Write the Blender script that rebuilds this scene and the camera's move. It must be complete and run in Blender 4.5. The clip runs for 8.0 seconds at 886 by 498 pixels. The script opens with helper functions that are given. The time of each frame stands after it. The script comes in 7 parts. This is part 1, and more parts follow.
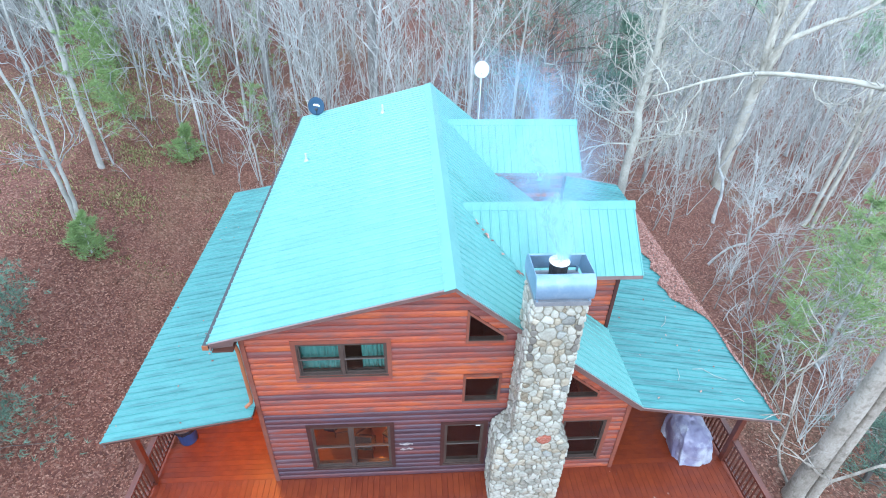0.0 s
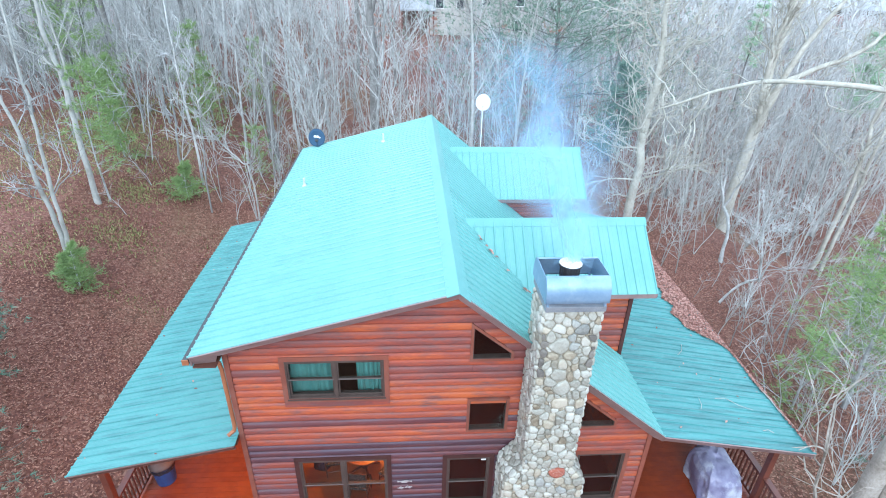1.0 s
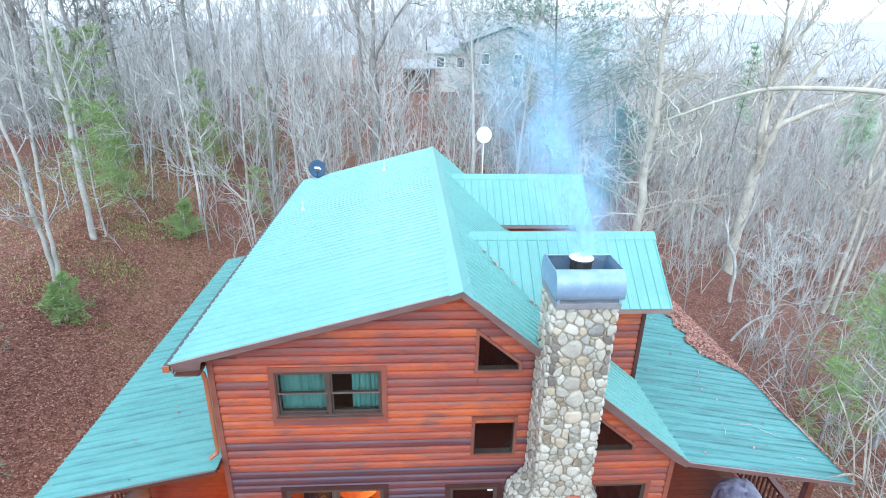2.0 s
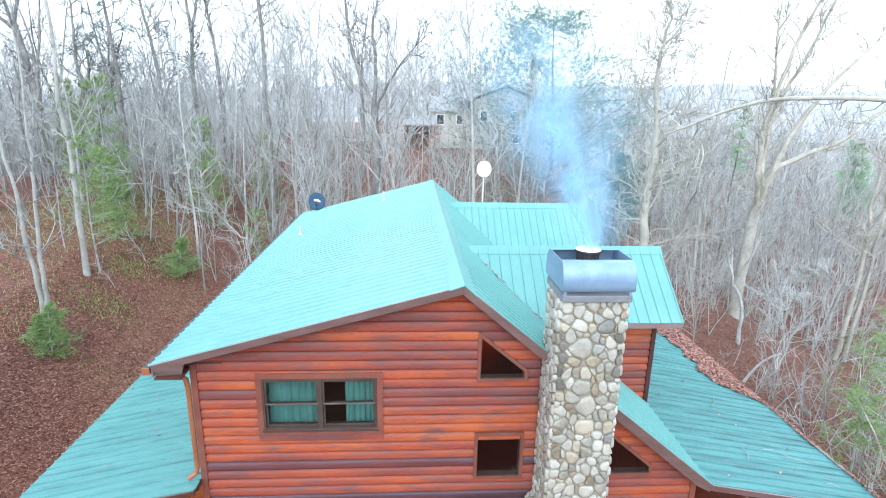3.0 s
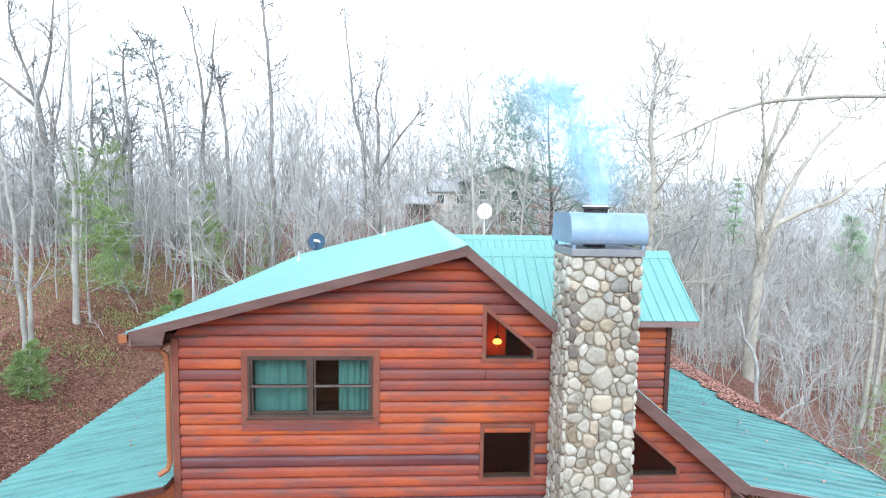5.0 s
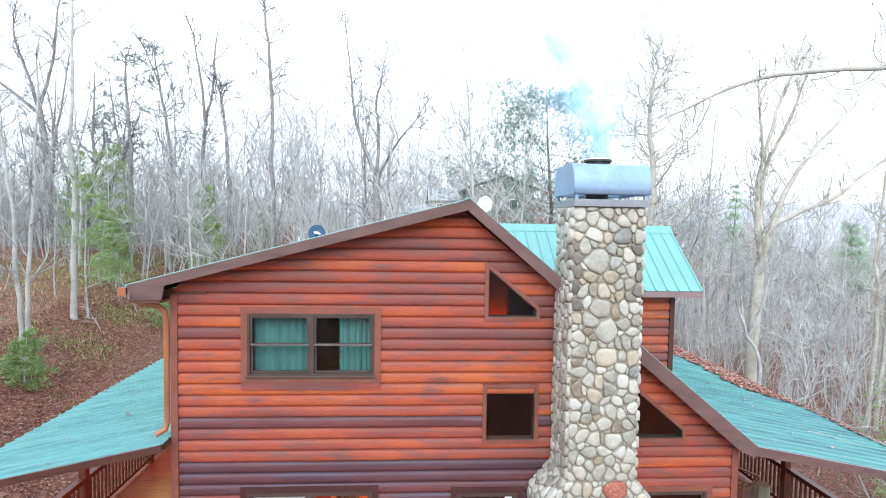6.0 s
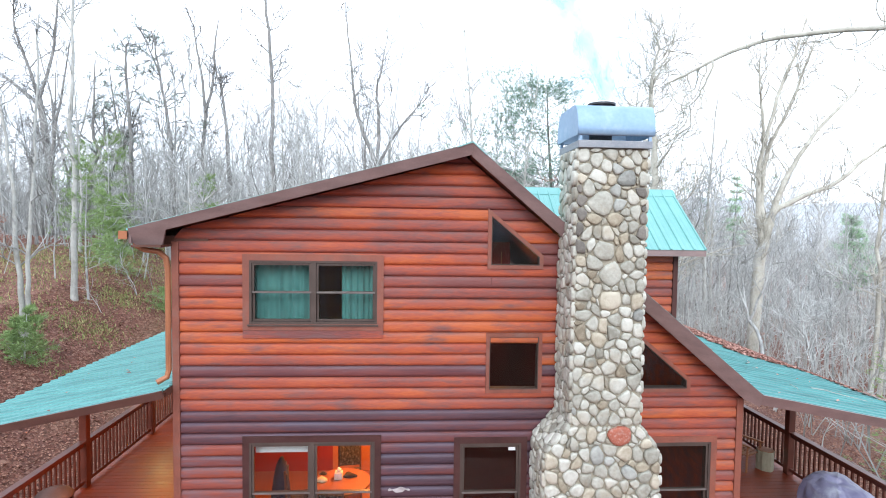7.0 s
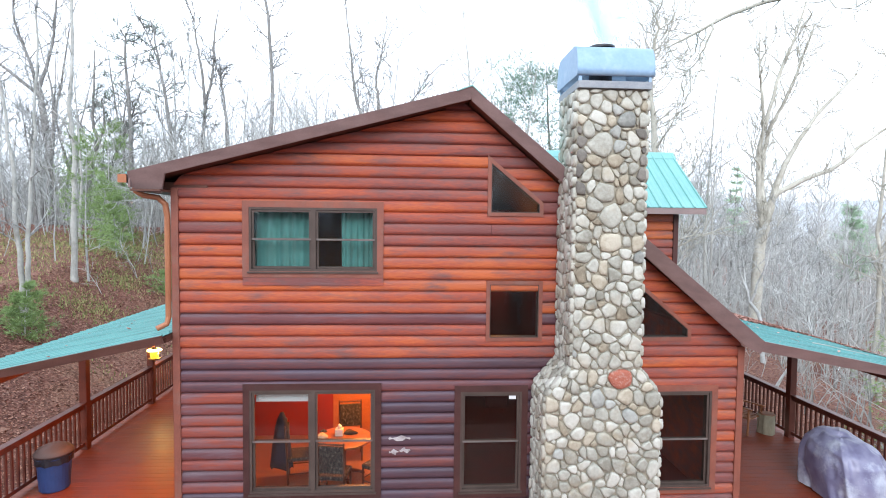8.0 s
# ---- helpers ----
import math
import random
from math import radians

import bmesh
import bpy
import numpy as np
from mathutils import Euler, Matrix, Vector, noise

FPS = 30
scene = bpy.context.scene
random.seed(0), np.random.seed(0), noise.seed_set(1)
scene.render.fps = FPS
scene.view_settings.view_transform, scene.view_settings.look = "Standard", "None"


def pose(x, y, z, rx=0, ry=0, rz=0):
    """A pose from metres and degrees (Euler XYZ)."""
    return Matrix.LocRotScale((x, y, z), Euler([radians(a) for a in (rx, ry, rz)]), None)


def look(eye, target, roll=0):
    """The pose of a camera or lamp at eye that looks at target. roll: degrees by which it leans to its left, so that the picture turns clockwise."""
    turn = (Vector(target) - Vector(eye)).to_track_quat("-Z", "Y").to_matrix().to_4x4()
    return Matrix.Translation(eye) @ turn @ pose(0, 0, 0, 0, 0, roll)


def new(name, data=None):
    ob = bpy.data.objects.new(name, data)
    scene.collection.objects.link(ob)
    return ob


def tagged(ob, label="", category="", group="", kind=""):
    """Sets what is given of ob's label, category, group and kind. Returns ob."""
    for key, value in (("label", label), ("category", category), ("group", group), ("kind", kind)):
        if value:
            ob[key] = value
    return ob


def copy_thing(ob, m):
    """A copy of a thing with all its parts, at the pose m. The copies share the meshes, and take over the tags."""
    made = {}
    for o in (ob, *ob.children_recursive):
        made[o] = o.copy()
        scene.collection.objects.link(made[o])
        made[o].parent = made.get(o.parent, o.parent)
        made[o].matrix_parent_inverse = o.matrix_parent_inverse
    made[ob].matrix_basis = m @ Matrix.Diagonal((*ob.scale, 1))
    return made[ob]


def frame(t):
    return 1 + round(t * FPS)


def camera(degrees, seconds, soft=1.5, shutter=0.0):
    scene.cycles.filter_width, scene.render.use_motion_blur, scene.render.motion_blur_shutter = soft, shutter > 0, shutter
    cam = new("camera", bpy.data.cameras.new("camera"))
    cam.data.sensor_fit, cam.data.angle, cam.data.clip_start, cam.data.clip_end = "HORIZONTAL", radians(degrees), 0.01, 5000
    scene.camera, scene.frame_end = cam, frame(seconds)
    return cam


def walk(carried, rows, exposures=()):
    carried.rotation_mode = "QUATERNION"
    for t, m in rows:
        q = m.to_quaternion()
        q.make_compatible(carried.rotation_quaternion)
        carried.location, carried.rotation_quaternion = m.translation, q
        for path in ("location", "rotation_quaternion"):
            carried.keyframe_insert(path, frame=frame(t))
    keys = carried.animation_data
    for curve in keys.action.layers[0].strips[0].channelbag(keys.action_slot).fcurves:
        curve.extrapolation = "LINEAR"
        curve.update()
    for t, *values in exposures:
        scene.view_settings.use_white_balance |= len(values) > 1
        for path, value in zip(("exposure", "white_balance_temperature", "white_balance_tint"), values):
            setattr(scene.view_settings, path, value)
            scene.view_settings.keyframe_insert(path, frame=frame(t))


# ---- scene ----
cam = camera(79.9, 8.0, soft=1.0)
PATH = [
    (0, (-0.036, 0.339, 12.786), (0.089, 1.974, 11.641), 1.6),
    (0.5, (-0.03, 0.331, 12.181), (0.096, 2.029, 11.132), 1.4),
    (1, (-0.032, 0.361, 11.572), (0.093, 2.115, 10.619), 1.4),
    (1.5, (-0.041, 0.357, 10.963), (0.083, 2.162, 10.112), 1.3),
    (3, (-0.021, 0.355, 9.212), (0.104, 2.282, 8.693), 1.2),
    (3.5, (-0.004, 0.369, 8.664), (0.119, 2.323, 8.256), 1.1),
    (4, (-0.006, 0.355, 8.144), (0.117, 2.328, 7.837), 1.0),
    (5.5, (-0.004, 0.346, 6.698), (0.116, 2.338, 6.576), 1.0),
    (6, (-0.033, 0.335, 6.249), (0.09, 2.328, 6.149), 0.9),
    (6.5, (-0.056, 0.336, 5.841), (0.067, 2.33, 5.743), 0.8),
    (7, (-0.064, 0.341, 5.433), (0.059, 2.335, 5.338), 0.8),
    (7.5, (-0.062, 0.33, 5.035), (0.062, 2.324, 4.942), 0.7),
    (8, (-0.051, 0.316, 4.631), (0.071, 2.31, 4.537), 0.6),
]
walk(cam, [(t, look(eye, target, roll)) for t, eye, target, roll in PATH],
     exposures=[(0, 1.63, 5350, 3), (1.5, 1.58, 5600, 4), (3.5, 1.56, 5980, 6), (5.5, 1.58, 6120, 8), (8, 1.54, 6120, 9)])

# ---- light ----
world = bpy.data.worlds.new("overcast_sky")
scene.world = world
world.use_nodes = True
wn, wl = world.node_tree.nodes, world.node_tree.links
sky = wn.new("ShaderNodeTexSky")
sky.sky_type = "NISHITA"
sky.sun_disc = False
sky.sun_elevation, sky.sun_rotation = radians(23), radians(191)
cloud = wn.new("ShaderNodeMix")
cloud.data_type = "RGBA"
cloud.inputs["Factor"].default_value = 0.93
cloud.inputs["B"].default_value = (8.4, 9.0, 9.9, 1)
wl.new(sky.outputs["Color"], cloud.inputs["A"])
back = wn["Background"]
back.inputs["Strength"].default_value = 0.092
wl.new(cloud.outputs["Result"], back.inputs["Color"])

sun = new("sun", bpy.data.lights.new("sun", "SUN"))
sun.data.energy, sun.data.angle, sun.data.color = 1.05, radians(40), (1.0, 0.97, 0.93)
sun.matrix_world = look((-6, -23, 15.5), (0, 8, 2))


# ---- materials ----
def mat(name, colours, rough=0.7, metal=0.0, scale=3.0, stretch=(1, 1, 1), bump=0.2, fine=40.0, per="", vary=0.0,
        stain=None, stain_amount=0.0, stain_scale=1.2, spec=0.5, stain_stretch=(1, 1, 1), stain_from=0.5):
    """colours: two to four shades laid over a two-scale noise; per: 'object' or 'island' random shift of the shade."""
    m = bpy.data.materials.new(name)
    m.use_nodes = True
    n, l = m.node_tree.nodes, m.node_tree.links
    b = n["Principled BSDF"]
    b.inputs["Metallic"].default_value = metal
    b.inputs["Specular IOR Level"].default_value = spec
    co = n.new("ShaderNodeTexCoord")
    mp = n.new("ShaderNodeMapping")
    mp.inputs["Scale"].default_value = stretch
    l.new(co.outputs["Object"], mp.inputs["Vector"])
    vec = mp.outputs["Vector"]
    rnd = None
    if per == "object":
        info = n.new("ShaderNodeObjectInfo")
        rnd = info.outputs["Random"]
    elif per == "island":
        geo = n.new("ShaderNodeNewGeometry")
        rnd = geo.outputs["Random Per Island"]
    if rnd is not None:
        sh = n.new("ShaderNodeMath")
        sh.operation = "MULTIPLY"
        sh.inputs[1].default_value = 37.0
        l.new(rnd, sh.inputs[0])
        add = n.new("ShaderNodeVectorMath")
        add.operation = "ADD"
        l.new(vec, add.inputs[0])
        l.new(sh.outputs[0], add.inputs[1])
        vec = add.outputs[0]
    big = n.new("ShaderNodeTexNoise")
    big.inputs["Scale"].default_value = scale
    big.inputs["Detail"].default_value = 4
    l.new(vec, big.inputs["Vector"])
    small = n.new("ShaderNodeTexNoise")
    small.inputs["Scale"].default_value = fine
    small.inputs["Detail"].default_value = 3
    l.new(vec, small.inputs["Vector"])
    mix = n.new("ShaderNodeMath")
    mix.operation = "MULTIPLY_ADD"
    l.new(small.outputs["Fac"], mix.inputs[0])
    mix.inputs[1].default_value = 0.45
    l.new(big.outputs["Fac"], mix.inputs[2])
    fac = mix.outputs[0]
    if rnd is not None and vary:
        sub = n.new("ShaderNodeMath")
        sub.operation = "MULTIPLY_ADD"
        l.new(rnd, sub.inputs[0])
        sub.inputs[1].default_value = vary
        l.new(fac, sub.inputs[2])
        off = n.new("ShaderNodeMath")
        off.operation = "SUBTRACT"
        l.new(sub.outputs[0], off.inputs[0])
        off.inputs[1].default_value = vary / 2
        fac = off.outputs[0]
    ramp = n.new("ShaderNodeValToRGB")
    els = ramp.color_ramp.elements
    k = len(colours)
    for i, c in enumerate(colours):
        at = 0.45 + (0.55 * i / (k - 1) if k > 1 else 0)
        e = els[i] if i < 2 else els.new(at)
        e.position, e.color = at, (*c, 1)
    l.new(fac, ramp.inputs["Fac"])
    col = ramp.outputs["Color"]
    if stain:
        sn = n.new("ShaderNodeTexNoise")
        sn.inputs["Scale"].default_value = stain_scale
        sn.inputs["Detail"].default_value = 6
        sn.inputs["Roughness"].default_value = 0.65
        smap = n.new("ShaderNodeMapping")
        smap.inputs["Scale"].default_value = stain_stretch
        l.new(co.outputs["Object"], smap.inputs["Vector"])
        l.new(smap.outputs["Vector"], sn.inputs["Vector"])
        sr = n.new("ShaderNodeMapRange")
        sr.inputs["From Min"].default_value, sr.inputs["From Max"].default_value = stain_from, stain_from + 0.18
        sr.inputs["To Max"].default_value = stain_amount
        l.new(sn.outputs["Fac"], sr.inputs["Value"])
        sm = n.new("ShaderNodeMix")
        sm.data_type = "RGBA"
        l.new(sr.outputs["Result"], sm.inputs["Factor"])
        l.new(col, sm.inputs["A"])
        sm.inputs["B"].default_value = (*stain, 1)
        col = sm.outputs["Result"]
    l.new(col, b.inputs["Base Color"])
    rr = n.new("ShaderNodeMapRange")
    rr.inputs["To Min"].default_value, rr.inputs["To Max"].default_value = max(0.02, rough - 0.12), min(1, rough + 0.12)
    l.new(big.outputs["Fac"], rr.inputs["Value"])
    l.new(rr.outputs["Result"], b.inputs["Roughness"])
    if bump:
        bp = n.new("ShaderNodeBump")
        bp.inputs["Strength"].default_value = bump
        bp.inputs["Distance"].default_value = 0.01
        l.new(small.outputs["Fac"], bp.inputs["Height"])
        l.new(bp.outputs["Normal"], b.inputs["Normal"])
    return m


def glowing(name, colour, strength):
    m = bpy.data.materials.new(name)
    m.use_nodes = True
    b = m.node_tree.nodes["Principled BSDF"]
    b.inputs["Base Color"].default_value = (*colour, 1)
    b.inputs["Emission Color"].default_value = (*colour, 1)
    b.inputs["Emission Strength"].default_value = strength
    return m


def glass(name, tint):
    """Thin pane: mirror-like coat over a clear, slightly tinted sheet."""
    m = bpy.data.materials.new(name)
    m.use_nodes = True
    n, l = m.node_tree.nodes, m.node_tree.links
    n.remove(n["Principled BSDF"])
    out = n["Material Output"]
    tr = n.new("ShaderNodeBsdfTransparent")
    tr.inputs["Color"].default_value = (*tint, 1)
    gl = n.new("ShaderNodeBsdfGlossy")
    gl.inputs["Roughness"].default_value = 0.02
    lw = n.new("ShaderNodeLayerWeight")
    pw = n.new("ShaderNodeMath")
    pw.operation = "POWER"
    pw.inputs[1].default_value = 4.0
    l.new(lw.outputs["Facing"], pw.inputs[0])
    fr = n.new("ShaderNodeMath")
    fr.operation = "MULTIPLY_ADD"
    fr.inputs[1].default_value, fr.inputs[2].default_value = 0.8, 0.03
    l.new(pw.outputs[0], fr.inputs[0])
    mx = n.new("ShaderNodeMixShader")
    l.new(fr.outputs[0], mx.inputs[0])
    l.new(tr.outputs[0], mx.inputs[1])
    l.new(gl.outputs[0], mx.inputs[2])
    l.new(mx.outputs[0], out.inputs["Surface"])
    return m


LOG = mat("stained_log", [(0.182, 0.06, 0.055), (0.29, 0.069, 0.047), (0.395, 0.084, 0.039), (0.49, 0.118, 0.038)], 0.6, scale=1.5, stretch=(0.6, 3, 3), fine=16,
          per="object", vary=0.55, stain=(0.15, 0.08, 0.078), stain_amount=0.85, stain_scale=1.7, stain_stretch=(0.9, 1, 4.5), bump=0.5, spec=0.3)
LOG_VIOLET = mat("dark_violet_log", [(0.042, 0.022, 0.032), (0.082, 0.034, 0.042), (0.17, 0.045, 0.036)], 0.58, scale=1.2, stretch=(0.45, 3, 3), fine=14,
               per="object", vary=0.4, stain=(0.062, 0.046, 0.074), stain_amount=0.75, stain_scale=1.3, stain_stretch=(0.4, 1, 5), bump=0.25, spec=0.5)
LOG_MID = mat("faded_log", [(0.093, 0.038, 0.048), (0.17, 0.05, 0.047), (0.285, 0.064, 0.037)], 0.58, scale=1.1, stretch=(0.3, 3, 3), fine=11,
              per="object", vary=0.46, stain=(0.155, 0.098, 0.115), stain_amount=0.85, stain_scale=1.5, stain_stretch=(0.55, 1, 3.2), bump=0.5, spec=0.3)


def paint_top_sheen(m, colour, amount):
    """Grey wear and sky sheen coloured into each log's upward side, in long uneven runs."""
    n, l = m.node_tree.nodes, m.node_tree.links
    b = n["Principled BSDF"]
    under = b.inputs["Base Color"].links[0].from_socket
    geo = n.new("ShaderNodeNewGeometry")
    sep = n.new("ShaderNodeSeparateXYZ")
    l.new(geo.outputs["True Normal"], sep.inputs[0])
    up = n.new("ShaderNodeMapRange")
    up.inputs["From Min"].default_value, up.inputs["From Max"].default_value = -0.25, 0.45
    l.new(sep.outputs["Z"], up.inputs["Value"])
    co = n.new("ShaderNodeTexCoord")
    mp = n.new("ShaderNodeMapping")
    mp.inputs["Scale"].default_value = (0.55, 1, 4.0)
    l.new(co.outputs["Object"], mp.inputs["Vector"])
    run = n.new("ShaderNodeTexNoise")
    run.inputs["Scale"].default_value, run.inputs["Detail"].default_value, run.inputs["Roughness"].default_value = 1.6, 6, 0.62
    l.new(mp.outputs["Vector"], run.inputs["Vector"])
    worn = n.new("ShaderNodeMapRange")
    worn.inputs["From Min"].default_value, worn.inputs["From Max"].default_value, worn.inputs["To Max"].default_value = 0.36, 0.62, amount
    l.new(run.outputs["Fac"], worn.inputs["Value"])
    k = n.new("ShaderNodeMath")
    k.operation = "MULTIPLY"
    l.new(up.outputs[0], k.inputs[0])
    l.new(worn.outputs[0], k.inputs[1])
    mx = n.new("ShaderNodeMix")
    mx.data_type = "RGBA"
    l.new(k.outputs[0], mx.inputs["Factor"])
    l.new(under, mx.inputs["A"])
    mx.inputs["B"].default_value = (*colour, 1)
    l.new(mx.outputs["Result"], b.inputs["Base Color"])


# sky sheen is painted into the log tops' colour along with grey wear
paint_top_sheen(LOG, (0.175, 0.10, 0.096), 0.52)
paint_top_sheen(LOG_MID, (0.13, 0.092, 0.106), 0.75)
paint_top_sheen(LOG_VIOLET, (0.082, 0.062, 0.094), 0.72)
TRIM = mat("brown_trim", [(0.048, 0.021, 0.02), (0.085, 0.034, 0.03)], 0.6, scale=4, per="object", vary=0.2, stain=(0.07, 0.036, 0.034), stain_amount=0.6, stain_scale=2.5, spec=0.2)
TRIM_RED = mat("red_brown_trim", [(0.17, 0.055, 0.038), (0.26, 0.08, 0.05)], 0.6, scale=4, per="object", vary=0.2, stain=(0.19, 0.11, 0.09), stain_amount=0.6, stain_scale=2.5)
FASCIA = mat("fascia_board", [(0.175, 0.122, 0.118), (0.295, 0.208, 0.198)], 0.36, scale=2, stretch=(1, 3, 3), stain=(0.2, 0.12, 0.11), stain_amount=0.4)
PORCH_FASCIA = mat("dark_porch_fascia", [(0.09, 0.045, 0.036), (0.155, 0.08, 0.065)], 0.5, scale=2, stretch=(1, 3, 3), stain=(0.12, 0.06, 0.05), stain_amount=0.4)
SOFFIT = mat("soffit_wood", [(0.08, 0.03, 0.02), (0.14, 0.055, 0.035)], 0.7)
TEAL = mat("teal_roof_metal", [(0.135, 0.325, 0.31), (0.16, 0.375, 0.355)], 0.34, scale=0.8, fine=9, bump=0.04, per="object", vary=0.1,
           stain=(0.2, 0.42, 0.4), stain_amount=0.4, stain_scale=0.7)
TEAL_DIRTY = mat("weathered_teal_roof_metal", [(0.062, 0.205, 0.205), (0.092, 0.285, 0.28)], 0.4, scale=1.5, stretch=(0.25, 2.0, 1), fine=9,
                 bump=0.05, per="object", vary=0.2, stain=(0.034, 0.115, 0.12), stain_amount=0.75, stain_scale=3.4, stain_stretch=(0.13, 2.6, 1), stain_from=0.44)
TEAL_PORCH = mat("dulled_teal_roof_metal", [(0.083, 0.252, 0.247), (0.112, 0.31, 0.30)], 0.38, scale=1.2, stretch=(0.3, 1.6, 1), fine=9, bump=0.05,
                 per="object", vary=0.15, stain=(0.045, 0.14, 0.145), stain_amount=0.65, stain_scale=3.0, stain_stretch=(0.2, 2.4, 1))
MORTAR = mat("mortar", [(0.24, 0.218, 0.17), (0.36, 0.33, 0.26)], 0.9, scale=6, bump=0.5)
PEBBLE = [(0.235, 0.225, 0.184), (0.34, 0.332, 0.283), (0.44, 0.433, 0.377), (0.54, 0.533, 0.475)]
STONE = mat("river_stone", PEBBLE, 0.7, scale=2.4, fine=22, per="object", vary=0.42, bump=0.6, stain=(0.40, 0.32, 0.21), stain_amount=0.5, stain_scale=2.0)
STONE_REST = mat("river_stone_rest", PEBBLE, 0.7, scale=2.4, fine=22, per="island", vary=0.42, bump=0.6, stain=(0.40, 0.32, 0.21), stain_amount=0.5, stain_scale=2.0)
STONE_DARK = mat("sooty_stone", [(0.11, 0.10, 0.088), (0.23, 0.21, 0.182)], 0.8, scale=4, per="object", vary=0.4, bump=0.5)
STONE_RED = mat("red_stone", [(0.30, 0.075, 0.045), (0.40, 0.14, 0.09)], 0.85, scale=5, bump=0.6, stain=(0.62, 0.55, 0.5), stain_amount=0.4, stain_scale=22)
STONE_TAN = mat("tan_stone", [(0.2, 0.165, 0.115), (0.36, 0.315, 0.235), (0.49, 0.445, 0.355)], 0.75, scale=3, fine=22, per="object", vary=0.4, bump=0.6)
STONE_BLUE = mat("blue_grey_stone", [(0.18, 0.183, 0.168), (0.32, 0.325, 0.298), (0.45, 0.455, 0.42)], 0.7, scale=3, fine=22, per="object", vary=0.4, bump=0.6)
GALV = mat("galvanised_steel", [(0.2, 0.31, 0.45), (0.28, 0.4, 0.54)], 0.42, metal=0.4, scale=2, fine=20, bump=0.05, stain=(0.42, 0.5, 0.58), stain_amount=0.3, stain_scale=4)
DECK = mat("red_stained_deck_board", [(0.165, 0.026, 0.009), (0.265, 0.05, 0.013)], 0.44, scale=2, stretch=(2, 2, 2), per="object", vary=0.22, bump=0.1,
           stain=(0.14, 0.035, 0.032), stain_amount=0.5, spec=0.6)
RAILING = mat("dark_stained_rail", [(0.085, 0.024, 0.017), (0.17, 0.05, 0.03)], 0.36, scale=4, spec=0.7)
GROUND = mat("leaf_covered_soil", [(0.05, 0.021, 0.017), (0.105, 0.046, 0.036), (0.18, 0.092, 0.072)], 0.95, scale=1.3, fine=9, bump=0.8,
             stain=(0.19, 0.17, 0.085), stain_amount=0.7, stain_scale=0.16)
LEAF = mat("dead_leaf", [(0.10, 0.034, 0.019), (0.18, 0.066, 0.039), (0.26, 0.112, 0.072), (0.37, 0.2, 0.14)], 0.8, scale=2, per="island", vary=0.9, bump=0)
BARK = mat("grey_bark", [(0.22, 0.224, 0.218), (0.38, 0.388, 0.38), (0.55, 0.56, 0.55)], 0.9, scale=2.5, stretch=(1, 1, 0.35), fine=18, per="object", vary=0.4, bump=0.8,
           stain=(0.13, 0.145, 0.12), stain_amount=0.65, stain_scale=3.5)
BARK_PALE = mat("pale_bark", [(0.23, 0.23, 0.208), (0.36, 0.362, 0.338), (0.5, 0.5, 0.472)], 0.9, scale=2, stretch=(1, 1, 0.5), fine=14, bump=0.6,
                stain=(0.26, 0.25, 0.21), stain_amount=0.6, stain_scale=3)
BARK_CREAM = mat("cream_bark", [(0.25, 0.24, 0.203), (0.39, 0.377, 0.327), (0.52, 0.507, 0.45)], 0.9, scale=2, stretch=(1, 1, 0.5), fine=14, bump=0.6,
                 stain=(0.28, 0.265, 0.215), stain_amount=0.6, stain_scale=3)
BARK_MID = mat("brown_grey_bark", [(0.115, 0.11, 0.105), (0.2, 0.195, 0.187), (0.31, 0.305, 0.295)], 0.9, scale=2.5, stretch=(1, 1, 0.35), fine=18, bump=0.8,
               stain=(0.10, 0.105, 0.09), stain_amount=0.6, stain_scale=3.5)
BARK_DARK = mat("dark_bark", [(0.075, 0.07, 0.066), (0.16, 0.152, 0.145)], 0.95, scale=3, stretch=(1, 1, 0.35), fine=18, bump=0.8)
NEARBARK = mat("beige_bark", [(0.22, 0.19, 0.155), (0.36, 0.325, 0.28), (0.5, 0.46, 0.41)], 0.95, scale=1.8, stretch=(1, 1, 0.5), fine=26, bump=1.6,
               stain=(0.17, 0.15, 0.115), stain_amount=0.8, stain_scale=5)
NEEDLE = mat("pine_needles", [(0.09, 0.16, 0.12), (0.17, 0.265, 0.185)], 0.7, scale=2, per="island", vary=0.6, bump=0)
NEEDLE_PALE = mat("grey_green_needles", [(0.13, 0.2, 0.16), (0.24, 0.33, 0.26)], 0.7, scale=2, per="island", vary=0.7, bump=0)
# lighter greens carry the haze over the far pines in their colour
NEEDLE_FAR = mat("hazed_green_needles", [(0.2, 0.32, 0.2), (0.34, 0.5, 0.3)], 0.7, scale=2, per="island", vary=0.7, bump=0)
SHRUB = mat("shrub_leaves", [(0.145, 0.22, 0.08), (0.27, 0.39, 0.14)], 0.7, scale=2, per="island", vary=0.7, bump=0)
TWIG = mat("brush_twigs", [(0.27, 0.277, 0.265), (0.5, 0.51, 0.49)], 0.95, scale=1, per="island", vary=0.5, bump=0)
# distance haze is lightened into the far branches' own colour
FARTWIG_HAZED = mat("hazed_far_branches", [(0.35, 0.36, 0.36), (0.56, 0.572, 0.575)], 0.95, scale=1, per="island", vary=0.5, bump=0)
SASH = mat("brown_window_sash", [(0.06, 0.043, 0.037), (0.10, 0.073, 0.062)], 0.5, spec=0.25)
SASH_PALE = mat("pale_sash_rail", [(0.09, 0.074, 0.068), (0.165, 0.138, 0.128)], 0.6, scale=9, stretch=(0.5, 1, 1))
PANE = glass("window_glass", (0.86, 0.9, 0.9))
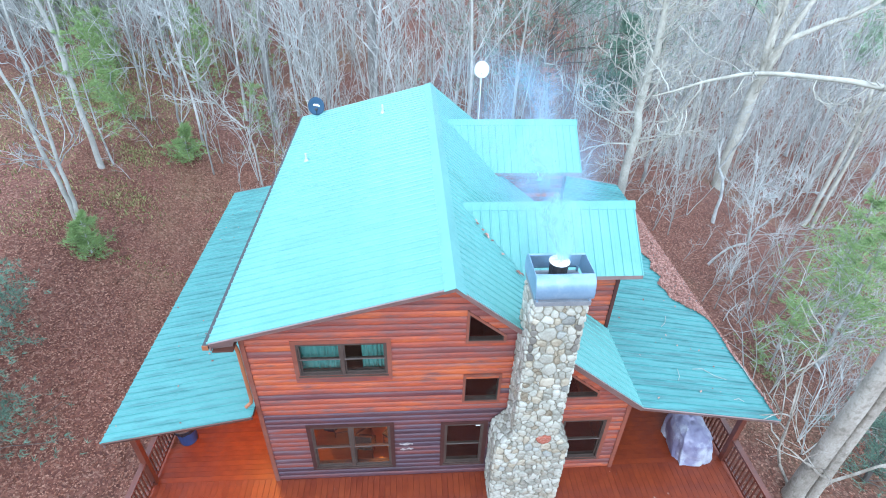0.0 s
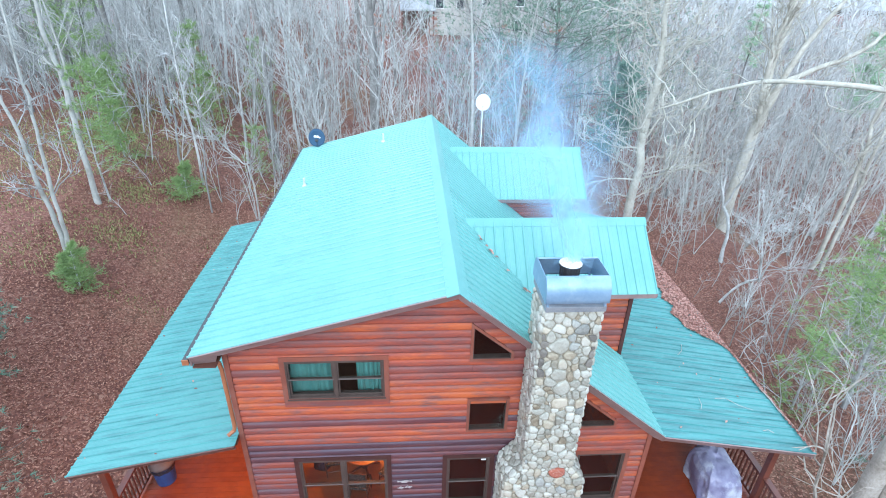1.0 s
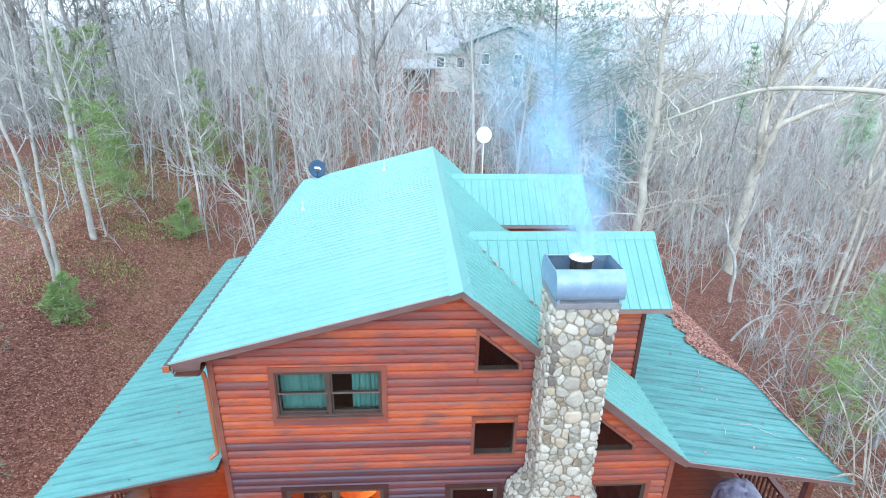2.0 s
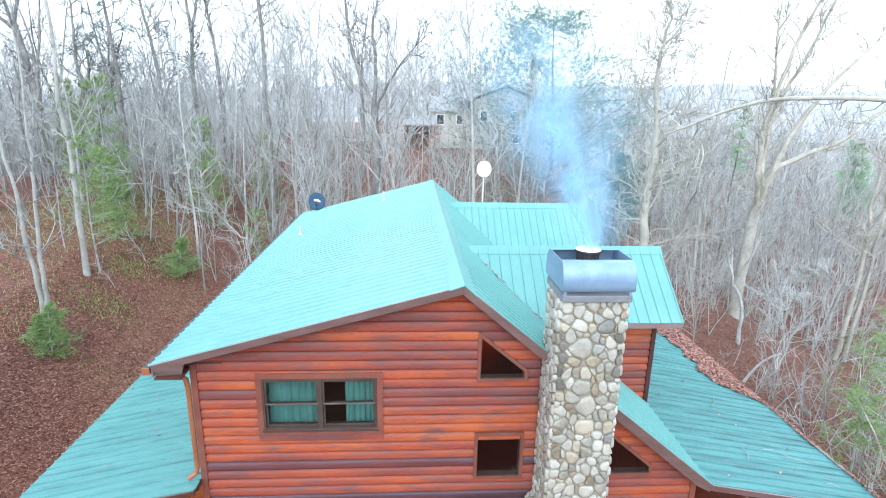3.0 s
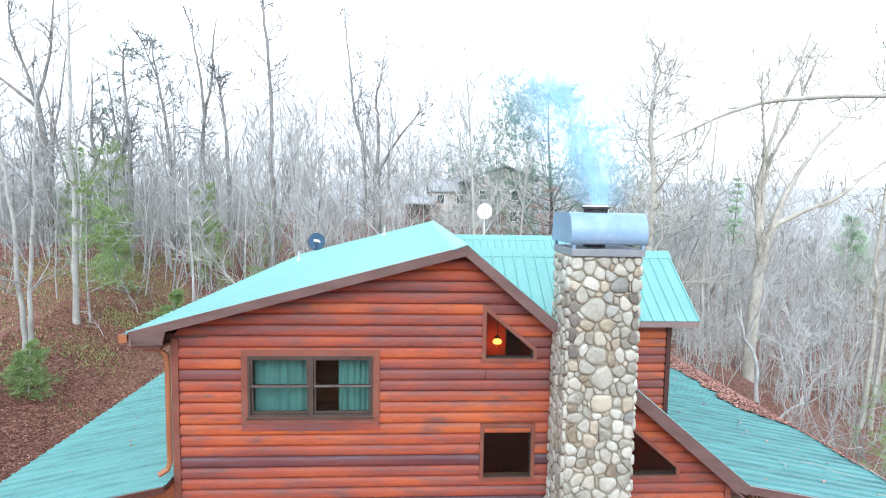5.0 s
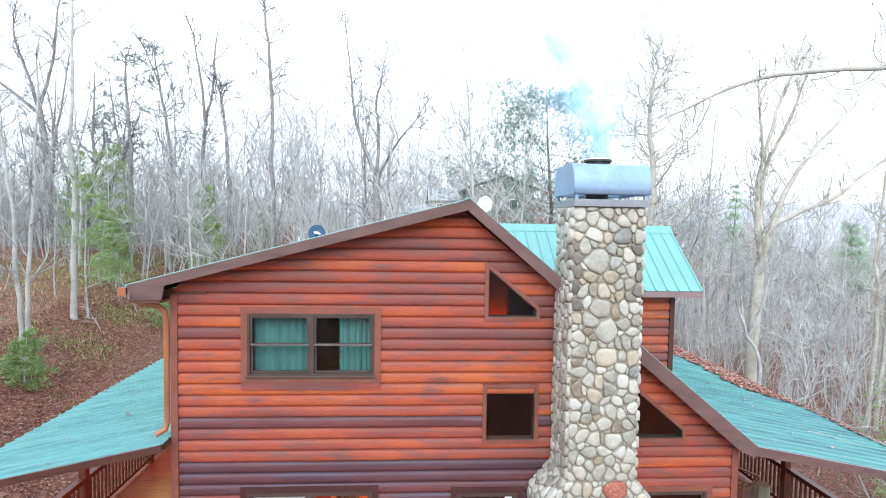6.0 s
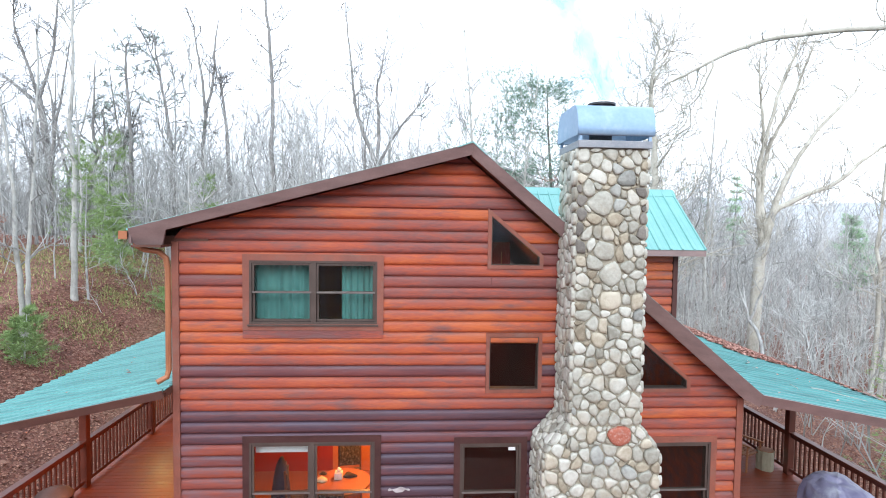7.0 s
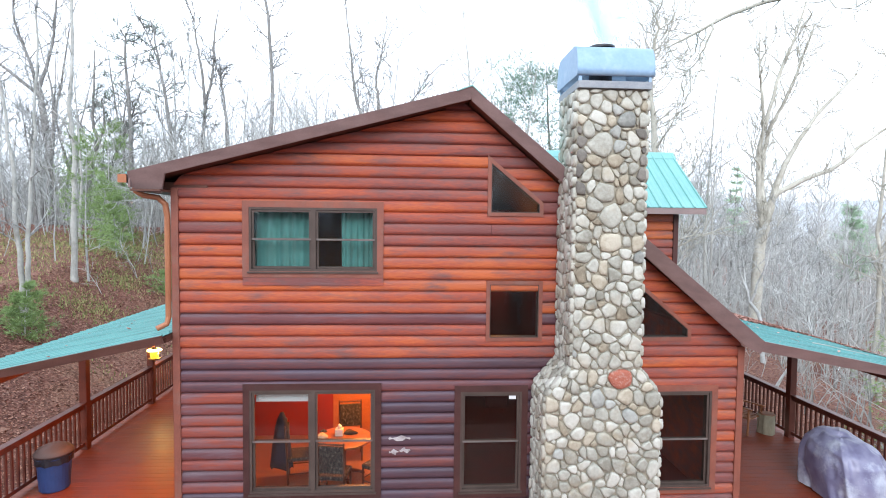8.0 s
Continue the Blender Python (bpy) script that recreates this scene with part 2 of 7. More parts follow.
COPPER = mat("copper_gutter", [(0.32, 0.12, 0.06), (0.42, 0.17, 0.08)], 0.4, metal=0.2)
WHITE = mat("white_enamel", [(0.72, 0.73, 0.74), (0.8, 0.8, 0.8)], 0.4, bump=0)


def leaf_mosaic(m, cell, palette):
    """Dead leaves lying flat: small cells, each of its own shade, over the soil's own colour."""
    n, l = m.node_tree.nodes, m.node_tree.links
    b = n["Principled BSDF"]
    soil = b.inputs["Base Color"].links[0].from_socket
    co = n.new("ShaderNodeTexCoord")
    warp = n.new("ShaderNodeTexNoise")
    warp.inputs["Scale"].default_value = 6.0
    wob = n.new("ShaderNodeVectorMath")
    wob.operation = "MULTIPLY_ADD"
    wob.inputs[1].default_value = (0.12, 0.12, 0.12)
    l.new(co.outputs["Object"], warp.inputs["Vector"])
    l.new(warp.outputs["Color"], wob.inputs[0])
    l.new(co.outputs["Object"], wob.inputs[2])
    vo = n.new("ShaderNodeTexVoronoi")
    vo.inputs["Scale"].default_value = 1 / cell
    l.new(wob.outputs[0], vo.inputs["Vector"])
    sp = n.new("ShaderNodeSeparateColor")
    l.new(vo.outputs["Color"], sp.inputs[0])
    ramp = n.new("ShaderNodeValToRGB")
    els = ramp.color_ramp.elements
    for i, c in enumerate(palette):
        e = els[i] if i < 2 else els.new(i / (len(palette) - 1))
        e.position, e.color = i / (len(palette) - 1), (*c, 1)
    l.new(sp.outputs[0], ramp.inputs["Fac"])
    mx = n.new("ShaderNodeMix")
    mx.data_type = "RGBA"
    mx.inputs["Factor"].default_value = 0.6
    l.new(soil, mx.inputs["A"])
    l.new(ramp.outputs["Color"], mx.inputs["B"])
    l.new(mx.outputs["Result"], b.inputs["Base Color"])


leaf_mosaic(GROUND, 0.06, [(0.075, 0.026, 0.017), (0.12, 0.042, 0.027), (0.17, 0.063, 0.041), (0.23, 0.10, 0.067), (0.34, 0.2, 0.145)])


# ---- mesh helpers ----
def part(name, bm, material, parent=None, label="", smooth=False):
    me = bpy.data.meshes.new(name)
    bm.normal_update()
    bm.to_mesh(me)
    bm.free()
    me.materials.append(material)
    if smooth:
        for p in me.polygons:
            p.use_smooth = True
    ob = new(name, me)
    ob.parent = parent
    return tagged(ob, label)


def thing(name, label, category, at=(0, 0, 0), group="", kind=""):
    ob = new(name)
    ob.empty_display_size = 0.2
    ob.location = at
    return tagged(ob, label, category, group, kind)


def local(at, ob):
    """Lay a part built in world places under a thing that stands at 'at'."""
    ob.location = -Vector(at)
    return ob


def block(bm, x0, x1, y0, y1, z0, z1, bevel=0.0):
    vs = [bm.verts.new((x, y, z)) for z in (z0, z1) for y in (y0, y1) for x in (x0, x1)]
    fs = [(0, 2, 3, 1), (4, 5, 7, 6), (0, 1, 5, 4), (1, 3, 7, 5), (3, 2, 6, 7), (2, 0, 4, 6)]
    faces = [bm.faces.new([vs[i] for i in f]) for f in fs]
    if bevel:
        edges = {e for f in faces for e in f.edges}
        bmesh.ops.bevel(bm, geom=list(edges), offset=bevel, segments=2, affect="EDGES", profile=0.6)
    return vs


def prism(bm, poly, axis, a, b):
    """Extrude a polygon along an axis: for 'y' poly is (x, z); for 'x' (y, z); for 'z' (x, y)."""
    def at(p, v):
        return {"y": (p[0], v, p[1]), "x": (v, p[0], p[1]), "z": (p[0], p[1], v)}[axis]
    one = [bm.verts.new(at(p, a)) for p in poly]
    two = [bm.verts.new(at(p, b)) for p in poly]
    n = len(poly)
    bm.faces.new(one)
    bm.faces.new(two[::-1])
    for i in range(n):
        bm.faces.new((one[i], two[i], two[(i + 1) % n], one[(i + 1) % n]))
    bmesh.ops.recalc_face_normals(bm, faces=bm.faces[:])


def tube(bm, pts, radii, sides=8, closed=True):
    rings = []
    for i, p in enumerate(pts):
        p = Vector(p)
        d = (Vector(pts[min(i + 1, len(pts) - 1)]) - Vector(pts[max(i - 1, 0)])).normalized()
        u = d.orthogonal().normalized() if i == 0 else (u - d * u.dot(d)).normalized()
        w = d.cross(u)
        rings.append([bm.verts.new(p + (u * math.cos(k * math.tau / sides) + w * math.sin(k * math.tau / sides)) * radii[i]) for k in range(sides)])
    for a, b in zip(rings, rings[1:]):
        for k in range(sides):
            bm.faces.new((a[k], a[(k + 1) % sides], b[(k + 1) % sides], b[k]))
    if closed:
        bm.faces.new(rings[0][::-1])
        bm.faces.new(rings[-1])


def raw_mesh(name, verts, faces, material):
    me = bpy.data.meshes.new(name)
    me.from_pydata(verts, [], faces)
    me.materials.append(material)
    return me


# ---- ground ----
def smooth_step(a, b, v):
    v = min(1.0, max(0.0, (v - a) / (b - a)))
    return v * v * (3 - 2 * v)


def ground_z(x, y):
    knoll = smooth_step(-30, -8, x) * (1 - 0.8 * smooth_step(14, 34, x))
    back_rise = 1.4 * smooth_step(16, 27, y) * (1 - 0.6 * smooth_step(12, 30, x)) + 4.2 * smooth_step(30, 60, y) * knoll - 7.0 * smooth_step(64, 150, y)
    left = 2.6 * smooth_step(-7.5, -15, x) + 0.9 * smooth_step(-15, -24, x) - 2.5 * smooth_step(-26, -50, x)
    left -= 1.6 * smooth_step(32, 55, y) * smooth_step(-8, -22, x)
    right = -4.6 * smooth_step(9.0, 27, x) - 2.0 * smooth_step(27, 60, x) - 5.0 * smooth_step(60, 140, x)
    front = -3.0 * smooth_step(7, -12, y)
    rough = 0.25 * noise.noise((x * 0.13, y * 0.13, 1.7)) + 0.8 * noise.noise((x * 0.03, y * 0.03, 5.1)) * smooth_step(12, 30, abs(x) + max(0, y - 20))
    return -0.75 + back_rise + left + right + front + rough


def build_ground():
    xs = [-2500, -900, -350, -180] + [-110 + 3.0 * i for i in range(25)] + [-36 + 0.9 * i for i in range(81)] + [39 + 3.0 * i for i in range(25)] + [180, 350, 900, 2500]
    ys = [-2500, -900, -300, -120, -70] + [-40 + 3.0 * i for i in range(12)] + [-4 + 0.9 * i for i in range(52)] + [45 + 3.0 * i for i in range(36)] + [200, 350, 900, 2500]
    verts = [(x, y, ground_z(x, y)) for y in ys for x in xs]
    w = len(xs)
    faces = [(j * w + i, j * w + i + 1, (j + 1) * w + i + 1, (j + 1) * w + i) for j in range(len(ys) - 1) for i in range(w - 1)]
    me = raw_mesh("ground", verts, faces, GROUND)
    for p in me.polygons:
        p.use_smooth = True
    tagged(new("ground", me), "sloping woodland floor under brown dead leaves", "ground", kind="structure")


build_ground()


def build_hills():
    """A ring of low wooded ridges far beyond the wood."""
    bm = bmesh.new()
    n = 96
    rows = [[], [], []]
    for i in range(n + 1):
        a = math.tau * i / n
        d = 620 + 60 * math.sin(a * 3.1)
        h = 26 + 22 * noise.noise((math.cos(a) * 2.2, math.sin(a) * 2.2, 0.4)) + 9 * noise.noise((math.cos(a) * 9, math.sin(a) * 9, 2.4))
        for row, (k, z) in zip(rows, ((0.82, -14), (1.0, h), (1.3, -14))):
            row.append(bm.verts.new((d * k * math.sin(a), d * k * math.cos(a), z)))
    for a, b in zip(rows, rows[1:]):
        for i in range(n):
            bm.faces.new((a[i], a[i + 1], b[i + 1], b[i]))
    # the ridges' blue-grey is distance haze put into their colour
    hills = part("backdrop", bm, mat("hazed_wooded_hill", [(0.30, 0.33, 0.38), (0.42, 0.45, 0.5)], 1.0, scale=0.02, fine=0.5, bump=0), smooth=True)
    tagged(hills, "haze-pale wooded ridges along the horizon", "hills", kind="structure")


build_hills()

# ---- cabin ----
FRONT, BACK = 8.36, 19.5            # faces of the gable walls
LEFT, RIGHT = -3.545, 5.22           # side walls
RIDGE_X, RIDGE_Z = 0.81, 6.58
EAVE_X, EAVE_Z = -3.98, 5.30
KINK_X, KINK_Z = 5.29, 2.90
RAKE, RAKE_BACK = 7.91, 19.92
SLOPE_L = (RIDGE_Z - EAVE_Z) / (RIDGE_X - EAVE_X)
SLOPE_R = (RIDGE_Z - KINK_Z) / (KINK_X - RIDGE_X)
ROW = 0.1715
PORCH_OUT_L, PORCH_OUT_LZ, PORCH_IN_LZ = -7.0, 2.26, 3.0
PORCH_OUT_R, PORCH_OUT_RZ = 8.84, 2.21

cabin = thing("log_cabin", "two-storey cabin with red-brown half-log siding and a teal metal roof", "house")


def roof_top(x):
    return RIDGE_Z - (RIDGE_X - x) * SLOPE_L if x < RIDGE_X else RIDGE_Z - (x - RIDGE_X) * SLOPE_R


def wall_span(z):
    """Left and right ends of the gable wall at a height, under the roof boards."""
    drop_l, drop_r = 0.135, 0.18
    left = LEFT if z < EAVE_Z - drop_l else max(LEFT, RIDGE_X - (RIDGE_Z - drop_l - z) / SLOPE_L)
    right = min(RIGHT, RIDGE_X + (RIDGE_Z - drop_r - z) / SLOPE_R)
    return left, right


# openings in the gable wall as polygons in x and z, outside of their trim
TRIM_W = 0.095
OPENINGS = {
    "upper": [(-2.54, 3.81), (-0.46, 3.81), (-0.46, 4.95), (-2.54, 4.95)],
    "gable": [(1.11, 4.76), (1.97, 4.76), (1.97, 4.97), (1.11, 5.68)],
    "square": [(1.11, 2.84), (1.98, 2.84), (1.98, 3.77), (1.11, 3.77)],
    "low_gable": [(3.20, 2.84), (4.36, 2.84), (4.36, 3.05), (3.20, 4.02)],
    "dining": [(-2.55, 0.42), (-0.48, 0.42), (-0.48, 2.2), (-2.55, 2.2)],
    "middle": [(0.64, 0.39), (1.78, 0.39), (1.78, 2.15), (0.64, 2.15)],
    "porch_side": [(3.55, 0.39), (4.83, 0.39), (4.83, 2.13), (3.55, 2.13)],
}


def span_at(poly, z):
    xs = []
    n = len(poly)
    for i in range(n):
        (xa, za), (xb, zb) = poly[i], poly[(i + 1) % n]
        if min(za, zb) - 1e-6 <= z <= max(za, zb) + 1e-6:
            if abs(za - zb) < 1e-6:
                xs += [xa, xb]
            else:
                xs.append(xa + (xb - xa) * (z - za) / (zb - za))
    return (min(xs), max(xs)) if xs else None


def log_mesh(bm, lo, hi, x0, x1, x0t, x1t, base, face, bulge=0.045, deep=0.16):
    """A half-round log lying along x, between heights lo and hi of the course that starts at base."""
    steps = 8
    rows = []
    for i in range(steps + 1):
        z = lo + (hi - lo) * i / steps
        u = min(1.0, max(-1.0, 2 * (z - base) / ROW - 1))
        y = face - bulge * (max(0.0, 1 - abs(u) ** 3.4)) ** 0.55
        k = (z - lo) / (hi - lo)
        rows.append((bm.verts.new((x0 + (x0t - x0) * k, y, z)), bm.verts.new((x1 + (x1t - x1) * k, y, z))))
    back = [(bm.verts.new((x0 + (x0t - x0) * k, face + deep, lo + (hi - lo) * k)), bm.verts.new((x1 + (x1t - x1) * k, face + deep, lo + (hi - lo) * k))) for k in (0, 1)]
    for a, b in zip(rows, rows[1:]):
        f = bm.faces.new((a[0], a[1], b[1], b[0]))
        f.smooth = True
    bm.faces.new([back[0][0]] + [back[0][1], rows[0][1], rows[0][0]])
    bm.faces.new([rows[-1][0], rows[-1][1], back[1][1], back[1][0]])
    bm.faces.new([back[0][1], back[0][0], back[1][0], back[1][1]])
    bm.faces.new([r[0] for r in rows] + [back[1][0], back[0][0]])
    bm.faces.new([back[0][1], back[1][1]] + [r[1] for r in rows[::-1]])


def tidy_log(bm):
    """Weld the pieces of one log and keep its ends and seams crisp."""
    bmesh.ops.remove_doubles(bm, verts=bm.verts[:], dist=0.0015)
    for e in bm.edges:
        if len(e.link_faces) != 2 or e.link_faces[0].smooth != e.link_faces[1].smooth:
            e.smooth = False


def log_courses(parent, base_z, top_z, span, openings, face, rng, joint=0.03):
    z = base_z
    while z < top_z:
        cuts = sorted({z, z + ROW} | {v for p in openings for _, v in p if z + 0.012 < v < z + ROW - 0.012})
        split = rng.uniform(0.2, 0.8) if rng.random() < joint else None
        front = face + rng.uniform(-0.004, 0.004)
        found = []
        chance = rng.random()
        breaks = [x for p in openings if any(z + 0.012 < v < z + ROW - 0.012 for _, v in p) for x in (min(q[0] for q in p), max(q[0] for q in p))]
        for lo, hi in zip(cuts, cuts[1:]):
            e = 0.002
            (a0, b0), (a1, b1) = span(lo), span(hi)
            if b1 - a1 < 0.05:
                if b0 - a0 < 0.3:
                    continue
                b1 = a1 = (a0 + b0) / 2
            runs = [(a0, a1, b0, b1)]
            for p in openings:
                s0, s1 = span_at(p, lo + e), span_at(p, hi - e)
                if not s0 or not s1:
                    continue
                nxt = []
                for (p0, p1, q0, q1) in runs:
                    if s0[1] <= p0 or s0[0] >= q0:
                        nxt.append((p0, p1, q0, q1))
                        continue
                    if s0[0] > p0 + 0.02:
                        nxt.append((p0, p1, s0[0], s1[0]))
                    if s0[1] < q0 - 0.02:
                        nxt.append((s0[1], s1[1], q0, q1))
                runs = nxt
            for bx in breaks:
                runs = [r for (p0, p1, q0, q1) in runs for r in
                        ([(p0, p1, bx, bx), (bx, bx, q0, q1)] if max(p0, p1) + 0.02 < bx < min(q0, q1) - 0.02 else [(p0, p1, q0, q1)])]
            for (p0, p1, q0, q1) in runs:
                pieces = [(p0, p1, q0, q1)]
                if split and q0 - p0 > 3 and q1 - p1 > 2:
                    m = max(p0, p1) + (min(q0, q1) - max(p0, p1)) * split
                    pieces = [(p0, p1, m - 0.002, m - 0.002), (m + 0.002, m + 0.002, q0, q1)]
                if face == FRONT and z < 4.2:
                    # long logs are jointed behind the chimney
                    pieces = [r for (u0, u1, v0, v1) in pieces for r in
                              ([(u0, u1, 2.678, 2.678), (2.682, 2.682, v0, v1)] if max(u0, u1) < 2.4 and min(v0, v1) > 3.0 else [(u0, u1, v0, v1)])]
                for (u0, u1, v0, v1) in pieces:
                    found.append((lo, hi, u0, v0, u1, v1))
        # bands that stand over one another between the same ends are one log
        logs = []
        for lo, hi, u0, v0, u1, v1 in found:
            for g in logs:
                if abs(g[1] - lo) < 1e-6 and max(abs(g[2] - u0), abs(g[4] - u1), abs(g[2] - g[4])) < 0.004 and max(abs(g[3] - v0), abs(g[5] - v1), abs(g[3] - g[5])) < 0.004:
                    g[1] = hi
                    break
            else:
                logs.append([lo, hi, u0, v0, u1, v1])
        # pieces that touch, cut round a window's corner, are one log too
        sets = []
        for g in logs:
            joined = [q for q in sets if any((max(g[0], h[0]) < min(g[1], h[1]) - 1e-6 and min(abs(g[3] - h[2]), abs(h[3] - g[2]), abs(g[5] - h[4]), abs(h[5] - g[4])) < 0.003)
                                             or (min(abs(g[0] - h[1]), abs(h[0] - g[1])) < 1e-6 and max(g[2], h[2]) < min(g[3], h[3]) - 0.05) for h in q)]
            sets = [q for q in sets if q not in joined] + [[g] + [h for q in joined for h in q]]
        for q in sets:
            bm = bmesh.new()
            for g in q:
                log_mesh(bm, *g, z, front)
            tidy_log(bm)
            # low front logs left of the chimney take the darker violet colour
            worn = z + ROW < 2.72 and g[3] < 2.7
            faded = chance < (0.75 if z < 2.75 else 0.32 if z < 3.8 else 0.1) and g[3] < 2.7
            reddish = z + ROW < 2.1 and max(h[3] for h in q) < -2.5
            part("log", bm, LOG_MID if worn and reddish else LOG_VIOLET if worn else LOG_MID if faded and face == FRONT else LOG, parent)
        z += ROW


def metal_sheet(bm, origin, across, down, width, length, rib=0.229, high=0.026):
    """Ribbed sheet: origin is the upper corner; ribs run along 'down'."""
    o, a, d = Vector(origin), Vector(across).normalized(), Vector(down).normalized()
    n = a.cross(d)
    if n.z < 0:
        n = -n
    prof, x = [], 0.0
    while x < width - 0.02:
        r = min(rib, width - x)
        prof += [(x, 0.0), (x + 0.012, high), (x + 0.034, high), (x + 0.046, 0.0)]
        if r > 0.15:
            prof += [(x + r * 0.47, 0.0), (x + r * 0.50, 0.004), (x + r * 0.72, 0.004), (x + r * 0.75, 0.0)]
        x += rib
    prof = [p for p in prof if p[0] < width - 1e-3] + [(width, 0.0)]
    tops = [[bm.verts.new(o + a * px + n * (pz + 0.004) + d * v) for px, pz in prof] for v in (0, length)]
    low = [[bm.verts.new(o + a * px + d * v) for px in (0, width)] for v in (0, length)]
    for i in range(len(prof) - 1):
        bm.faces.new((tops[0][i], tops[0][i + 1], tops[1][i + 1], tops[1][i]))
    bm.faces.new((low[0][0], low[1][0], low[1][1], low[0][1]))
    bm.faces.new([low[0][0], low[0][1]] + tops[0][::-1])
    bm.faces.new([low[1][1], low[1][0]] + tops[1])
    bm.faces.new((low[0][0], tops[0][0], tops[1][0], low[1][0]))
    bm.faces.new((low[0][1], low[1][1], tops[1][-1], tops[0][-1]))
    bmesh.ops.recalc_face_normals(bm, faces=bm.faces[:])


SHEET = 0.916


def sheet_run(parent, start, across, down, total, length, material, cut=None):
    """Sheets side by side; alike ones share a mesh. cut: planes (point, normal) beyond which the metal is trimmed."""
    a = Vector(across).normalized()
    n = int(math.ceil(total / SHEET - 1e-6))
    shared = None
    for i in range(n):
        w = min(SHEET, total - i * SHEET)
        at = Vector(start) + a * (i * SHEET)
        if cut:
            bm = bmesh.new()
            metal_sheet(bm, at, across, down, w, length)
            for co, no in cut:
                bmesh.ops.bisect_plane(bm, geom=bm.verts[:] + bm.edges[:] + bm.faces[:], plane_co=co, plane_no=no, clear_outer=True)
            if len(bm.faces) > 2:
                part("roof_sheet", bm, material, parent)
            else:
                bm.free()
        elif shared is None or abs(w - SHEET) > 1e-3:
            bm = bmesh.new()
            metal_sheet(bm, (0, 0, 0), across, down, w, length)
            ob = part("roof_sheet", bm, material, parent)
            ob.location = at
            if abs(w - SHEET) < 1e-3:
                shared = ob.data
        else:
            ob = new("roof_sheet", shared)
            ob.parent = parent
            ob.location = at


rng = random.Random(7)
bm = bmesh.new()
block(bm, LEFT, RIGHT, FRONT + 0.17, FRONT + 0.19, -0.02, 0.38)
wall_front = part("wall", bm, SOFFIT, cabin, "front gable wall of stained half logs")
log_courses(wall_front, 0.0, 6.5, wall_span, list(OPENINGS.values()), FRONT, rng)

# the other outer walls
for name, poly, axis, a, b in (
        ("wall", [(FRONT + 0.02, 0), (BACK, 0), (BACK, EAVE_Z - 0.15), (FRONT + 0.02, EAVE_Z - 0.15)], "x", LEFT, LEFT + 0.16),
        ("wall", [(FRONT + 0.02, 0), (BACK, 0), (BACK, 2.8), (FRONT + 0.02, 2.8)], "x", RIGHT - 0.16, RIGHT),
        ("wall", [(LEFT + 0.16, 0), (RIGHT - 0.16, 0), (RIGHT - 0.16, 2.75), (RIDGE_X, RIDGE_Z - 0.25), (LEFT + 0.16, EAVE_Z - 0.1)], "y", BACK - 0.16, BACK)):
    bm = bmesh.new()
    prism(bm, poly, axis, a, b)
    part(name, bm, LOG, cabin)

# corner boards
for x0, x1, top in ((LEFT - 0.015, LEFT + 0.088, EAVE_Z - 0.18), (RIGHT - 0.085, RIGHT + 0.02, 2.74)):
    bm = bmesh.new()
    block(bm, x0, x1, FRONT - 0.065, FRONT + 0.06, 0.0, top, 0.006)
    part("corner_board", bm, TRIM_RED, cabin)

# main roof: boards under the metal, then the sheets
bm = bmesh.new()
prism(bm, [(EAVE_X, EAVE_Z - 0.02), (RIDGE_X, RIDGE_Z - 0.02), (RIDGE_X, RIDGE_Z - 0.115), (EAVE_X + 0.02, EAVE_Z - 0.11)], "y", RAKE + 0.166, RAKE_BACK - 0.166)
prism(bm, [(RIDGE_X, RIDGE_Z - 0.02), (KINK_X, KINK_Z - 0.02), (KINK_X, KINK_Z - 0.13), (RIDGE_X, RIDGE_Z - 0.145)], "y", RAKE + 0.166, RAKE_BACK - 0.166)
roof = part("roof", bm, SOFFIT, cabin, "ribbed teal metal roof over dark boards")
down_l = Vector((EAVE_X - RIDGE_X, 0, EAVE_Z - RIDGE_Z))
down_r = Vector((KINK_X - RIDGE_X, 0, KINK_Z - RIDGE_Z))
sheet_run(roof, (RIDGE_X, RAKE + 0.037, RIDGE_Z - 0.01), (0, 1, 0), down_l, RAKE_BACK - RAKE - 0.074, down_l.length + 0.03, TEAL)

# chimney stands through the right slope's front overhang
CH_X0, CH_X1, CH_Y0, CH_Y1 = 2.21, 3.2, 7.5, FRONT
sheet_run(roof, (RIDGE_X, RAKE + 0.037, RIDGE_Z - 0.01), (0, 1, 0), down_r, RAKE_BACK - RAKE - 0.074, down_r.length + 0.05, TEAL)
bm = bmesh.new()
prism(bm, [(RIDGE_X - 0.22, RIDGE_Z - 0.22 * SLOPE_L + 0.012), (RIDGE_X, RIDGE_Z + 0.035), (RIDGE_X + 0.2, RIDGE_Z - 0.2 * SLOPE_R + 0.02),
           (RIDGE_X + 0.2, RIDGE_Z - 0.2 * SLOPE_R + 0.005), (RIDGE_X, RIDGE_Z + 0.018), (RIDGE_X - 0.22, RIDGE_Z - 0.22 * SLOPE_L - 0.002)], "y", RAKE - 0.02, RAKE_BACK + 0.02)
part("ridge_cap", bm, TEAL, roof)

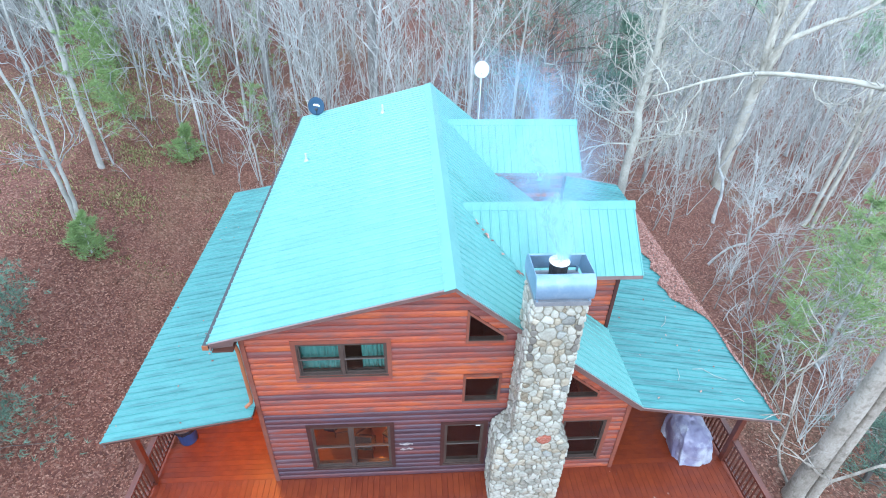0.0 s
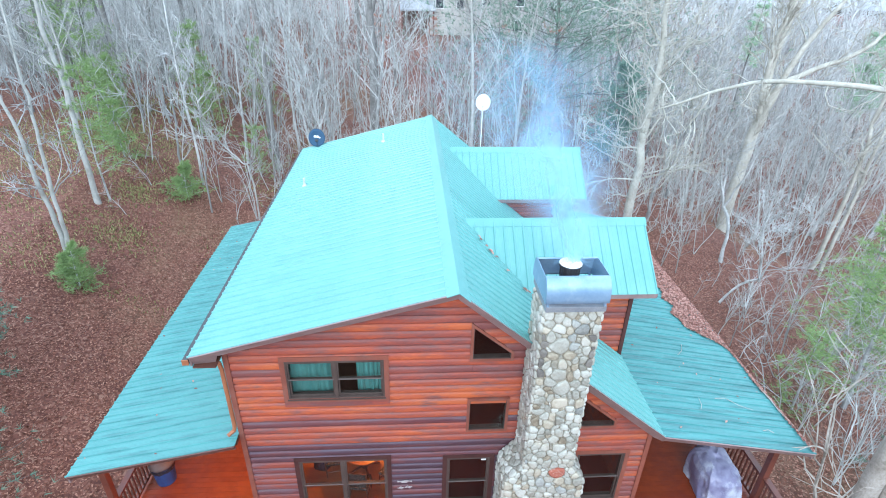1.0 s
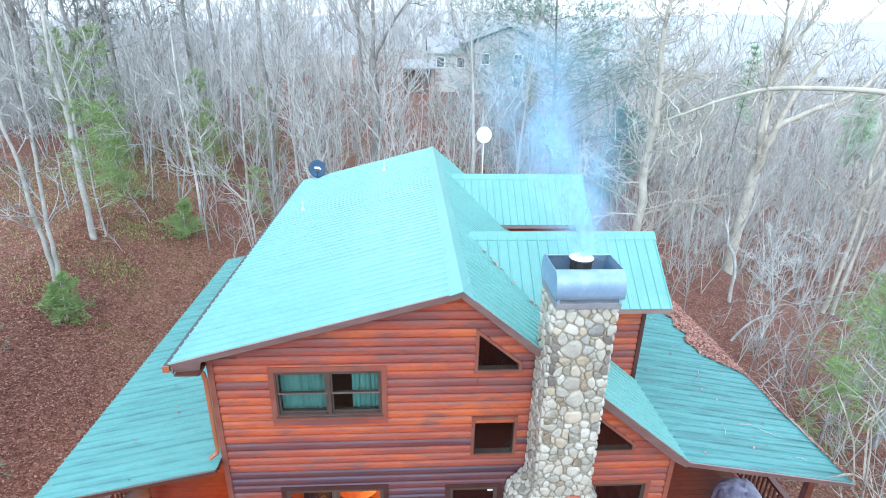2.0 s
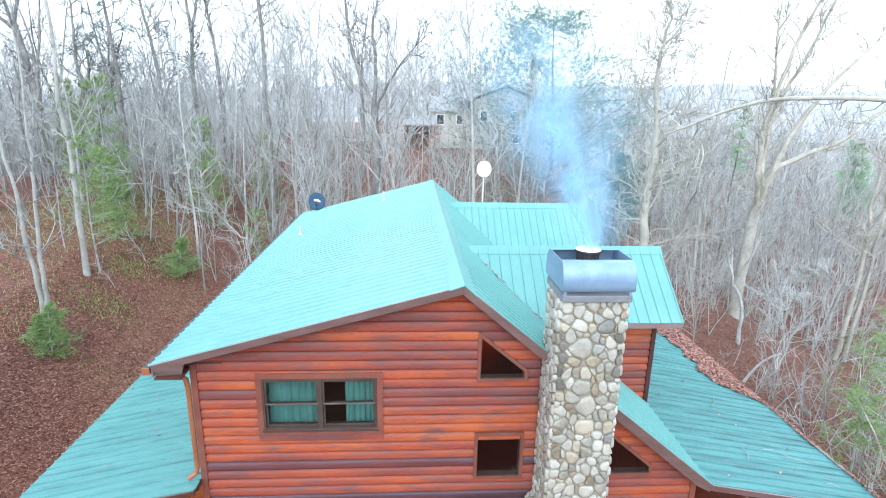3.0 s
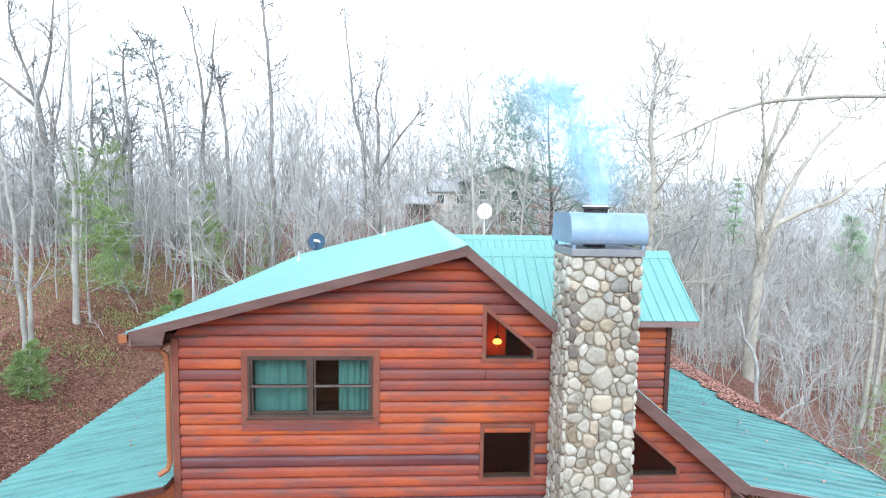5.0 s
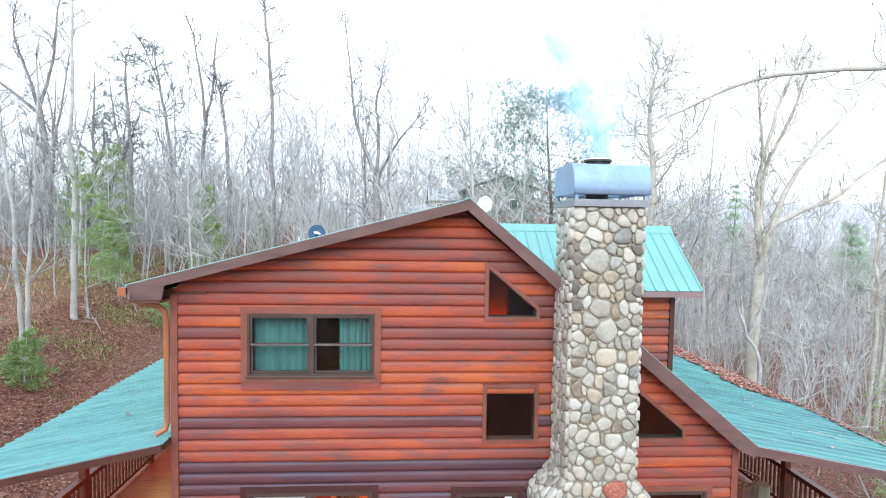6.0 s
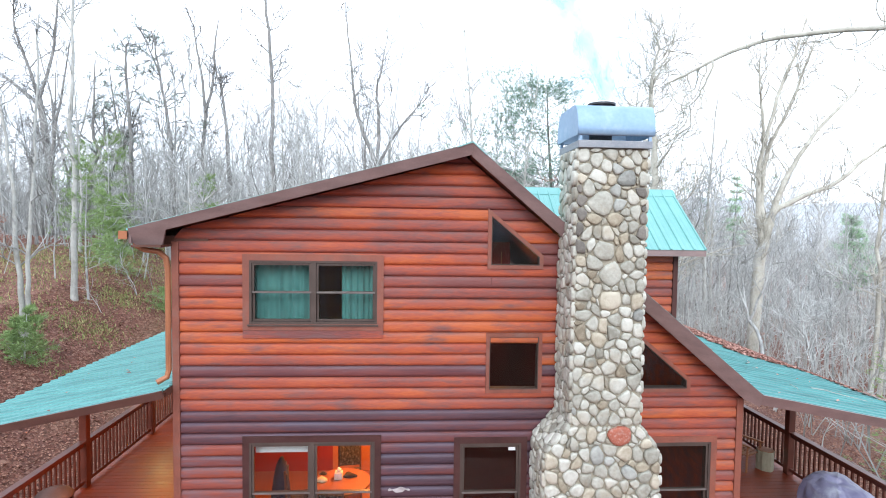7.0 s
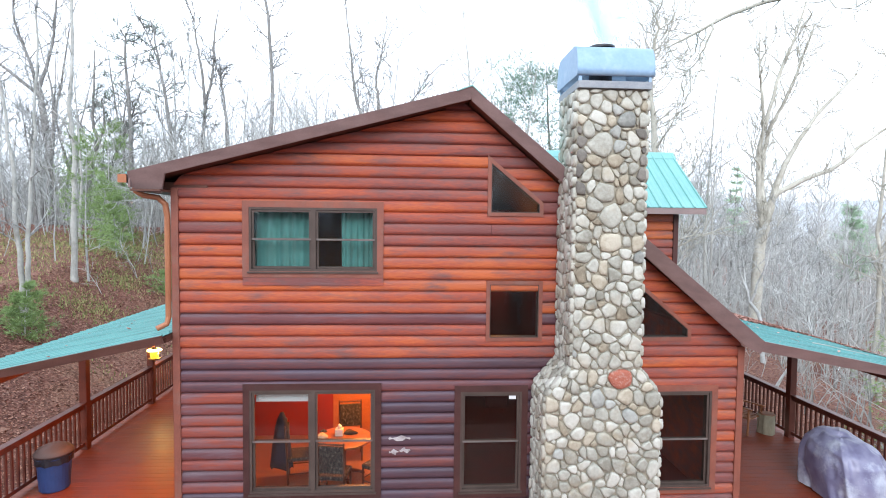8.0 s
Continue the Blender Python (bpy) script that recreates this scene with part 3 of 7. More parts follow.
# rake: a fascia board that leans back under the metal's edge
def rake(parent, a, b, lower, y_out, inward, deep, board=None):
    """a, b: the slope's ends (x, z) along the metal; lower: the lower edge's points from b back to a."""
    k = (b[1] - a[1]) / (b[0] - a[0])
    bm = bmesh.new()
    loop = [(a[0], a[1] + 0.012), (b[0], b[1] + 0.012)] + lower
    rings = []
    for back in (0, 0.035):
        rings.append([bm.verts.new((x, y_out + inward * (back - 0.005 + 0.55 * max(0.0, a[1] + (x - a[0]) * k - z)), z)) for x, z in loop])
    bm.faces.new(rings[0])
    bm.faces.new(rings[1][::-1])
    for i in range(len(loop)):
        j = (i + 1) % len(loop)
        bm.faces.new((rings[0][i], rings[1][i], rings[1][j], rings[0][j]))
    bmesh.ops.recalc_face_normals(bm, faces=bm.faces[:])
    part("fascia", bm, board or FASCIA, parent)
    bm = bmesh.new()
    prism(bm, [(a[0], a[1] - 0.02), (b[0], b[1] - 0.02), (b[0], b[1] - deep + 0.006), (a[0], a[1] - deep + 0.006)], "y", *sorted((y_out + inward * 0.06, y_out + inward * 0.165)))
    part("overhang_board", bm, SOFFIT, parent)


for y_out, inward in ((RAKE, 1), (RAKE_BACK, -1)):
    rake(roof, (EAVE_X + 0.01, EAVE_Z), (RIDGE_X, RIDGE_Z), [(RIDGE_X, RIDGE_Z - 0.145), (LEFT + 0.05, EAVE_Z - 0.155 + 0.57 * SLOPE_L),
         (LEFT - 0.06, EAVE_Z - 0.265), (EAVE_X + 0.09, EAVE_Z - 0.25), (EAVE_X + 0.01, EAVE_Z - 0.18)], y_out, inward, 0.07)
    rake(roof, (RIDGE_X + 0.002, RIDGE_Z), (KINK_X, KINK_Z), [(KINK_X + 0.02, KINK_Z - 0.20), (KINK_X - 0.2, KINK_Z - 0.1), (RIDGE_X + 0.002, RIDGE_Z - 0.165)], y_out, inward, 0.08)
bm = bmesh.new()
block(bm, EAVE_X - 0.0, EAVE_X + 0.03, RAKE + 0.04, RAKE_BACK - 0.04, EAVE_Z - 0.2, EAVE_Z - 0.03)
part("eave_board", bm, FASCIA, roof)
bm = bmesh.new()
block(bm, EAVE_X + 0.04, LEFT + 0.5, FRONT - 0.03, FRONT + 0.1, EAVE_Z - 0.215, EAVE_Z - 0.1)
part("frieze", bm, SOFFIT, roof)
bm = bmesh.new()
block(bm, EAVE_X + 0.03, LEFT, RAKE + 0.04, RAKE_BACK - 0.04, EAVE_Z - 0.25, EAVE_Z - 0.22)
part("soffit", bm, SOFFIT, roof)

# porch roofs on both sides
for side in (-1, 1):
    if side < 0:
        xi, zi, xo, zo, y0, y1 = LEFT - 0.02, PORCH_IN_LZ, PORCH_OUT_L, PORCH_OUT_LZ, 7.95, 19.6
    else:
        xi, zi, xo, zo, y0, y1 = KINK_X, KINK_Z, PORCH_OUT_R, PORCH_OUT_RZ, RAKE, 20.1
    metal = TEAL_PORCH if side < 0 else TEAL_DIRTY
    plabel = "low-pitched teal porch roof" + (" streaked with dirt and dead leaves" if side > 0 else "")
    bm = bmesh.new()
    prism(bm, [(xi, zi - 0.02), (xo, zo - 0.02), (xo, zo - 0.10), (xi, zi - 0.12)], "y", y0 + 0.166, y1 - 0.166)
    proof = part("porch_roof", bm, SOFFIT, cabin, plabel)
    dv = Vector((xo - xi, 0, zo - zi))
    sheet_run(proof, (xi, y0 + 0.032, zi - 0.01), (0, 1, 0), dv, y1 - y0 - 0.064, dv.length + 0.04, metal)
    for y_out, inward in ((y0, 1), (y1, -1)):
        rake(proof, (xi, zi), (xo, zo), [(xo, zo - (0.11 if side < 0 else 0.14)), (xi, zi - (0.12 if side < 0 else 0.16))], y_out, inward, 0.055, PORCH_FASCIA if side < 0 else FASCIA)
    bm = bmesh.new()
    xa, xb = sorted((xo, xo - side * 0.035))
    block(bm, xa, xb, y0 + 0.04, y1 - 0.04, zo - 0.17, zo - 0.03)
    part("eave_board", bm, FASCIA, proof)
    bm = bmesh.new()
    xp = -6.6 if side < 0 else 8.36
    zb = zi + (zo - zi) * (xp - xi) / (xo - xi) - 0.12
    block(bm, xp - 0.06, xp + 0.06, y0 + 0.3, y1 - 0.2, zb - 0.2, zb)
    part("porch_beam", bm, RAILING, proof)


# dormers on the right slope
def dormer(ridge_y, label):
    rz, half, x_out = 6.22, 1.45, 5.65
    ez = 5.02
    wall_x, wy0, wy1 = 5.24, ridge_y - 1.08, ridge_y + 1.08
    k = (rz - ez) / half
    bm = bmesh.new()
    prism(bm, [(wy0 + 0.07, 2.95), (wy1, 2.95), (wy1, ez + 0.2), (ridge_y, rz - 0.2), (wy0 + 0.07, ez + 0.2)], "x", wall_x - 0.12, wall_x)
    d = part("dormer", bm, LOG, cabin, label)
    x_in = RIDGE_X + (RIDGE_Z - rz) / SLOPE_R
    over = (Vector((RIDGE_X, 0, RIDGE_Z)), Vector((-SLOPE_R, 0, -1)))
    for s in (-1, 1):
        dv = Vector((0, s * half, ez - rz))
        sheet_run(d, (x_out, ridge_y, rz - 0.01), (-1, 0, 0), dv, x_out - x_in + 1.6, dv.length + 0.03, TEAL, cut=[over])
        bm = bmesh.new()
        prism(bm, [(ridge_y, rz - 0.015), (ridge_y + s * half, ez - 0.015), (ridge_y + s * half, ez - 0.09), (ridge_y, rz - 0.12)], "x", x_in + 0.1, x_out - 0.03)
        bmesh.ops.bisect_plane(bm, geom=bm.verts[:] + bm.edges[:] + bm.faces[:], plane_co=over[0], plane_no=over[1], clear_outer=True)
        part("roof_boards", bm, SOFFIT, d)
        bm = bmesh.new()
        prism(bm, [(ridge_y, rz - 0.012), (ridge_y + s * half, ez - 0.012), (ridge_y + s * half, ez - 0.15), (ridge_y + s * (half - 0.06), ez - 0.15), (ridge_y, rz - 0.2)], "x", x_out - 0.035, x_out)
        part("fascia", bm, FASCIA, d)
        bm = bmesh.new()
        ya, yb = sorted((ridge_y + s * (half + 0.012), ridge_y + s * (half - 0.035)))
        block(bm, RIDGE_X + (RIDGE_Z - ez) / SLOPE_R + 0.05, x_out - 0.04, ya, yb, ez - 0.15, ez - 0.03)
        part("eave_board", bm, FASCIA, d)
        # soffit and side wall
        bm = bmesh.new()
        ya, yb = sorted((ridge_y + s * (half - 0.035), ridge_y + s * 1.02))
        block(bm, RIDGE_X + (RIDGE_Z - ez) / SLOPE_R + 0.15, x_out - 0.04, ya, yb, ez - 0.14, ez - 0.12)
        part("soffit", bm, SOFFIT, d)
    bm = bmesh.new()
    prism(bm, [(ridge_y - 0.16, rz - 0.16 * k + 0.012), (ridge_y, rz + 0.03), (ridge_y + 0.16, rz - 0.16 * k + 0.012), (ridge_y + 0.16, rz - 0.16 * k), (ridge_y, rz + 0.015), (ridge_y - 0.16, rz - 0.16 * k)],
          "x", x_in + 0.05, x_out + 0.02)
    part("ridge_cap", bm, TEAL, d)
    bm = bmesh.new()
    block(bm, 1.9, wall_x - 0.13, wy1 - 0.12, wy1, 2.9, ez - 0.1)
    bmesh.ops.bisect_plane(bm, geom=bm.verts[:] + bm.edges[:] + bm.faces[:], plane_co=over[0], plane_no=over[1], clear_outer=True)
    part("side_wall", bm, LOG, d)

    def span(z):
        return RIDGE_X + (RIDGE_Z - z) / SLOPE_R - 0.1, wall_x - 0.06

    bm = bmesh.new()
    block(bm, 3.5, wall_x - 0.13, wy0 + 0.1, wy0 + 0.12, 3.6, ez - 0.12)
    side = part("side_wall", bm, SOFFIT, d)
    z = 3.0
    while z < ez - 0.12:
        a0, b0 = span(z)
        a1, b1 = span(z + ROW)
        if b0 - a0 > 0.05:
            bm = bmesh.new()
            log_mesh(bm, z, z + ROW, a0, b0, a1, b1, z, wy0 + 0.03, deep=0.1)
            tidy_log(bm)
            part("log", bm, LOG, side)
        z += ROW
    bm = bmesh.new()
    block(bm, wall_x - 0.065, wall_x + 0.03, wy0 - 0.045, wy0 + 0.06, 2.9, ez - 0.14, 0.005)
    part("corner_board", bm, TRIM, d)


dormer(11.68, "gabled dormer with teal metal roof and log side wall")
dormer(17.19, "gabled dormer with teal metal roof farther along the slope")


# ---- windows ----
def frame_ring(bm, poly, width, y0, y1):
    """A flat ring of even width inside a convex polygon in x and z."""
    n = len(poly)
    pts = [Vector((p[0], p[1])) for p in poly]
    inner = []
    for i in range(n):
        a, b, c = pts[i - 1], pts[i], pts[(i + 1) % n]
        d1, d2 = (b - a).normalized(), (c - b).normalized()
        n1, n2 = Vector((-d1.y, d1.x)), Vector((-d2.y, d2.x))
        inner.append(b + (n1 + n2) * (width / (1 + n1.dot(n2))))
    ring = [[bm.verts.new((p.x, y, p.y)) for p in loop] for y in (y0, y1) for loop in (pts, inner)]
    of, inf, ob, inb = ring
    for i in range(n):
        j = (i + 1) % n
        bm.faces.new((of[i], of[j], inf[j], inf[i]))
        bm.faces.new((ob[j], ob[i], inb[i], inb[j]))
        bm.faces.new((of[j], of[i], ob[i], ob[j]))
        bm.faces.new((inf[i], inf[j], inb[j], inb[i]))
    bmesh.ops.recalc_face_normals(bm, faces=bm.faces[:])
    return [(p.x, p.y) for p in inner]


def pane(poly, parent, y):
    bm = bmesh.new()
    prism(bm, poly, "y", y, y + 0.004)
    ob = part("pane", bm, PANE, parent)
    ob.visible_shadow = False


def window(key, units, label):
    """units: 0 for one fixed pane, else the number of double-hung units side by side."""
    poly = OPENINGS[key]
    bm = bmesh.new()
    inner = frame_ring(bm, poly, TRIM_W if units else 0.055, FRONT - 0.062, FRONT + 0.05)
    win = part("window", bm, TRIM if key in ("dining", "middle") else TRIM_RED, cabin, label)
    if not units:
        bm = bmesh.new()
        hole = frame_ring(bm, inner, 0.012, FRONT - 0.05, FRONT + 0.09)
        part("frame", bm, SASH, win)
        pane(hole, win, FRONT - 0.03)
        return
    x0, z0 = inner[0]
    x1, z1 = inner[2]
    w = (x1 - x0) / units
    for i in range(units):
        a, b = x0 + i * w, x0 + (i + 1) * w
        bm = bmesh.new()
        hole = frame_ring(bm, [(a, z0), (b, z0), (b, z1), (a, z1)], 0.034, FRONT - 0.056, FRONT + 0.12)
        part("frame", bm, SASH, win)
        (ha, hz0), (hb, hz1) = hole[0], hole[2]
        mid = (hz0 + hz1) / 2
        for lo, hi, y in ((hz0, mid + 0.018, FRONT - 0.005), (mid - 0.018, hz1, FRONT - 0.04)):
            bm = bmesh.new()
            gl = frame_ring(bm, [(ha + 0.003, lo + 0.003), (hb - 0.003, lo + 0.003), (hb - 0.003, hi - 0.003), (ha + 0.003, hi - 0.003)], 0.032, y, y + 0.028)
            sash = part("sash", bm, SASH, win)
            pane(gl, sash, y + 0.012)
        bm = bmesh.new()
        block(bm, ha + 0.004, hb - 0.004, FRONT - 0.047, FRONT - 0.041, mid - 0.014, mid + 0.014, 0.002)
        part("meeting_rail", bm, SASH_PALE, sash, "pale meeting rail")
    bm = bmesh.new()
    block(bm, x0 - 0.02, x1 + 0.02, FRONT - 0.085, FRONT - 0.064, z0 - 0.03, z0 - 0.005)
    part("sill", bm, SASH, win)


window("upper", 2, "pair of double-hung windows with teal curtains behind")
bm = bmesh.new()
block(bm, -2.54, -0.46, FRONT - 0.058, FRONT + 0.05, 3.69, 3.807, 0.004)
part("apron_board", bm, LOG, wall_front, "flat stained board under the upper window")
window("dining", 2, "pair of double-hung windows into a lit room")
window("middle", 1, "single double-hung window in brown trim")
bm = bmesh.new()
block(bm, 1.49, 1.60, FRONT - 0.032, FRONT - 0.03, 1.93, 1.99)
ob = part("sticker", bm, WHITE)
tagged(ob, "small white sticker in the corner of a window pane", "sticker")
window("porch_side", 1, "single double-hung window beside the chimney")
window("gable", 0, "angled fixed window under the roof slope")
window("square", 0, "square fixed window in brown trim")
window("low_gable", 0, "angled fixed window under the lower roof slope")

# ---- rooms behind the windows ----
INNER = mat("pine_board_wall", [(0.42, 0.15, 0.045), (0.55, 0.22, 0.07)], 0.55, scale=1.5, stretch=(1, 1, 4), bump=0.1)
RED_WALL = mat("dark_red_wall", [(0.26, 0.018, 0.012), (0.34, 0.028, 0.018)], 0.7, scale=2)
# the unlit room's gloom is put into this near-black wood colour
DIM_WOOD = mat("dimmed_room_wood", [(0.06, 0.009, 0.009), (0.095, 0.013, 0.012)], 0.8, scale=2, spec=0.1)
FLOORING = mat("oak_floor", [(0.20, 0.09, 0.04), (0.30, 0.14, 0.06)], 0.4, scale=2, stretch=(0.4, 4, 1))
IN = FRONT + 0.17
for name, mt, dims in (
        ("room_floor", FLOORING, (LEFT + 0.17, 0.42, IN, BACK - 0.17, -0.1, 0.03)),
        ("room_floor", DIM_WOOD, (0.42, RIGHT - 0.17, IN, BACK - 0.17, -0.1, 0.03)),
        ("room_floor", FLOORING, (LEFT + 0.17, 0.42, IN, BACK - 0.17, 2.52, 2.74)),
        ("room_wall", INNER, (0.36, 0.42, IN, 11.75, 0.03, 2.52)),
        ("room_wall", DIM_WOOD, (0.42, 0.54, IN, BACK - 0.17, 0.03, 6.2)),
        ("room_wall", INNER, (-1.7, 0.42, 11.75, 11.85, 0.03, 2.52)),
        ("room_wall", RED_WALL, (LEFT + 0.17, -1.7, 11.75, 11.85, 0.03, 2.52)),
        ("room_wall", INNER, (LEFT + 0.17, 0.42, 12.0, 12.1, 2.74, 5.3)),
        ("room_wall", DIM_WOOD, (0.54, RIGHT - 0.17, 14.2, 14.3, 0.03, 3.6)),
        ("ceiling_board", INNER, (LEFT + 0.17, 0.42, IN, 12.0, 5.02, 5.06))):
    bm = bmesh.new()
    block(bm, *dims)
    part(name, bm, mt, cabin)

CURTAIN = mat("teal_curtain", [(0.08, 0.22, 0.20), (0.13, 0.33, 0.30)], 0.9, scale=3, fine=60)


def curtain(x0, x1, z0, z1, y, label):
    at = ((x0 + x1) / 2, y, z1)
    c = thing("curtain", label, "curtain", at, group="bedroom curtains")
    bm = bmesh.new()
    n = 48
    cols = []
    for i in range(n + 1):
        u = i / n
        fold = 0.022 * math.sin(u * 47 + 1.3 * math.sin(u * 9)) + 0.01 * math.sin(u * 21)
        cols.append([bm.verts.new((x0 + (x1 - x0) * u - at[0] + 0.008 * math.sin(u * 40 + z), y + fold * (1.2 - 0.3 * z) - at[1] + dy, (z1 + (z0 - z1) * z) - at[2]))
                     for dy in (0, 0.004) for z in (0, 0.33, 0.66, 1)])
    for a, b in zip(cols, cols[1:]):
        for k in range(3):
            bm.faces.new((a[k], b[k], b[k + 1], a[k + 1]))
            bm.faces.new((a[4 + k + 1], b[4 + k + 1], b[4 + k], a[4 + k]))
    part("cloth", bm, CURTAIN, c, smooth=True)
    bm = bmesh.new()
    tube(bm, [(x0 - 0.05 - at[0], 0, 0.02), (x1 + 0.05 - at[0], 0, 0.02)], [0.012, 0.012], 8)
    part("rod", bm, SASH, c)


curtain(-2.62, -1.56, 3.7, 5.0, FRONT + 0.212, "closed teal curtain hanging behind the upper window")
curtain(-1.12, -0.5, 3.7, 4.95, FRONT + 0.212, "half-drawn teal curtain leaving a dark gap")
bm = bmesh.new()
block(bm, -2.41, -1.57, FRONT + 0.13, FRONT + 0.165, 1.87, 1.99, 0.008)
ob = part("roller_blind", bm, WHITE)
tagged(ob, "white roller blind rolled up at the window head", "blind")

CHAIRWOOD = mat("dark_chair_wood", [(0.06, 0.02, 0.012), (0.11, 0.04, 0.02)], 0.4)
FABRIC = mat("patterned_upholstery", [(0.008, 0.008, 0.01), (0.012, 0.011, 0.012), (0.06, 0.05, 0.045), (0.22, 0.19, 0.165)], 0.95, scale=26, stretch=(1, 1, 0.7), fine=80)
TABLETOP = mat("varnished_table_wood", [(0.2, 0.07, 0.025), (0.29, 0.105, 0.038)], 0.4, scale=2, stretch=(1, 6, 1))


def dining_chair(at, turn, label):
    c = thing("dining_chair", label, "chair", at, group="chairs round the dining table")
    c.rotation_euler = (0, 0, turn)
    bm = bmesh.new()
    block(bm, -0.23, 0.23, -0.22, 0.22, 0.42, 0.49, 0.02)
    part("seat", bm, FABRIC, c)
    bm = bmesh.new()
    block(bm, -0.205, 0.205, 0.195, 0.235, 0.54, 0.99, 0.015)
    part("backrest", bm, FABRIC, c)
    for sx in (-1, 1):
        bm = bmesh.new()
        tube(bm, [(sx * 0.21, 0.2, 0), (sx * 0.21, 0.21, 0.45), (sx * 0.215, 0.25, 1.06)], [0.016, 0.02, 0.015], 8)
        part("back_post", bm, CHAIRWOOD, c)
        bm = bmesh.new()
        tube(bm, [(sx * 0.21, -0.2, 0), (sx * 0.21, -0.2, 0.43)], [0.016, 0.02], 8)
        part("leg", bm, CHAIRWOOD, c)
        bm = bmesh.new()
        tube(bm, [(sx * 0.21, -0.2, 0.2), (sx * 0.21, 0.2, 0.2)], [0.011, 0.011], 6)
        part("stretcher", bm, CHAIRWOOD, c)
    bm = bmesh.new()
    tube(bm, [(-0.23, 0.245, 1.03), (0.23, 0.245, 1.03)], [0.016, 0.016], 8)
    part("top_rail", bm, CHAIRWOOD, c)
    bm = bmesh.new()
    tube(bm, [(-0.21, -0.2, 0.24), (0.21, -0.2, 0.24)], [0.011, 0.011], 6)
    part("stretcher", bm, CHAIRWOOD, c)
    return c


FL = 0.03
dining_chair((-1.2, 10.62, FL), 0.14, "dark wooden dining chair with patterned back behind the table")
dining_chair((-1.28, 9.02, FL), math.pi - 0.15, "dark wooden dining chair with patterned back by the window")
dining_chair((-2.0, 9.75, FL), math.pi * 0.55, "dark wooden dining chair with a navy coat over it")
dining_chair((-0.55, 9.3, FL), -2.2, "dark wooden dining chair tucked in at the table's side")
tb = thing("dining_table", "round varnished wooden dining table with pedestal foot", "table", (-1.24, 9.76, FL))
bm = bmesh.new()
tube(bm, [(0, 0, 0.715), (0, 0, 0.72), (0, 0, 0.745), (0, 0, 0.752)], [0.48, 0.51, 0.51, 0.495], 40)
part("tabletop", bm, TABLETOP, tb)
bm = bmesh.new()
tube(bm, [(0, 0, 0.1), (0, 0, 0.25), (0, 0, 0.4), (0, 0, 0.71)], [0.09, 0.06, 0.05, 0.08], 16)
part("pedestal", bm, CHAIRWOOD, tb)
for i in range(4):
    bm = bmesh.new()
    a = i * math.pi / 2 + 0.4
    tube(bm, [(0.05 * math.cos(a), 0.05 * math.sin(a), 0.16), (0.3 * math.cos(a), 0.3 * math.sin(a), 0.07), (0.4 * math.cos(a), 0.4 * math.sin(a), 0.02)], [0.035, 0.028, 0.02], 8)
    part("foot", bm, CHAIRWOOD, tb)
bx = thing("tissue_box", "pale square tissue box on the dining table", "box", (-1.32, 9.86, FL + 0.752))
bm = bmesh.new()
block(bm, -0.07, 0.07, -0.07, 0.07, 0, 0.12, 0.006)
part("carton", bm, WHITE, bx)
bm = bmesh.new()
tube(bm, [(0, 0, 0.12), (0.01, 0, 0.16), (-0.01, 0.01, 0.2)], [0.03, 0.045, 0.012], 7)
part("tissue", bm, WHITE, bx)
CREAM_CLOTH = mat("cream_cloth", [(0.55, 0.46, 0.3), (0.7, 0.6, 0.42)], 0.9, scale=9)
DARK_CLOTH = mat("dark_cloth", [(0.015, 0.013, 0.014), (0.04, 0.035, 0.035)], 0.95, scale=12)
# both glove heaps are plain dark lumps of bundled cloth
for name, label, (hx, hy), (ra, rb, hh), cloth in (
        ("napkin", "crumpled cream napkin on the dining table", (-1.6, 9.76), (0.11, 0.085, 0.07), CREAM_CLOTH),
        ("glove", "dark bundled cloth lying beside the tissue box", (-1.13, 9.92), (0.13, 0.08, 0.065), DARK_CLOTH),
        ("glove", "dark cloth bundle on the dining table", (-1.62, 10.02), (0.07, 0.05, 0.035), DARK_CLOTH)):
    heap = thing(name, label, name, (hx, hy, FL + 0.752))
    bm = bmesh.new()
    rows_ = [[bm.verts.new((ra * q * (1 + 0.18 * math.sin(3 * a + hx * 9)) * math.cos(a), rb * q * (1 + 0.15 * math.sin(4 * a + 1)) * math.sin(a),
                            h * hh * (1 + 0.3 * math.sin(2 * a + hy)))) for a in [k * math.tau / 16 for k in range(16)]] for q, h in ((0.85, 0.0), (1.0, 0.25), (0.8, 0.65), (0.4, 0.95))]
    for a, b in zip(rows_, rows_[1:]):
        for k in range(16):
            bm.faces.new((a[k], a[(k + 1) % 16], b[(k + 1) % 16], b[k]))
    bm.faces.new(rows_[0][::-1])
    bm.faces.new(rows_[-1])
    part("folds", bm, cloth, heap, smooth=True)
NAVY = mat("navy_cloth", [(0.012, 0.016, 0.035), (0.03, 0.036, 0.07)], 0.95, scale=8)
bm = bmesh.new()
rings = []
for i in range(9):
    u = i / 8
    rings.append([bm.verts.new((-2.28 + (0.03 + 0.165 * u ** 0.55) * math.cos(k * math.tau / 18) * (1 + 0.12 * math.sin(5 * k)), 9.6 + (0.05 + 0.07 * u ** 0.6) * math.sin(k * math.tau / 18),
                                1.3 - 0.95 * u - (0.05 if k % 5 == 0 else 0) * u)) for k in range(18)])
for a, b in zip(rings, rings[1:]):
    for k in range(18):
        bm.faces.new((a[k], a[(k + 1) % 18], b[(k + 1) % 18], b[k]))
bm.faces.new(rings[0][::-1])
bm.faces.new(rings[-1])
ob = part("coat", bm, NAVY, None, smooth=True)
tagged(ob, "navy coat draped over the back of a dining chair", "coat")

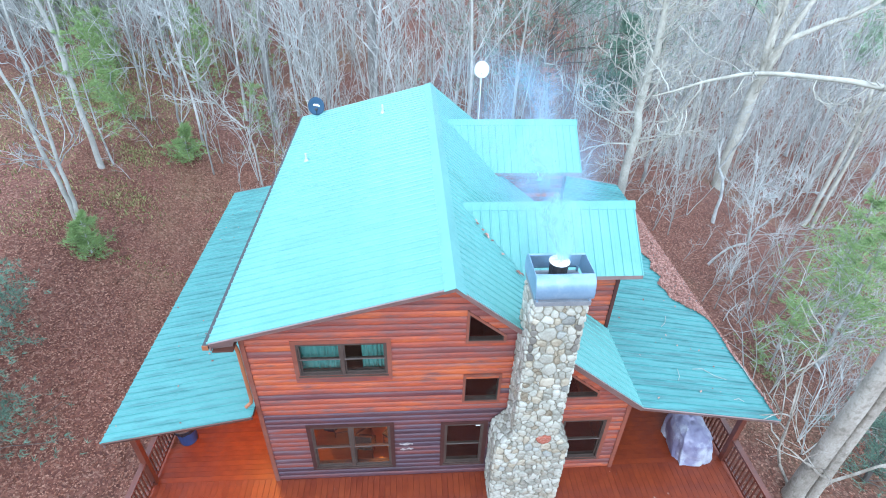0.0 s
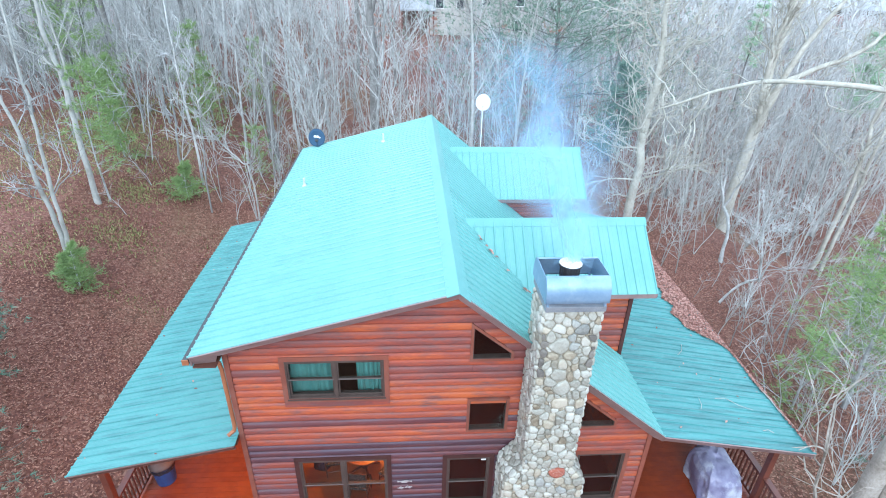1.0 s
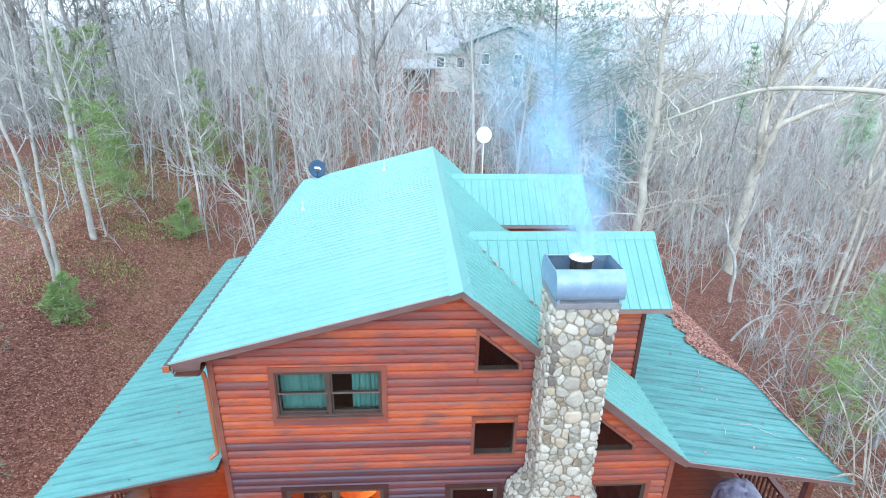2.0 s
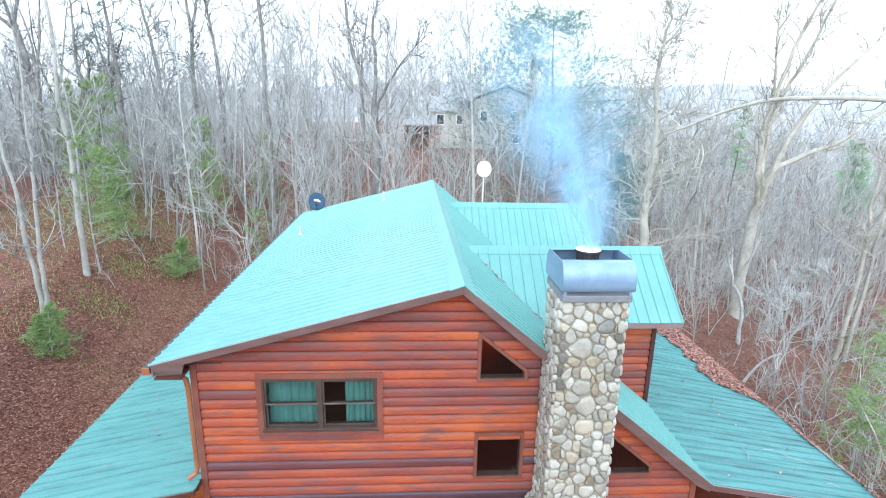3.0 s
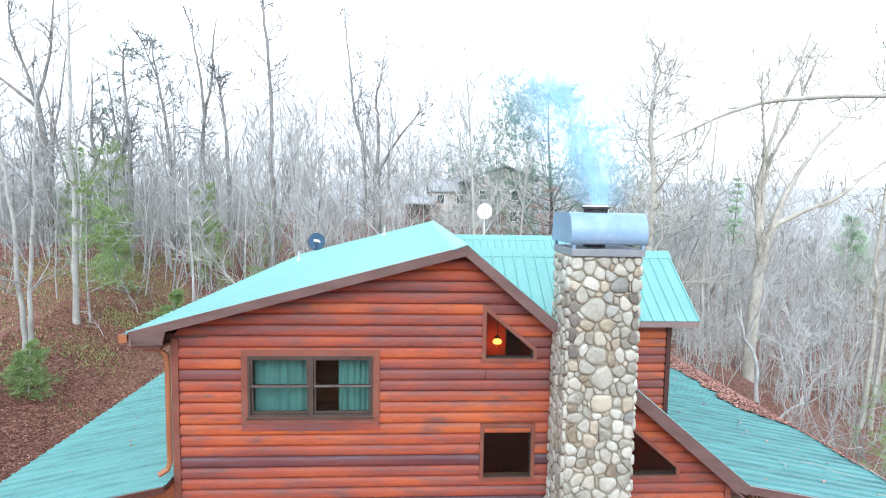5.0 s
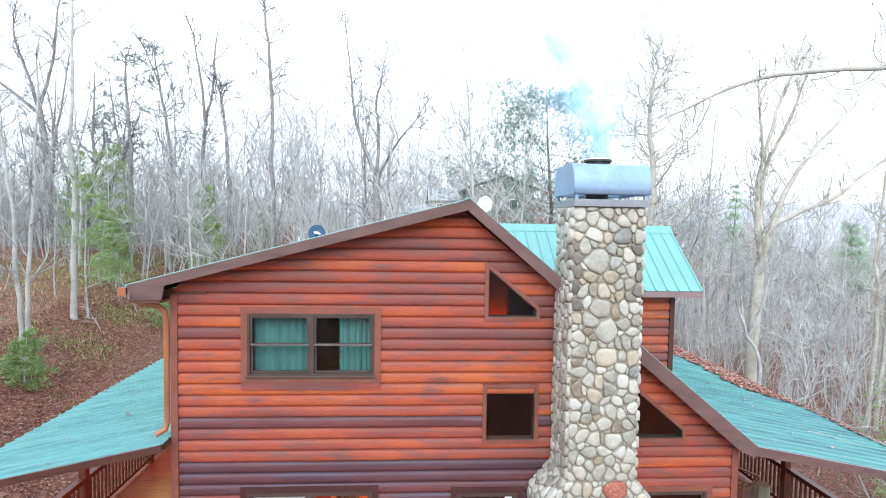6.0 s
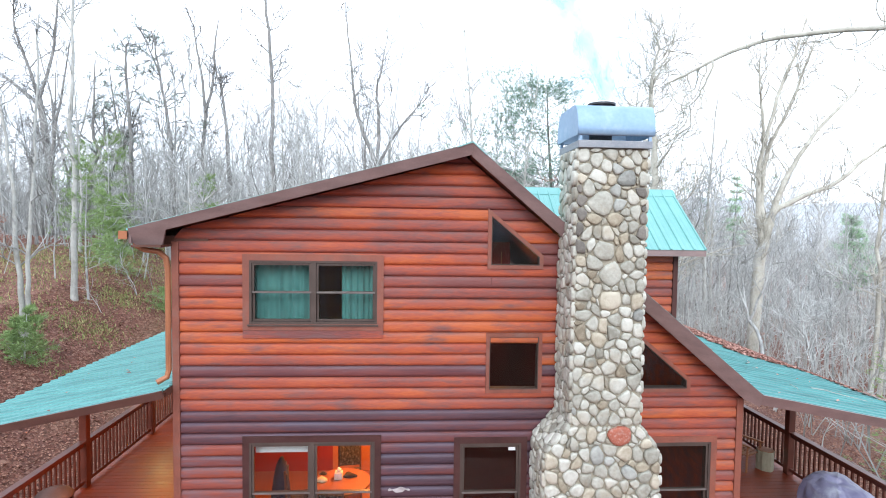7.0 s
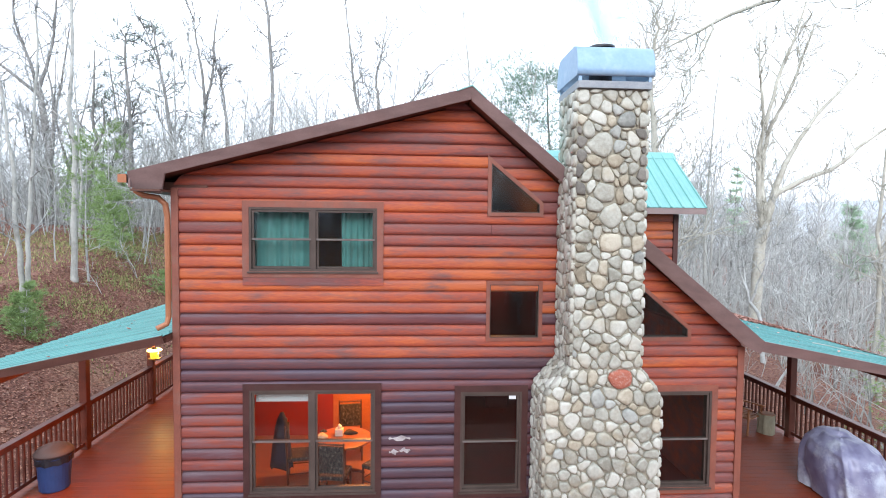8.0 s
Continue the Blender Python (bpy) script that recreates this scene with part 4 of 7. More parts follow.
# lamps in the rooms and on the porch
BULB = glowing("warm_bulb", (1.0, 0.36, 0.045), 2.2)
BRASS = mat("aged_brass", [(0.20, 0.12, 0.05), (0.3, 0.19, 0.08)], 0.4, metal=0.8)


def lamp_light(at, watts, size=0.06, colour=(1.0, 0.31, 0.045)):
    ob = new("lamp_glow", bpy.data.lights.new("lamp_glow", "POINT"))
    ob.data.energy, ob.data.shadow_soft_size, ob.data.color = watts, size, colour
    ob.location = at


def pendant(at, drop, label, watts, size=1.0):
    p = thing("pendant_lamp", label, "lamp", at)
    bm = bmesh.new()
    tube(bm, [(0, 0, 0.16), (0, 0, drop)], [0.008, 0.008], 6)
    part("stem", bm, BRASS, p)
    bm = bmesh.new()
    tube(bm, [(0, 0, 0.16), (0, 0, 0.13), (0, 0, 0.09)], [0.02, 0.06, 0.075], 16)
    part("cap", bm, BRASS, p)
    bm = bmesh.new()
    tube(bm, [(0, 0, -0.06), (0, 0, -0.045), (0, 0, 0.0), (0, 0, 0.05), (0, 0, 0.085)], [0.015 * size, 0.045 * size, 0.06 * size, 0.045 * size, 0.02], 14)
    ob = part("bulb", bm, BULB, p, smooth=True)
    ob.visible_shadow = False
    lamp_light(Vector(at) + Vector((0, 0, -0.09)), watts)


pendant((-0.8, 10.3, 2.08), 0.47, "warm pendant lamp hanging over the dining table", 120)
pendant((2.12, 12.9, 3.88), 0.9, "glowing amber pendant lamp in the open upper room", 16, 1.9)

# post added behind the upper pendant to catch its amber glow
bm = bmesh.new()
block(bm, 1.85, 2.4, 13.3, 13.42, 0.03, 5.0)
part("room_post", bm, DIM_WOOD, cabin)

# ---- chimney ----
CH_LOW = [(1.85, 0.0), (3.51, 0.0), (3.51, 2.22), (CH_X1, 2.62), (CH_X1, 6.52), (CH_X0, 6.52), (CH_X0, 2.62), (1.85, 2.22)]
chimney = thing("stone_chimney", "tall chimney of rounded river stones set in pale mortar", "chimney", (2.69, 7.93, 0))
CH_AT = (2.69, 7.93, 0)
bm = bmesh.new()
prism(bm, CH_LOW, "y", CH_Y0 + 0.02, CH_Y1 - 0.07)
mortar = local(CH_AT, part("mortar", bm, MORTAR, chimney, "pale mortar core between the stones"))


def cells(points, outline):
    """Convex cells of weighted points (u, v, r), trimmed to a convex outline."""
    out = []
    for i, (u, v, r) in enumerate(points):
        poly = [Vector(p) for p in outline]
        here = Vector((u, v))
        near = sorted(range(len(points)), key=lambda j: (points[j][0] - u) ** 2 + (points[j][1] - v) ** 2)[1:26]
        for j in near:
            q = Vector(points[j][:2])
            d = q - here
            dist = d.length
            if dist < 1e-6:
                continue
            cut = (dist * dist + r * r - points[j][2] ** 2) / (2 * dist)
            d /= dist
            keep = []
            for a, b in zip(poly, poly[1:] + poly[:1]):
                sa, sb = (a - here).dot(d) - cut, (b - here).dot(d) - cut
                if sa <= 0:
                    keep.append(a)
                if (sa < 0 < sb) or (sb < 0 < sa):
                    keep.append(a + (b - a) * (sa / (sa - sb)))
            poly = keep
            if len(poly) < 3:
                break
        out.append(poly)
    return out


def scatter_stones(outline, rng, fixed=(), big=0.105, small=0.042):
    """Throw stones of falling size into a polygon."""
    us, vs = [p[0] for p in outline], [p[1] for p in outline]

    def inside(u, v):
        return all((b[0] - a[0]) * (v - a[1]) - (b[1] - a[1]) * (u - a[0]) > 0.028 * math.hypot(b[0] - a[0], b[1] - a[1])
                   for a, b in zip(outline, outline[1:] + outline[:1]))
    pts = list(fixed)
    r = big
    while r > small:
        for _ in range(420):
            u, v = rng.uniform(min(us), max(us)), rng.uniform(min(vs), max(vs))
            rr = r * rng.uniform(0.92, 1.08)
            if inside(u, v) and all((u - a) ** 2 * 1.25 + ((v - b) * 0.92) ** 2 > (0.74 * (rr + c)) ** 2 for a, b, c in pts):
                pts.append((u, v, rr))
        r *= 0.86
    return pts


def stone_shape(poly, rng, gap=0.004, proud=0.045):
    """Rounded pebble on a convex cell: vertices (u, v, height) and faces."""
    c = sum(poly, Vector((0, 0))) / len(poly)
    reach = sum((p - c).length for p in poly) / len(poly)
    loop = [c + (p - c) * max(0.3, 1 - gap / max(0.02, (p - c).length)) for p in poly]
    for cut in (0.27, 0.27, 0.25):
        loop = [q for a, b in zip(loop, loop[1:] + loop[:1]) for q in (a * (1 - cut) + b * cut, a * cut + b * (1 - cut))]
    while len(loop) > 15:
        k = min(range(len(loop)), key=lambda i: (loop[i] - loop[i - 1]).length)
        loop.pop(k)
    h = min(proud, reach * 0.55) * rng.uniform(0.75, 1.2)
    tip = Vector((rng.uniform(-0.2, 0.2), rng.uniform(-0.2, 0.2))) * reach
    verts, faces, n = [], [], len(loop)
    for s, z in ((1.0, -0.012), (0.97, h * 0.58), (0.86, h * 0.92), (0.52, h * rng.uniform(0.9, 1.05))):
        for p in loop:
            q = c + (p - c) * s + tip * (1 - s)
            verts.append((q.x, q.y, z * rng.uniform(0.88, 1.08)))
    for ring in range(3):
        for k in range(n):
            faces.append((ring * n + k, ring * n + (k + 1) % n, (ring + 1) * n + (k + 1) % n, (ring + 1) * n + k))
    faces.append(tuple(range(3 * n, 4 * n)))
    return verts, faces


def lay_stones(outline, place, rng, fixed=(), limit=0, special=None):
    """place turns (u, v, height) into the world. The first 'limit' stones from the top are parts, the rest one mesh."""
    pts = scatter_stones(outline, rng, fixed)

    def bend(p):
        edge = min(abs((b[0] - a[0]) * (p.y - a[1]) - (b[1] - a[1]) * (p.x - a[0])) / math.hypot(b[0] - a[0], b[1] - a[1]) for a, b in zip(outline, outline[1:] + outline[:1]))
        k = 0.085 * min(1.0, edge / 0.14)
        return Vector((p.x + k * noise.noise((p.x * 5.5, p.y * 5.5, 3.3)), p.y + k * noise.noise((p.x * 5.5, p.y * 5.5, 8.8))))
    made = [(p, [bend(q) for q in poly]) for p, poly in zip(pts, cells(pts, outline)) if len(poly) > 2]
    made.sort(key=lambda m: -m[0][1])
    rest_v, rest_f = [], []
    for i, (p, poly) in enumerate(made):
        v, f = stone_shape(poly, rng)
        v = [Vector(place(*q)) - Vector(CH_AT) for q in v]
        if i < limit:
            mt = STONE
            if special:
                mt = special(p) or STONE
            me = raw_mesh("stone", v, f, mt)
            for poly_ in me.polygons:
                poly_.use_smooth = True
            ob = new("stone", me)
            ob.parent = chimney
        else:
            n = len(rest_v)
            rest_v += v
            rest_f += [tuple(a + n for a in face) for face in f]
    if rest_v:
        me = raw_mesh("stones_rest", rest_v, rest_f, STONE_REST)
        for poly_ in me.polygons:
            poly_.use_smooth = True
        ob = new("stonework", me)
        ob.parent = chimney
        tagged(ob, kind="stuff")


SOOT = random.Random(5)


def special_stone(p):
    u, v, r = p
    if abs(u - 2.93) < 0.02 and abs(v - 2.5) < 0.02:
        return STONE_RED
    if (u > 3.08 and 5.35 < v < 5.95 and SOOT.random() < 0.75) or (u < 2.32 and 4.9 < v < 6.1 and SOOT.random() < 0.55):
        return STONE_DARK
    pick = SOOT.random()
    return STONE_TAN if pick < 0.2 else STONE_BLUE if pick < 0.27 else None


srng = random.Random(21)
lay_stones([(CH_X0, 2.62), (CH_X1, 2.62), (CH_X1, 6.5), (CH_X0, 6.5)], lambda u, v, w: (u, CH_Y0 - w + 0.02, v), srng,
           fixed=[(2.58, 5.74, 0.19), (2.63, 5.08, 0.165), (2.72, 4.78, 0.17), (2.9, 6.1, 0.13), (2.72, 4.4, 0.14), (2.85, 3.2, 0.14)], limit=210, special=special_stone)
lay_stones([(1.85, 0.0), (3.51, 0.0), (3.51, 2.22), (CH_X1, 2.62), (CH_X0, 2.62), (1.85, 2.22)], lambda u, v, w: (u, CH_Y0 - w + 0.018, v), srng,
           fixed=[(2.93, 2.5, 0.17), (2.62, 2.2, 0.14)], limit=90, special=special_stone)
lay_stones([(CH_Y0, 2.62), (CH_Y1 - 0.07, 2.62), (CH_Y1 - 0.07, 6.5), (CH_Y0, 6.5)], lambda u, v, w: (CH_X0 - w + 0.005, u, v), srng)
lay_stones([(CH_Y0, 2.62), (CH_Y1 - 0.07, 2.62), (CH_Y1 - 0.07, 6.5), (CH_Y0, 6.5)], lambda u, v, w: (CH_X1 + w - 0.005, u, v), srng)
lay_stones([(CH_Y0, 0.0), (CH_Y1 - 0.07, 0.0), (CH_Y1 - 0.07, 2.22), (CH_Y0, 2.22)], lambda u, v, w: (1.85 - w + 0.005, u, v), srng)
lay_stones([(CH_Y0, 0.0), (CH_Y1 - 0.07, 0.0), (CH_Y1 - 0.07, 2.22), (CH_Y0, 2.22)], lambda u, v, w: (3.51 + w - 0.005, u, v), srng)
slope_n = Vector((-0.40, 0, 0.39)).normalized()
lay_stones([(CH_Y0, 0.0), (CH_Y1 - 0.07, 0.0), (CH_Y1 - 0.07, 0.56), (CH_Y0, 0.56)],
           lambda u, v, w: (1.85 + 0.66 * v + slope_n.x * (w - 0.005), u, 2.22 + 0.74 * v + slope_n.z * (w - 0.005)), srng)
lay_stones([(CH_Y0, 0.0), (CH_Y1 - 0.07, 0.0), (CH_Y1 - 0.07, 0.52), (CH_Y0, 0.52)],
           lambda u, v, w: (3.51 - 0.60 * v - slope_n.x * (w - 0.005), u, 2.22 + 0.78 * v + slope_n.z * (w - 0.005)), srng)

IRON = mat("dark_flue_iron", [(0.04, 0.04, 0.045), (0.075, 0.075, 0.08)], 0.5, metal=0.5, scale=6)
# steel chimney cap: flashing, open-topped shroud on corner legs, flue with a round lid
CX0, CX1, CY0, CY1 = 2.18, 3.25, 7.43, 8.42
cap = thing("chimney_cap", "blue-grey galvanised steel chimney cap with an open top", "chimney cap", (2.69, 7.93, 6.5))
CAP_AT = (2.69, 7.93, 6.5)
bm = bmesh.new()
block(bm, CX0 + 0.02, CX1 - 0.02, CY0 + 0.02, CY1 - 0.02, 6.5, 6.6, 0.006)
local(CAP_AT, part("flashing", bm, mat("dull_flashing", [(0.19, 0.21, 0.24), (0.3, 0.31, 0.33)], 0.5, metal=0.3, scale=5), cap))
for x in (CX0 + 0.05, CX1 - 0.05):
    for y in (CY0 + 0.05, CY1 - 0.05):
        bm = bmesh.new()
        block(bm, x - 0.02, x + 0.02, y - 0.02, y + 0.02, 6.6, 6.7)
        local(CAP_AT, part("leg", bm, GALV, cap))
prof = [(CY0 + 0.012, 6.67), (CY0, 6.69), (CY0, 6.76)] + [(CY0 + 0.2 * (1 - math.cos(a * math.pi / 20)) ** 1.1, 6.76 + 0.34 * math.sin(a * math.pi / 20)) for a in range(1, 11)]
prof_b = [(CY0 + CY1 - y, z) for y, z in prof]
for prf in (prof, prof_b):
    bm = bmesh.new()
    outer = [[bm.verts.new((x, y, z)) for y, z in prf] for x in (CX0, CX1)]
    inner = [[bm.verts.new((x, y + (0.012 if prf is prof else -0.012), z - 0.006)) for y, z in prf] for x in (CX0 + 0.006, CX1 - 0.006)]
    for k in range(len(prf) - 1):
        bm.faces.new((outer[0][k], outer[1][k], outer[1][k + 1], outer[0][k + 1]))
        bm.faces.new((inner[0][k + 1], inner[1][k + 1], inner[1][k], inner[0][k]))
    bm.faces.new((outer[0][-1], outer[1][-1], inner[1][-1], inner[0][-1]))
    bm.faces.new((outer[1][0], outer[0][0], inner[0][0], inner[1][0]))
    bmesh.ops.recalc_face_normals(bm, faces=bm.faces[:])
    local(CAP_AT, part("shroud_panel", bm, GALV, cap, smooth=True))
for x0, x1 in ((CX0 - 0.004, CX0 + 0.004), (CX1 - 0.004, CX1 + 0.004)):
    bm = bmesh.new()
    prism(bm, prof + prof_b[::-1], "x", x0, x1)
    local(CAP_AT, part("end_plate", bm, GALV, cap))
bm = bmesh.new()
tube(bm, [(2.66, 7.9, 6.55), (2.66, 7.9, 7.15)], [0.16, 0.16], 28)
local(CAP_AT, part("flue", bm, IRON, cap))
bm = bmesh.new()
tube(bm, [(2.66, 7.9, 7.184), (2.66, 7.9, 7.19), (2.66, 7.9, 7.205)], [0.19, 0.19, 0.16], 28)
local(CAP_AT, part("lid", bm, WHITE, cap, "dull white round lid"))
# dark rim colour stands for the lid's shaded edge under its sky-bright top
bm = bmesh.new()
tube(bm, [(2.66, 7.9, 7.15), (2.66, 7.9, 7.156), (2.66, 7.9, 7.184)], [0.12, 0.198, 0.198], 28)
local(CAP_AT, part("lid_rim", bm, IRON, cap, "rim of the lid, coloured dark for its shaded edge"))
for i in range(10):
    bm = bmesh.new()
    a = i * math.tau / 10
    block(bm, 2.66 + 0.165 * math.cos(a) - 0.008, 2.66 + 0.165 * math.cos(a) + 0.008, 7.9 + 0.165 * math.sin(a) - 0.008, 7.9 + 0.165 * math.sin(a) + 0.008, 6.98, 7.155)
    local(CAP_AT, part("lid_strut", bm, IRON, cap))

# ---- gutter, downspout, roof fittings ----
gutter = thing("rain_gutter", "copper-brown gutter along the eave with a downspout to the porch roof", "gutter", (EAVE_X, RAKE, EAVE_Z))
G_AT = (EAVE_X, RAKE, EAVE_Z)
bm = bmesh.new()
prism(bm, [(EAVE_X - 0.005, EAVE_Z - 0.03), (EAVE_X - 0.11, EAVE_Z - 0.03), (EAVE_X - 0.10, EAVE_Z - 0.10), (EAVE_X - 0.07, EAVE_Z - 0.135), (EAVE_X - 0.005, EAVE_Z - 0.135),
           (EAVE_X - 0.005, EAVE_Z - 0.12), (EAVE_X - 0.065, EAVE_Z - 0.12), (EAVE_X - 0.085, EAVE_Z - 0.095), (EAVE_X - 0.095, EAVE_Z - 0.045), (EAVE_X - 0.005, EAVE_Z - 0.045)], "y", RAKE + 0.01, RAKE_BACK)
local(G_AT, part("trough", bm, mat("dark_gutter_metal", [(0.03, 0.032, 0.036), (0.06, 0.06, 0.065)], 0.5, scale=5), gutter))
bm = bmesh.new()
block(bm, EAVE_X - 0.115, EAVE_X - 0.0, RAKE - 0.005, RAKE + 0.012, EAVE_Z - 0.14, EAVE_Z - 0.025)
local(G_AT, part("end_cap", bm, COPPER, gutter, "bright copper end cap"))
bm = bmesh.new()
tube(bm, [(-4.02, 8.2, EAVE_Z - 0.13), (-4.0, 8.2, EAVE_Z - 0.24), (-3.9, 8.22, EAVE_Z - 0.3), (-3.72, 8.27, EAVE_Z - 0.33), (-3.63, 8.29, EAVE_Z - 0.42), (-3.61, 8.3, EAVE_Z - 0.6),
          (-3.61, 8.3, 3.22), (-3.63, 8.28, 3.12), (-3.74, 8.2, 3.06)], [0.042] * 9, 10)
local(G_AT, part("downspout", bm, COPPER, gutter, "copper downspout with elbows"))

VENT = mat("chalky_vent_plastic", [(0.42, 0.44, 0.44), (0.55, 0.57, 0.56)], 0.6, scale=8)
for x, y, h in ((-0.9, 18.1, 0.3), (-3.2, 15.6, 0.26)):
    v = thing("vent_pipe", "short pale vent pipe standing on the metal roof", "vent pipe", (x, y, roof_top(x)), group="roof vents")
    bm = bmesh.new()
    tube(bm, [(0, 0, -0.05), (0, 0, h)], [0.033, 0.033], 12)
    part("pipe", bm, VENT, v)
    bm = bmesh.new()
    tube(bm, [(0, 0, -0.04), (0, 0, 0.03), (0, 0, 0.08)], [0.09, 0.065, 0.038], 14)
    part("boot", bm, VENT, v)

DISH_GREY = mat("dark_blue_dish", [(0.018, 0.055, 0.11), (0.03, 0.08, 0.15)], 0.7)


def satellite_dish(at, radius, face, material, label, pole, metal):
    d = thing("satellite_dish", label, "satellite dish", at)
    q = Vector(face).to_track_quat("Z", "Y").to_matrix().to_4x4()
    bm = bmesh.new()
    rings = []
    for s in (-1, 1):
        for k in range(5):
            r = radius * k / 4
            z = 0.22 * radius * (k / 4) ** 2 + 0.008 * s
            rings.append([bm.verts.new((r * math.cos(a * math.tau / 28), r * 1.1 * math.sin(a * math.tau / 28), z)) for a in range(28)] if k else [bm.verts.new((0, 0, z))])
    for o in (0, 5):
        for k in range(1, 4):
            for a in range(28):
                bm.faces.new((rings[o + k][a], rings[o + k + 1][a], rings[o + k + 1][(a + 1) % 28], rings[o + k][(a + 1) % 28]))
        for a in range(28):
            bm.faces.new((rings[o][0], rings[o + 1][a], rings[o + 1][(a + 1) % 28]))
    for a in range(28):
        bm.faces.new((rings[4][a], rings[9][a], rings[9][(a + 1) % 28], rings[4][(a + 1) % 28]))
    bmesh.ops.recalc_face_normals(bm, faces=bm.faces[:])
    bm.transform(q)
    part("reflector", bm, material, d, smooth=True)
    bm = bmesh.new()
    tip = q @ Vector((0, -radius * 0.35, radius * 0.9))
    tube(bm, [q @ Vector((0, -radius, 0.1)), tip], [0.014, 0.012], 6)
    arm = part("arm", bm, metal, d)
    bm = bmesh.new()
    tube(bm, [tip - Vector((0.05, 0, 0)), tip + Vector((0.05, 0, 0))], [0.045, 0.045], 10)
    part("receiver", bm, metal, arm)
    bm = bmesh.new()
    foot = Vector((0, 0.06, -pole))
    tube(bm, [q @ Vector((0, 0, -0.02)), (0, 0.06, -0.12), foot], [0.022, 0.022, 0.022], 8)
    part("pole", bm, metal, d)
    return d


satellite_dish((2.78, 20.42, 6.95), 0.28, (-0.15, -1, 0.25), WHITE, "white round satellite dish on a tall thin pole", 6.2, WHITE)
dish = satellite_dish((-3.43, 19.78, 5.76), 0.3, (0.1, -0.95, 0.3), DISH_GREY, "small dark blue satellite dish on the roof edge", 0.42, IRON)
turn_dish = Vector((0.1, -0.95, 0.3)).to_track_quat("Z", "Y").to_matrix().to_4x4()
for u, v, r in ((-0.06, 0.05, 0.05), (0.03, 0.04, 0.055), (0.1, 0.0, 0.035)):
    bm = bmesh.new()
    ring = [[bm.verts.new(turn_dish @ Vector((u + r * math.cos(a * math.tau / 14), v + 0.8 * r * math.sin(a * math.tau / 14), z))) for a in range(14)] for z in (0.03, 0.034)]
    bm.faces.new(ring[0][::-1])
    bm.faces.new(ring[1])
    for a in range(14):
        bm.faces.new((ring[0][a], ring[0][(a + 1) % 14], ring[1][(a + 1) % 14], ring[1][a]))
    part("painted_mark", bm, WHITE, dish, "plain white painted mark")

# ---- deck, posts, railings ----
DX0, DX1, DY0, DY1 = -6.75, 8.5, 4.4, 20.0
deck = thing("deck", "wraparound porch deck of glossy red-stained boards", "deck", (0, 0, 0))
bm = bmesh.new()
for y in [DY0 + 0.1 + 0.6 * i for i in range(26)]:
    block(bm, DX0 + 0.05, DX1 - 0.05, y - 0.02, y + 0.02, -0.26, -0.045)
part("joists", bm, SOFFIT, deck)
for x0, x1, y0, y1 in ((DX0, DX1, DY0 - 0.04, DY0), (DX0, DX1, DY1, DY1 + 0.04), (DX0 - 0.04, DX0, DY0, DY1), (DX1, DX1 + 0.04, DY0, DY1)):
    bm = bmesh.new()
    block(bm, x0, x1, y0, y1, -0.28, -0.005)
    part("rim_board", bm, RAILING, deck)
for x in (DX0 + 0.2, -2.0, 3.4, DX1 - 0.2):
    for y in (DY0 + 0.2, 8.3, 11.3, 14.0, 16.9, DY1 - 0.3):
        bm = bmesh.new()
        low = ground_z(x, y) - 0.4
        if low < -0.5:
            block(bm, x - 0.07, x + 0.07, y - 0.07, y + 0.07, low, -0.26)
            part("support_post", bm, SOFFIT, deck)
        else:
            bm.free()
BOARD = 0.146


def boards(x0, x1, y0, y1, along):
    n = int((x1 - x0 if along == "y" else y1 - y0) / BOARD)
    span = (y1 - y0) if along == "y" else (x1 - x0)
    bm = bmesh.new()
    if along == "y":
        block(bm, 0, BOARD - 0.004, 0, span, -0.045, 0, 0.004)
    else:
        block(bm, 0, span, 0, BOARD - 0.004, -0.045, 0, 0.004)
    me = bpy.data.meshes.new("deck_board")
    bm.to_mesh(me)
    bm.free()
    me.materials.append(DECK)
    for i in range(n):
        ob = new("deck_board", me)
        ob.parent = deck
        ob.location = (x0 + i * BOARD, y0, 0) if along == "y" else (x0, y0 + i * BOARD, 0)


boards(DX0, DX1, DY0, FRONT + 0.01, "y")
boards(DX0, LEFT - 0.03, FRONT + 0.014, DY1, "x")
boards(RIGHT + 0.03, DX1, FRONT + 0.014, DY1, "x")


def railing(x, post_ys, roof_at, label):
    r = thing("porch_railing", label, "railing", (x, 0, 0), group="porch railings")
    bm = bmesh.new()
    block(bm, -0.017, 0.017, -0.017, 0.017, 0.1, 0.88)
    me = bpy.data.meshes.new("baluster")
    bm.to_mesh(me)
    bm.free()
    me.materials.append(RAILING)
    for a, b in zip(post_ys, post_ys[1:]):
        for nm, z0, z1, w in (("top_rail", 0.93, 0.97, 0.07), ("rail", 0.84, 0.93, 0.022), ("rail", 0.08, 0.15, 0.022)):
            bm = bmesh.new()
            block(bm, -w, w, a + 0.07, b - 0.07, z0, z1, 0.004)
            part(nm, bm, RAILING, r)
        n = max(2, round((b - a - 0.14) / 0.135))
        for i in range(1, n):
            ob = new("baluster", me)
            ob.parent = r
            ob.location = (0, a + 0.07 + (b - a - 0.14) * i / n, 0)
    for y in post_ys:
        bm = bmesh.new()
        block(bm, -0.07, 0.07, y - 0.07, y + 0.07, 0, roof_at if y > 8 else 1.04, 0.006)
        part("post", bm, RAILING, r)


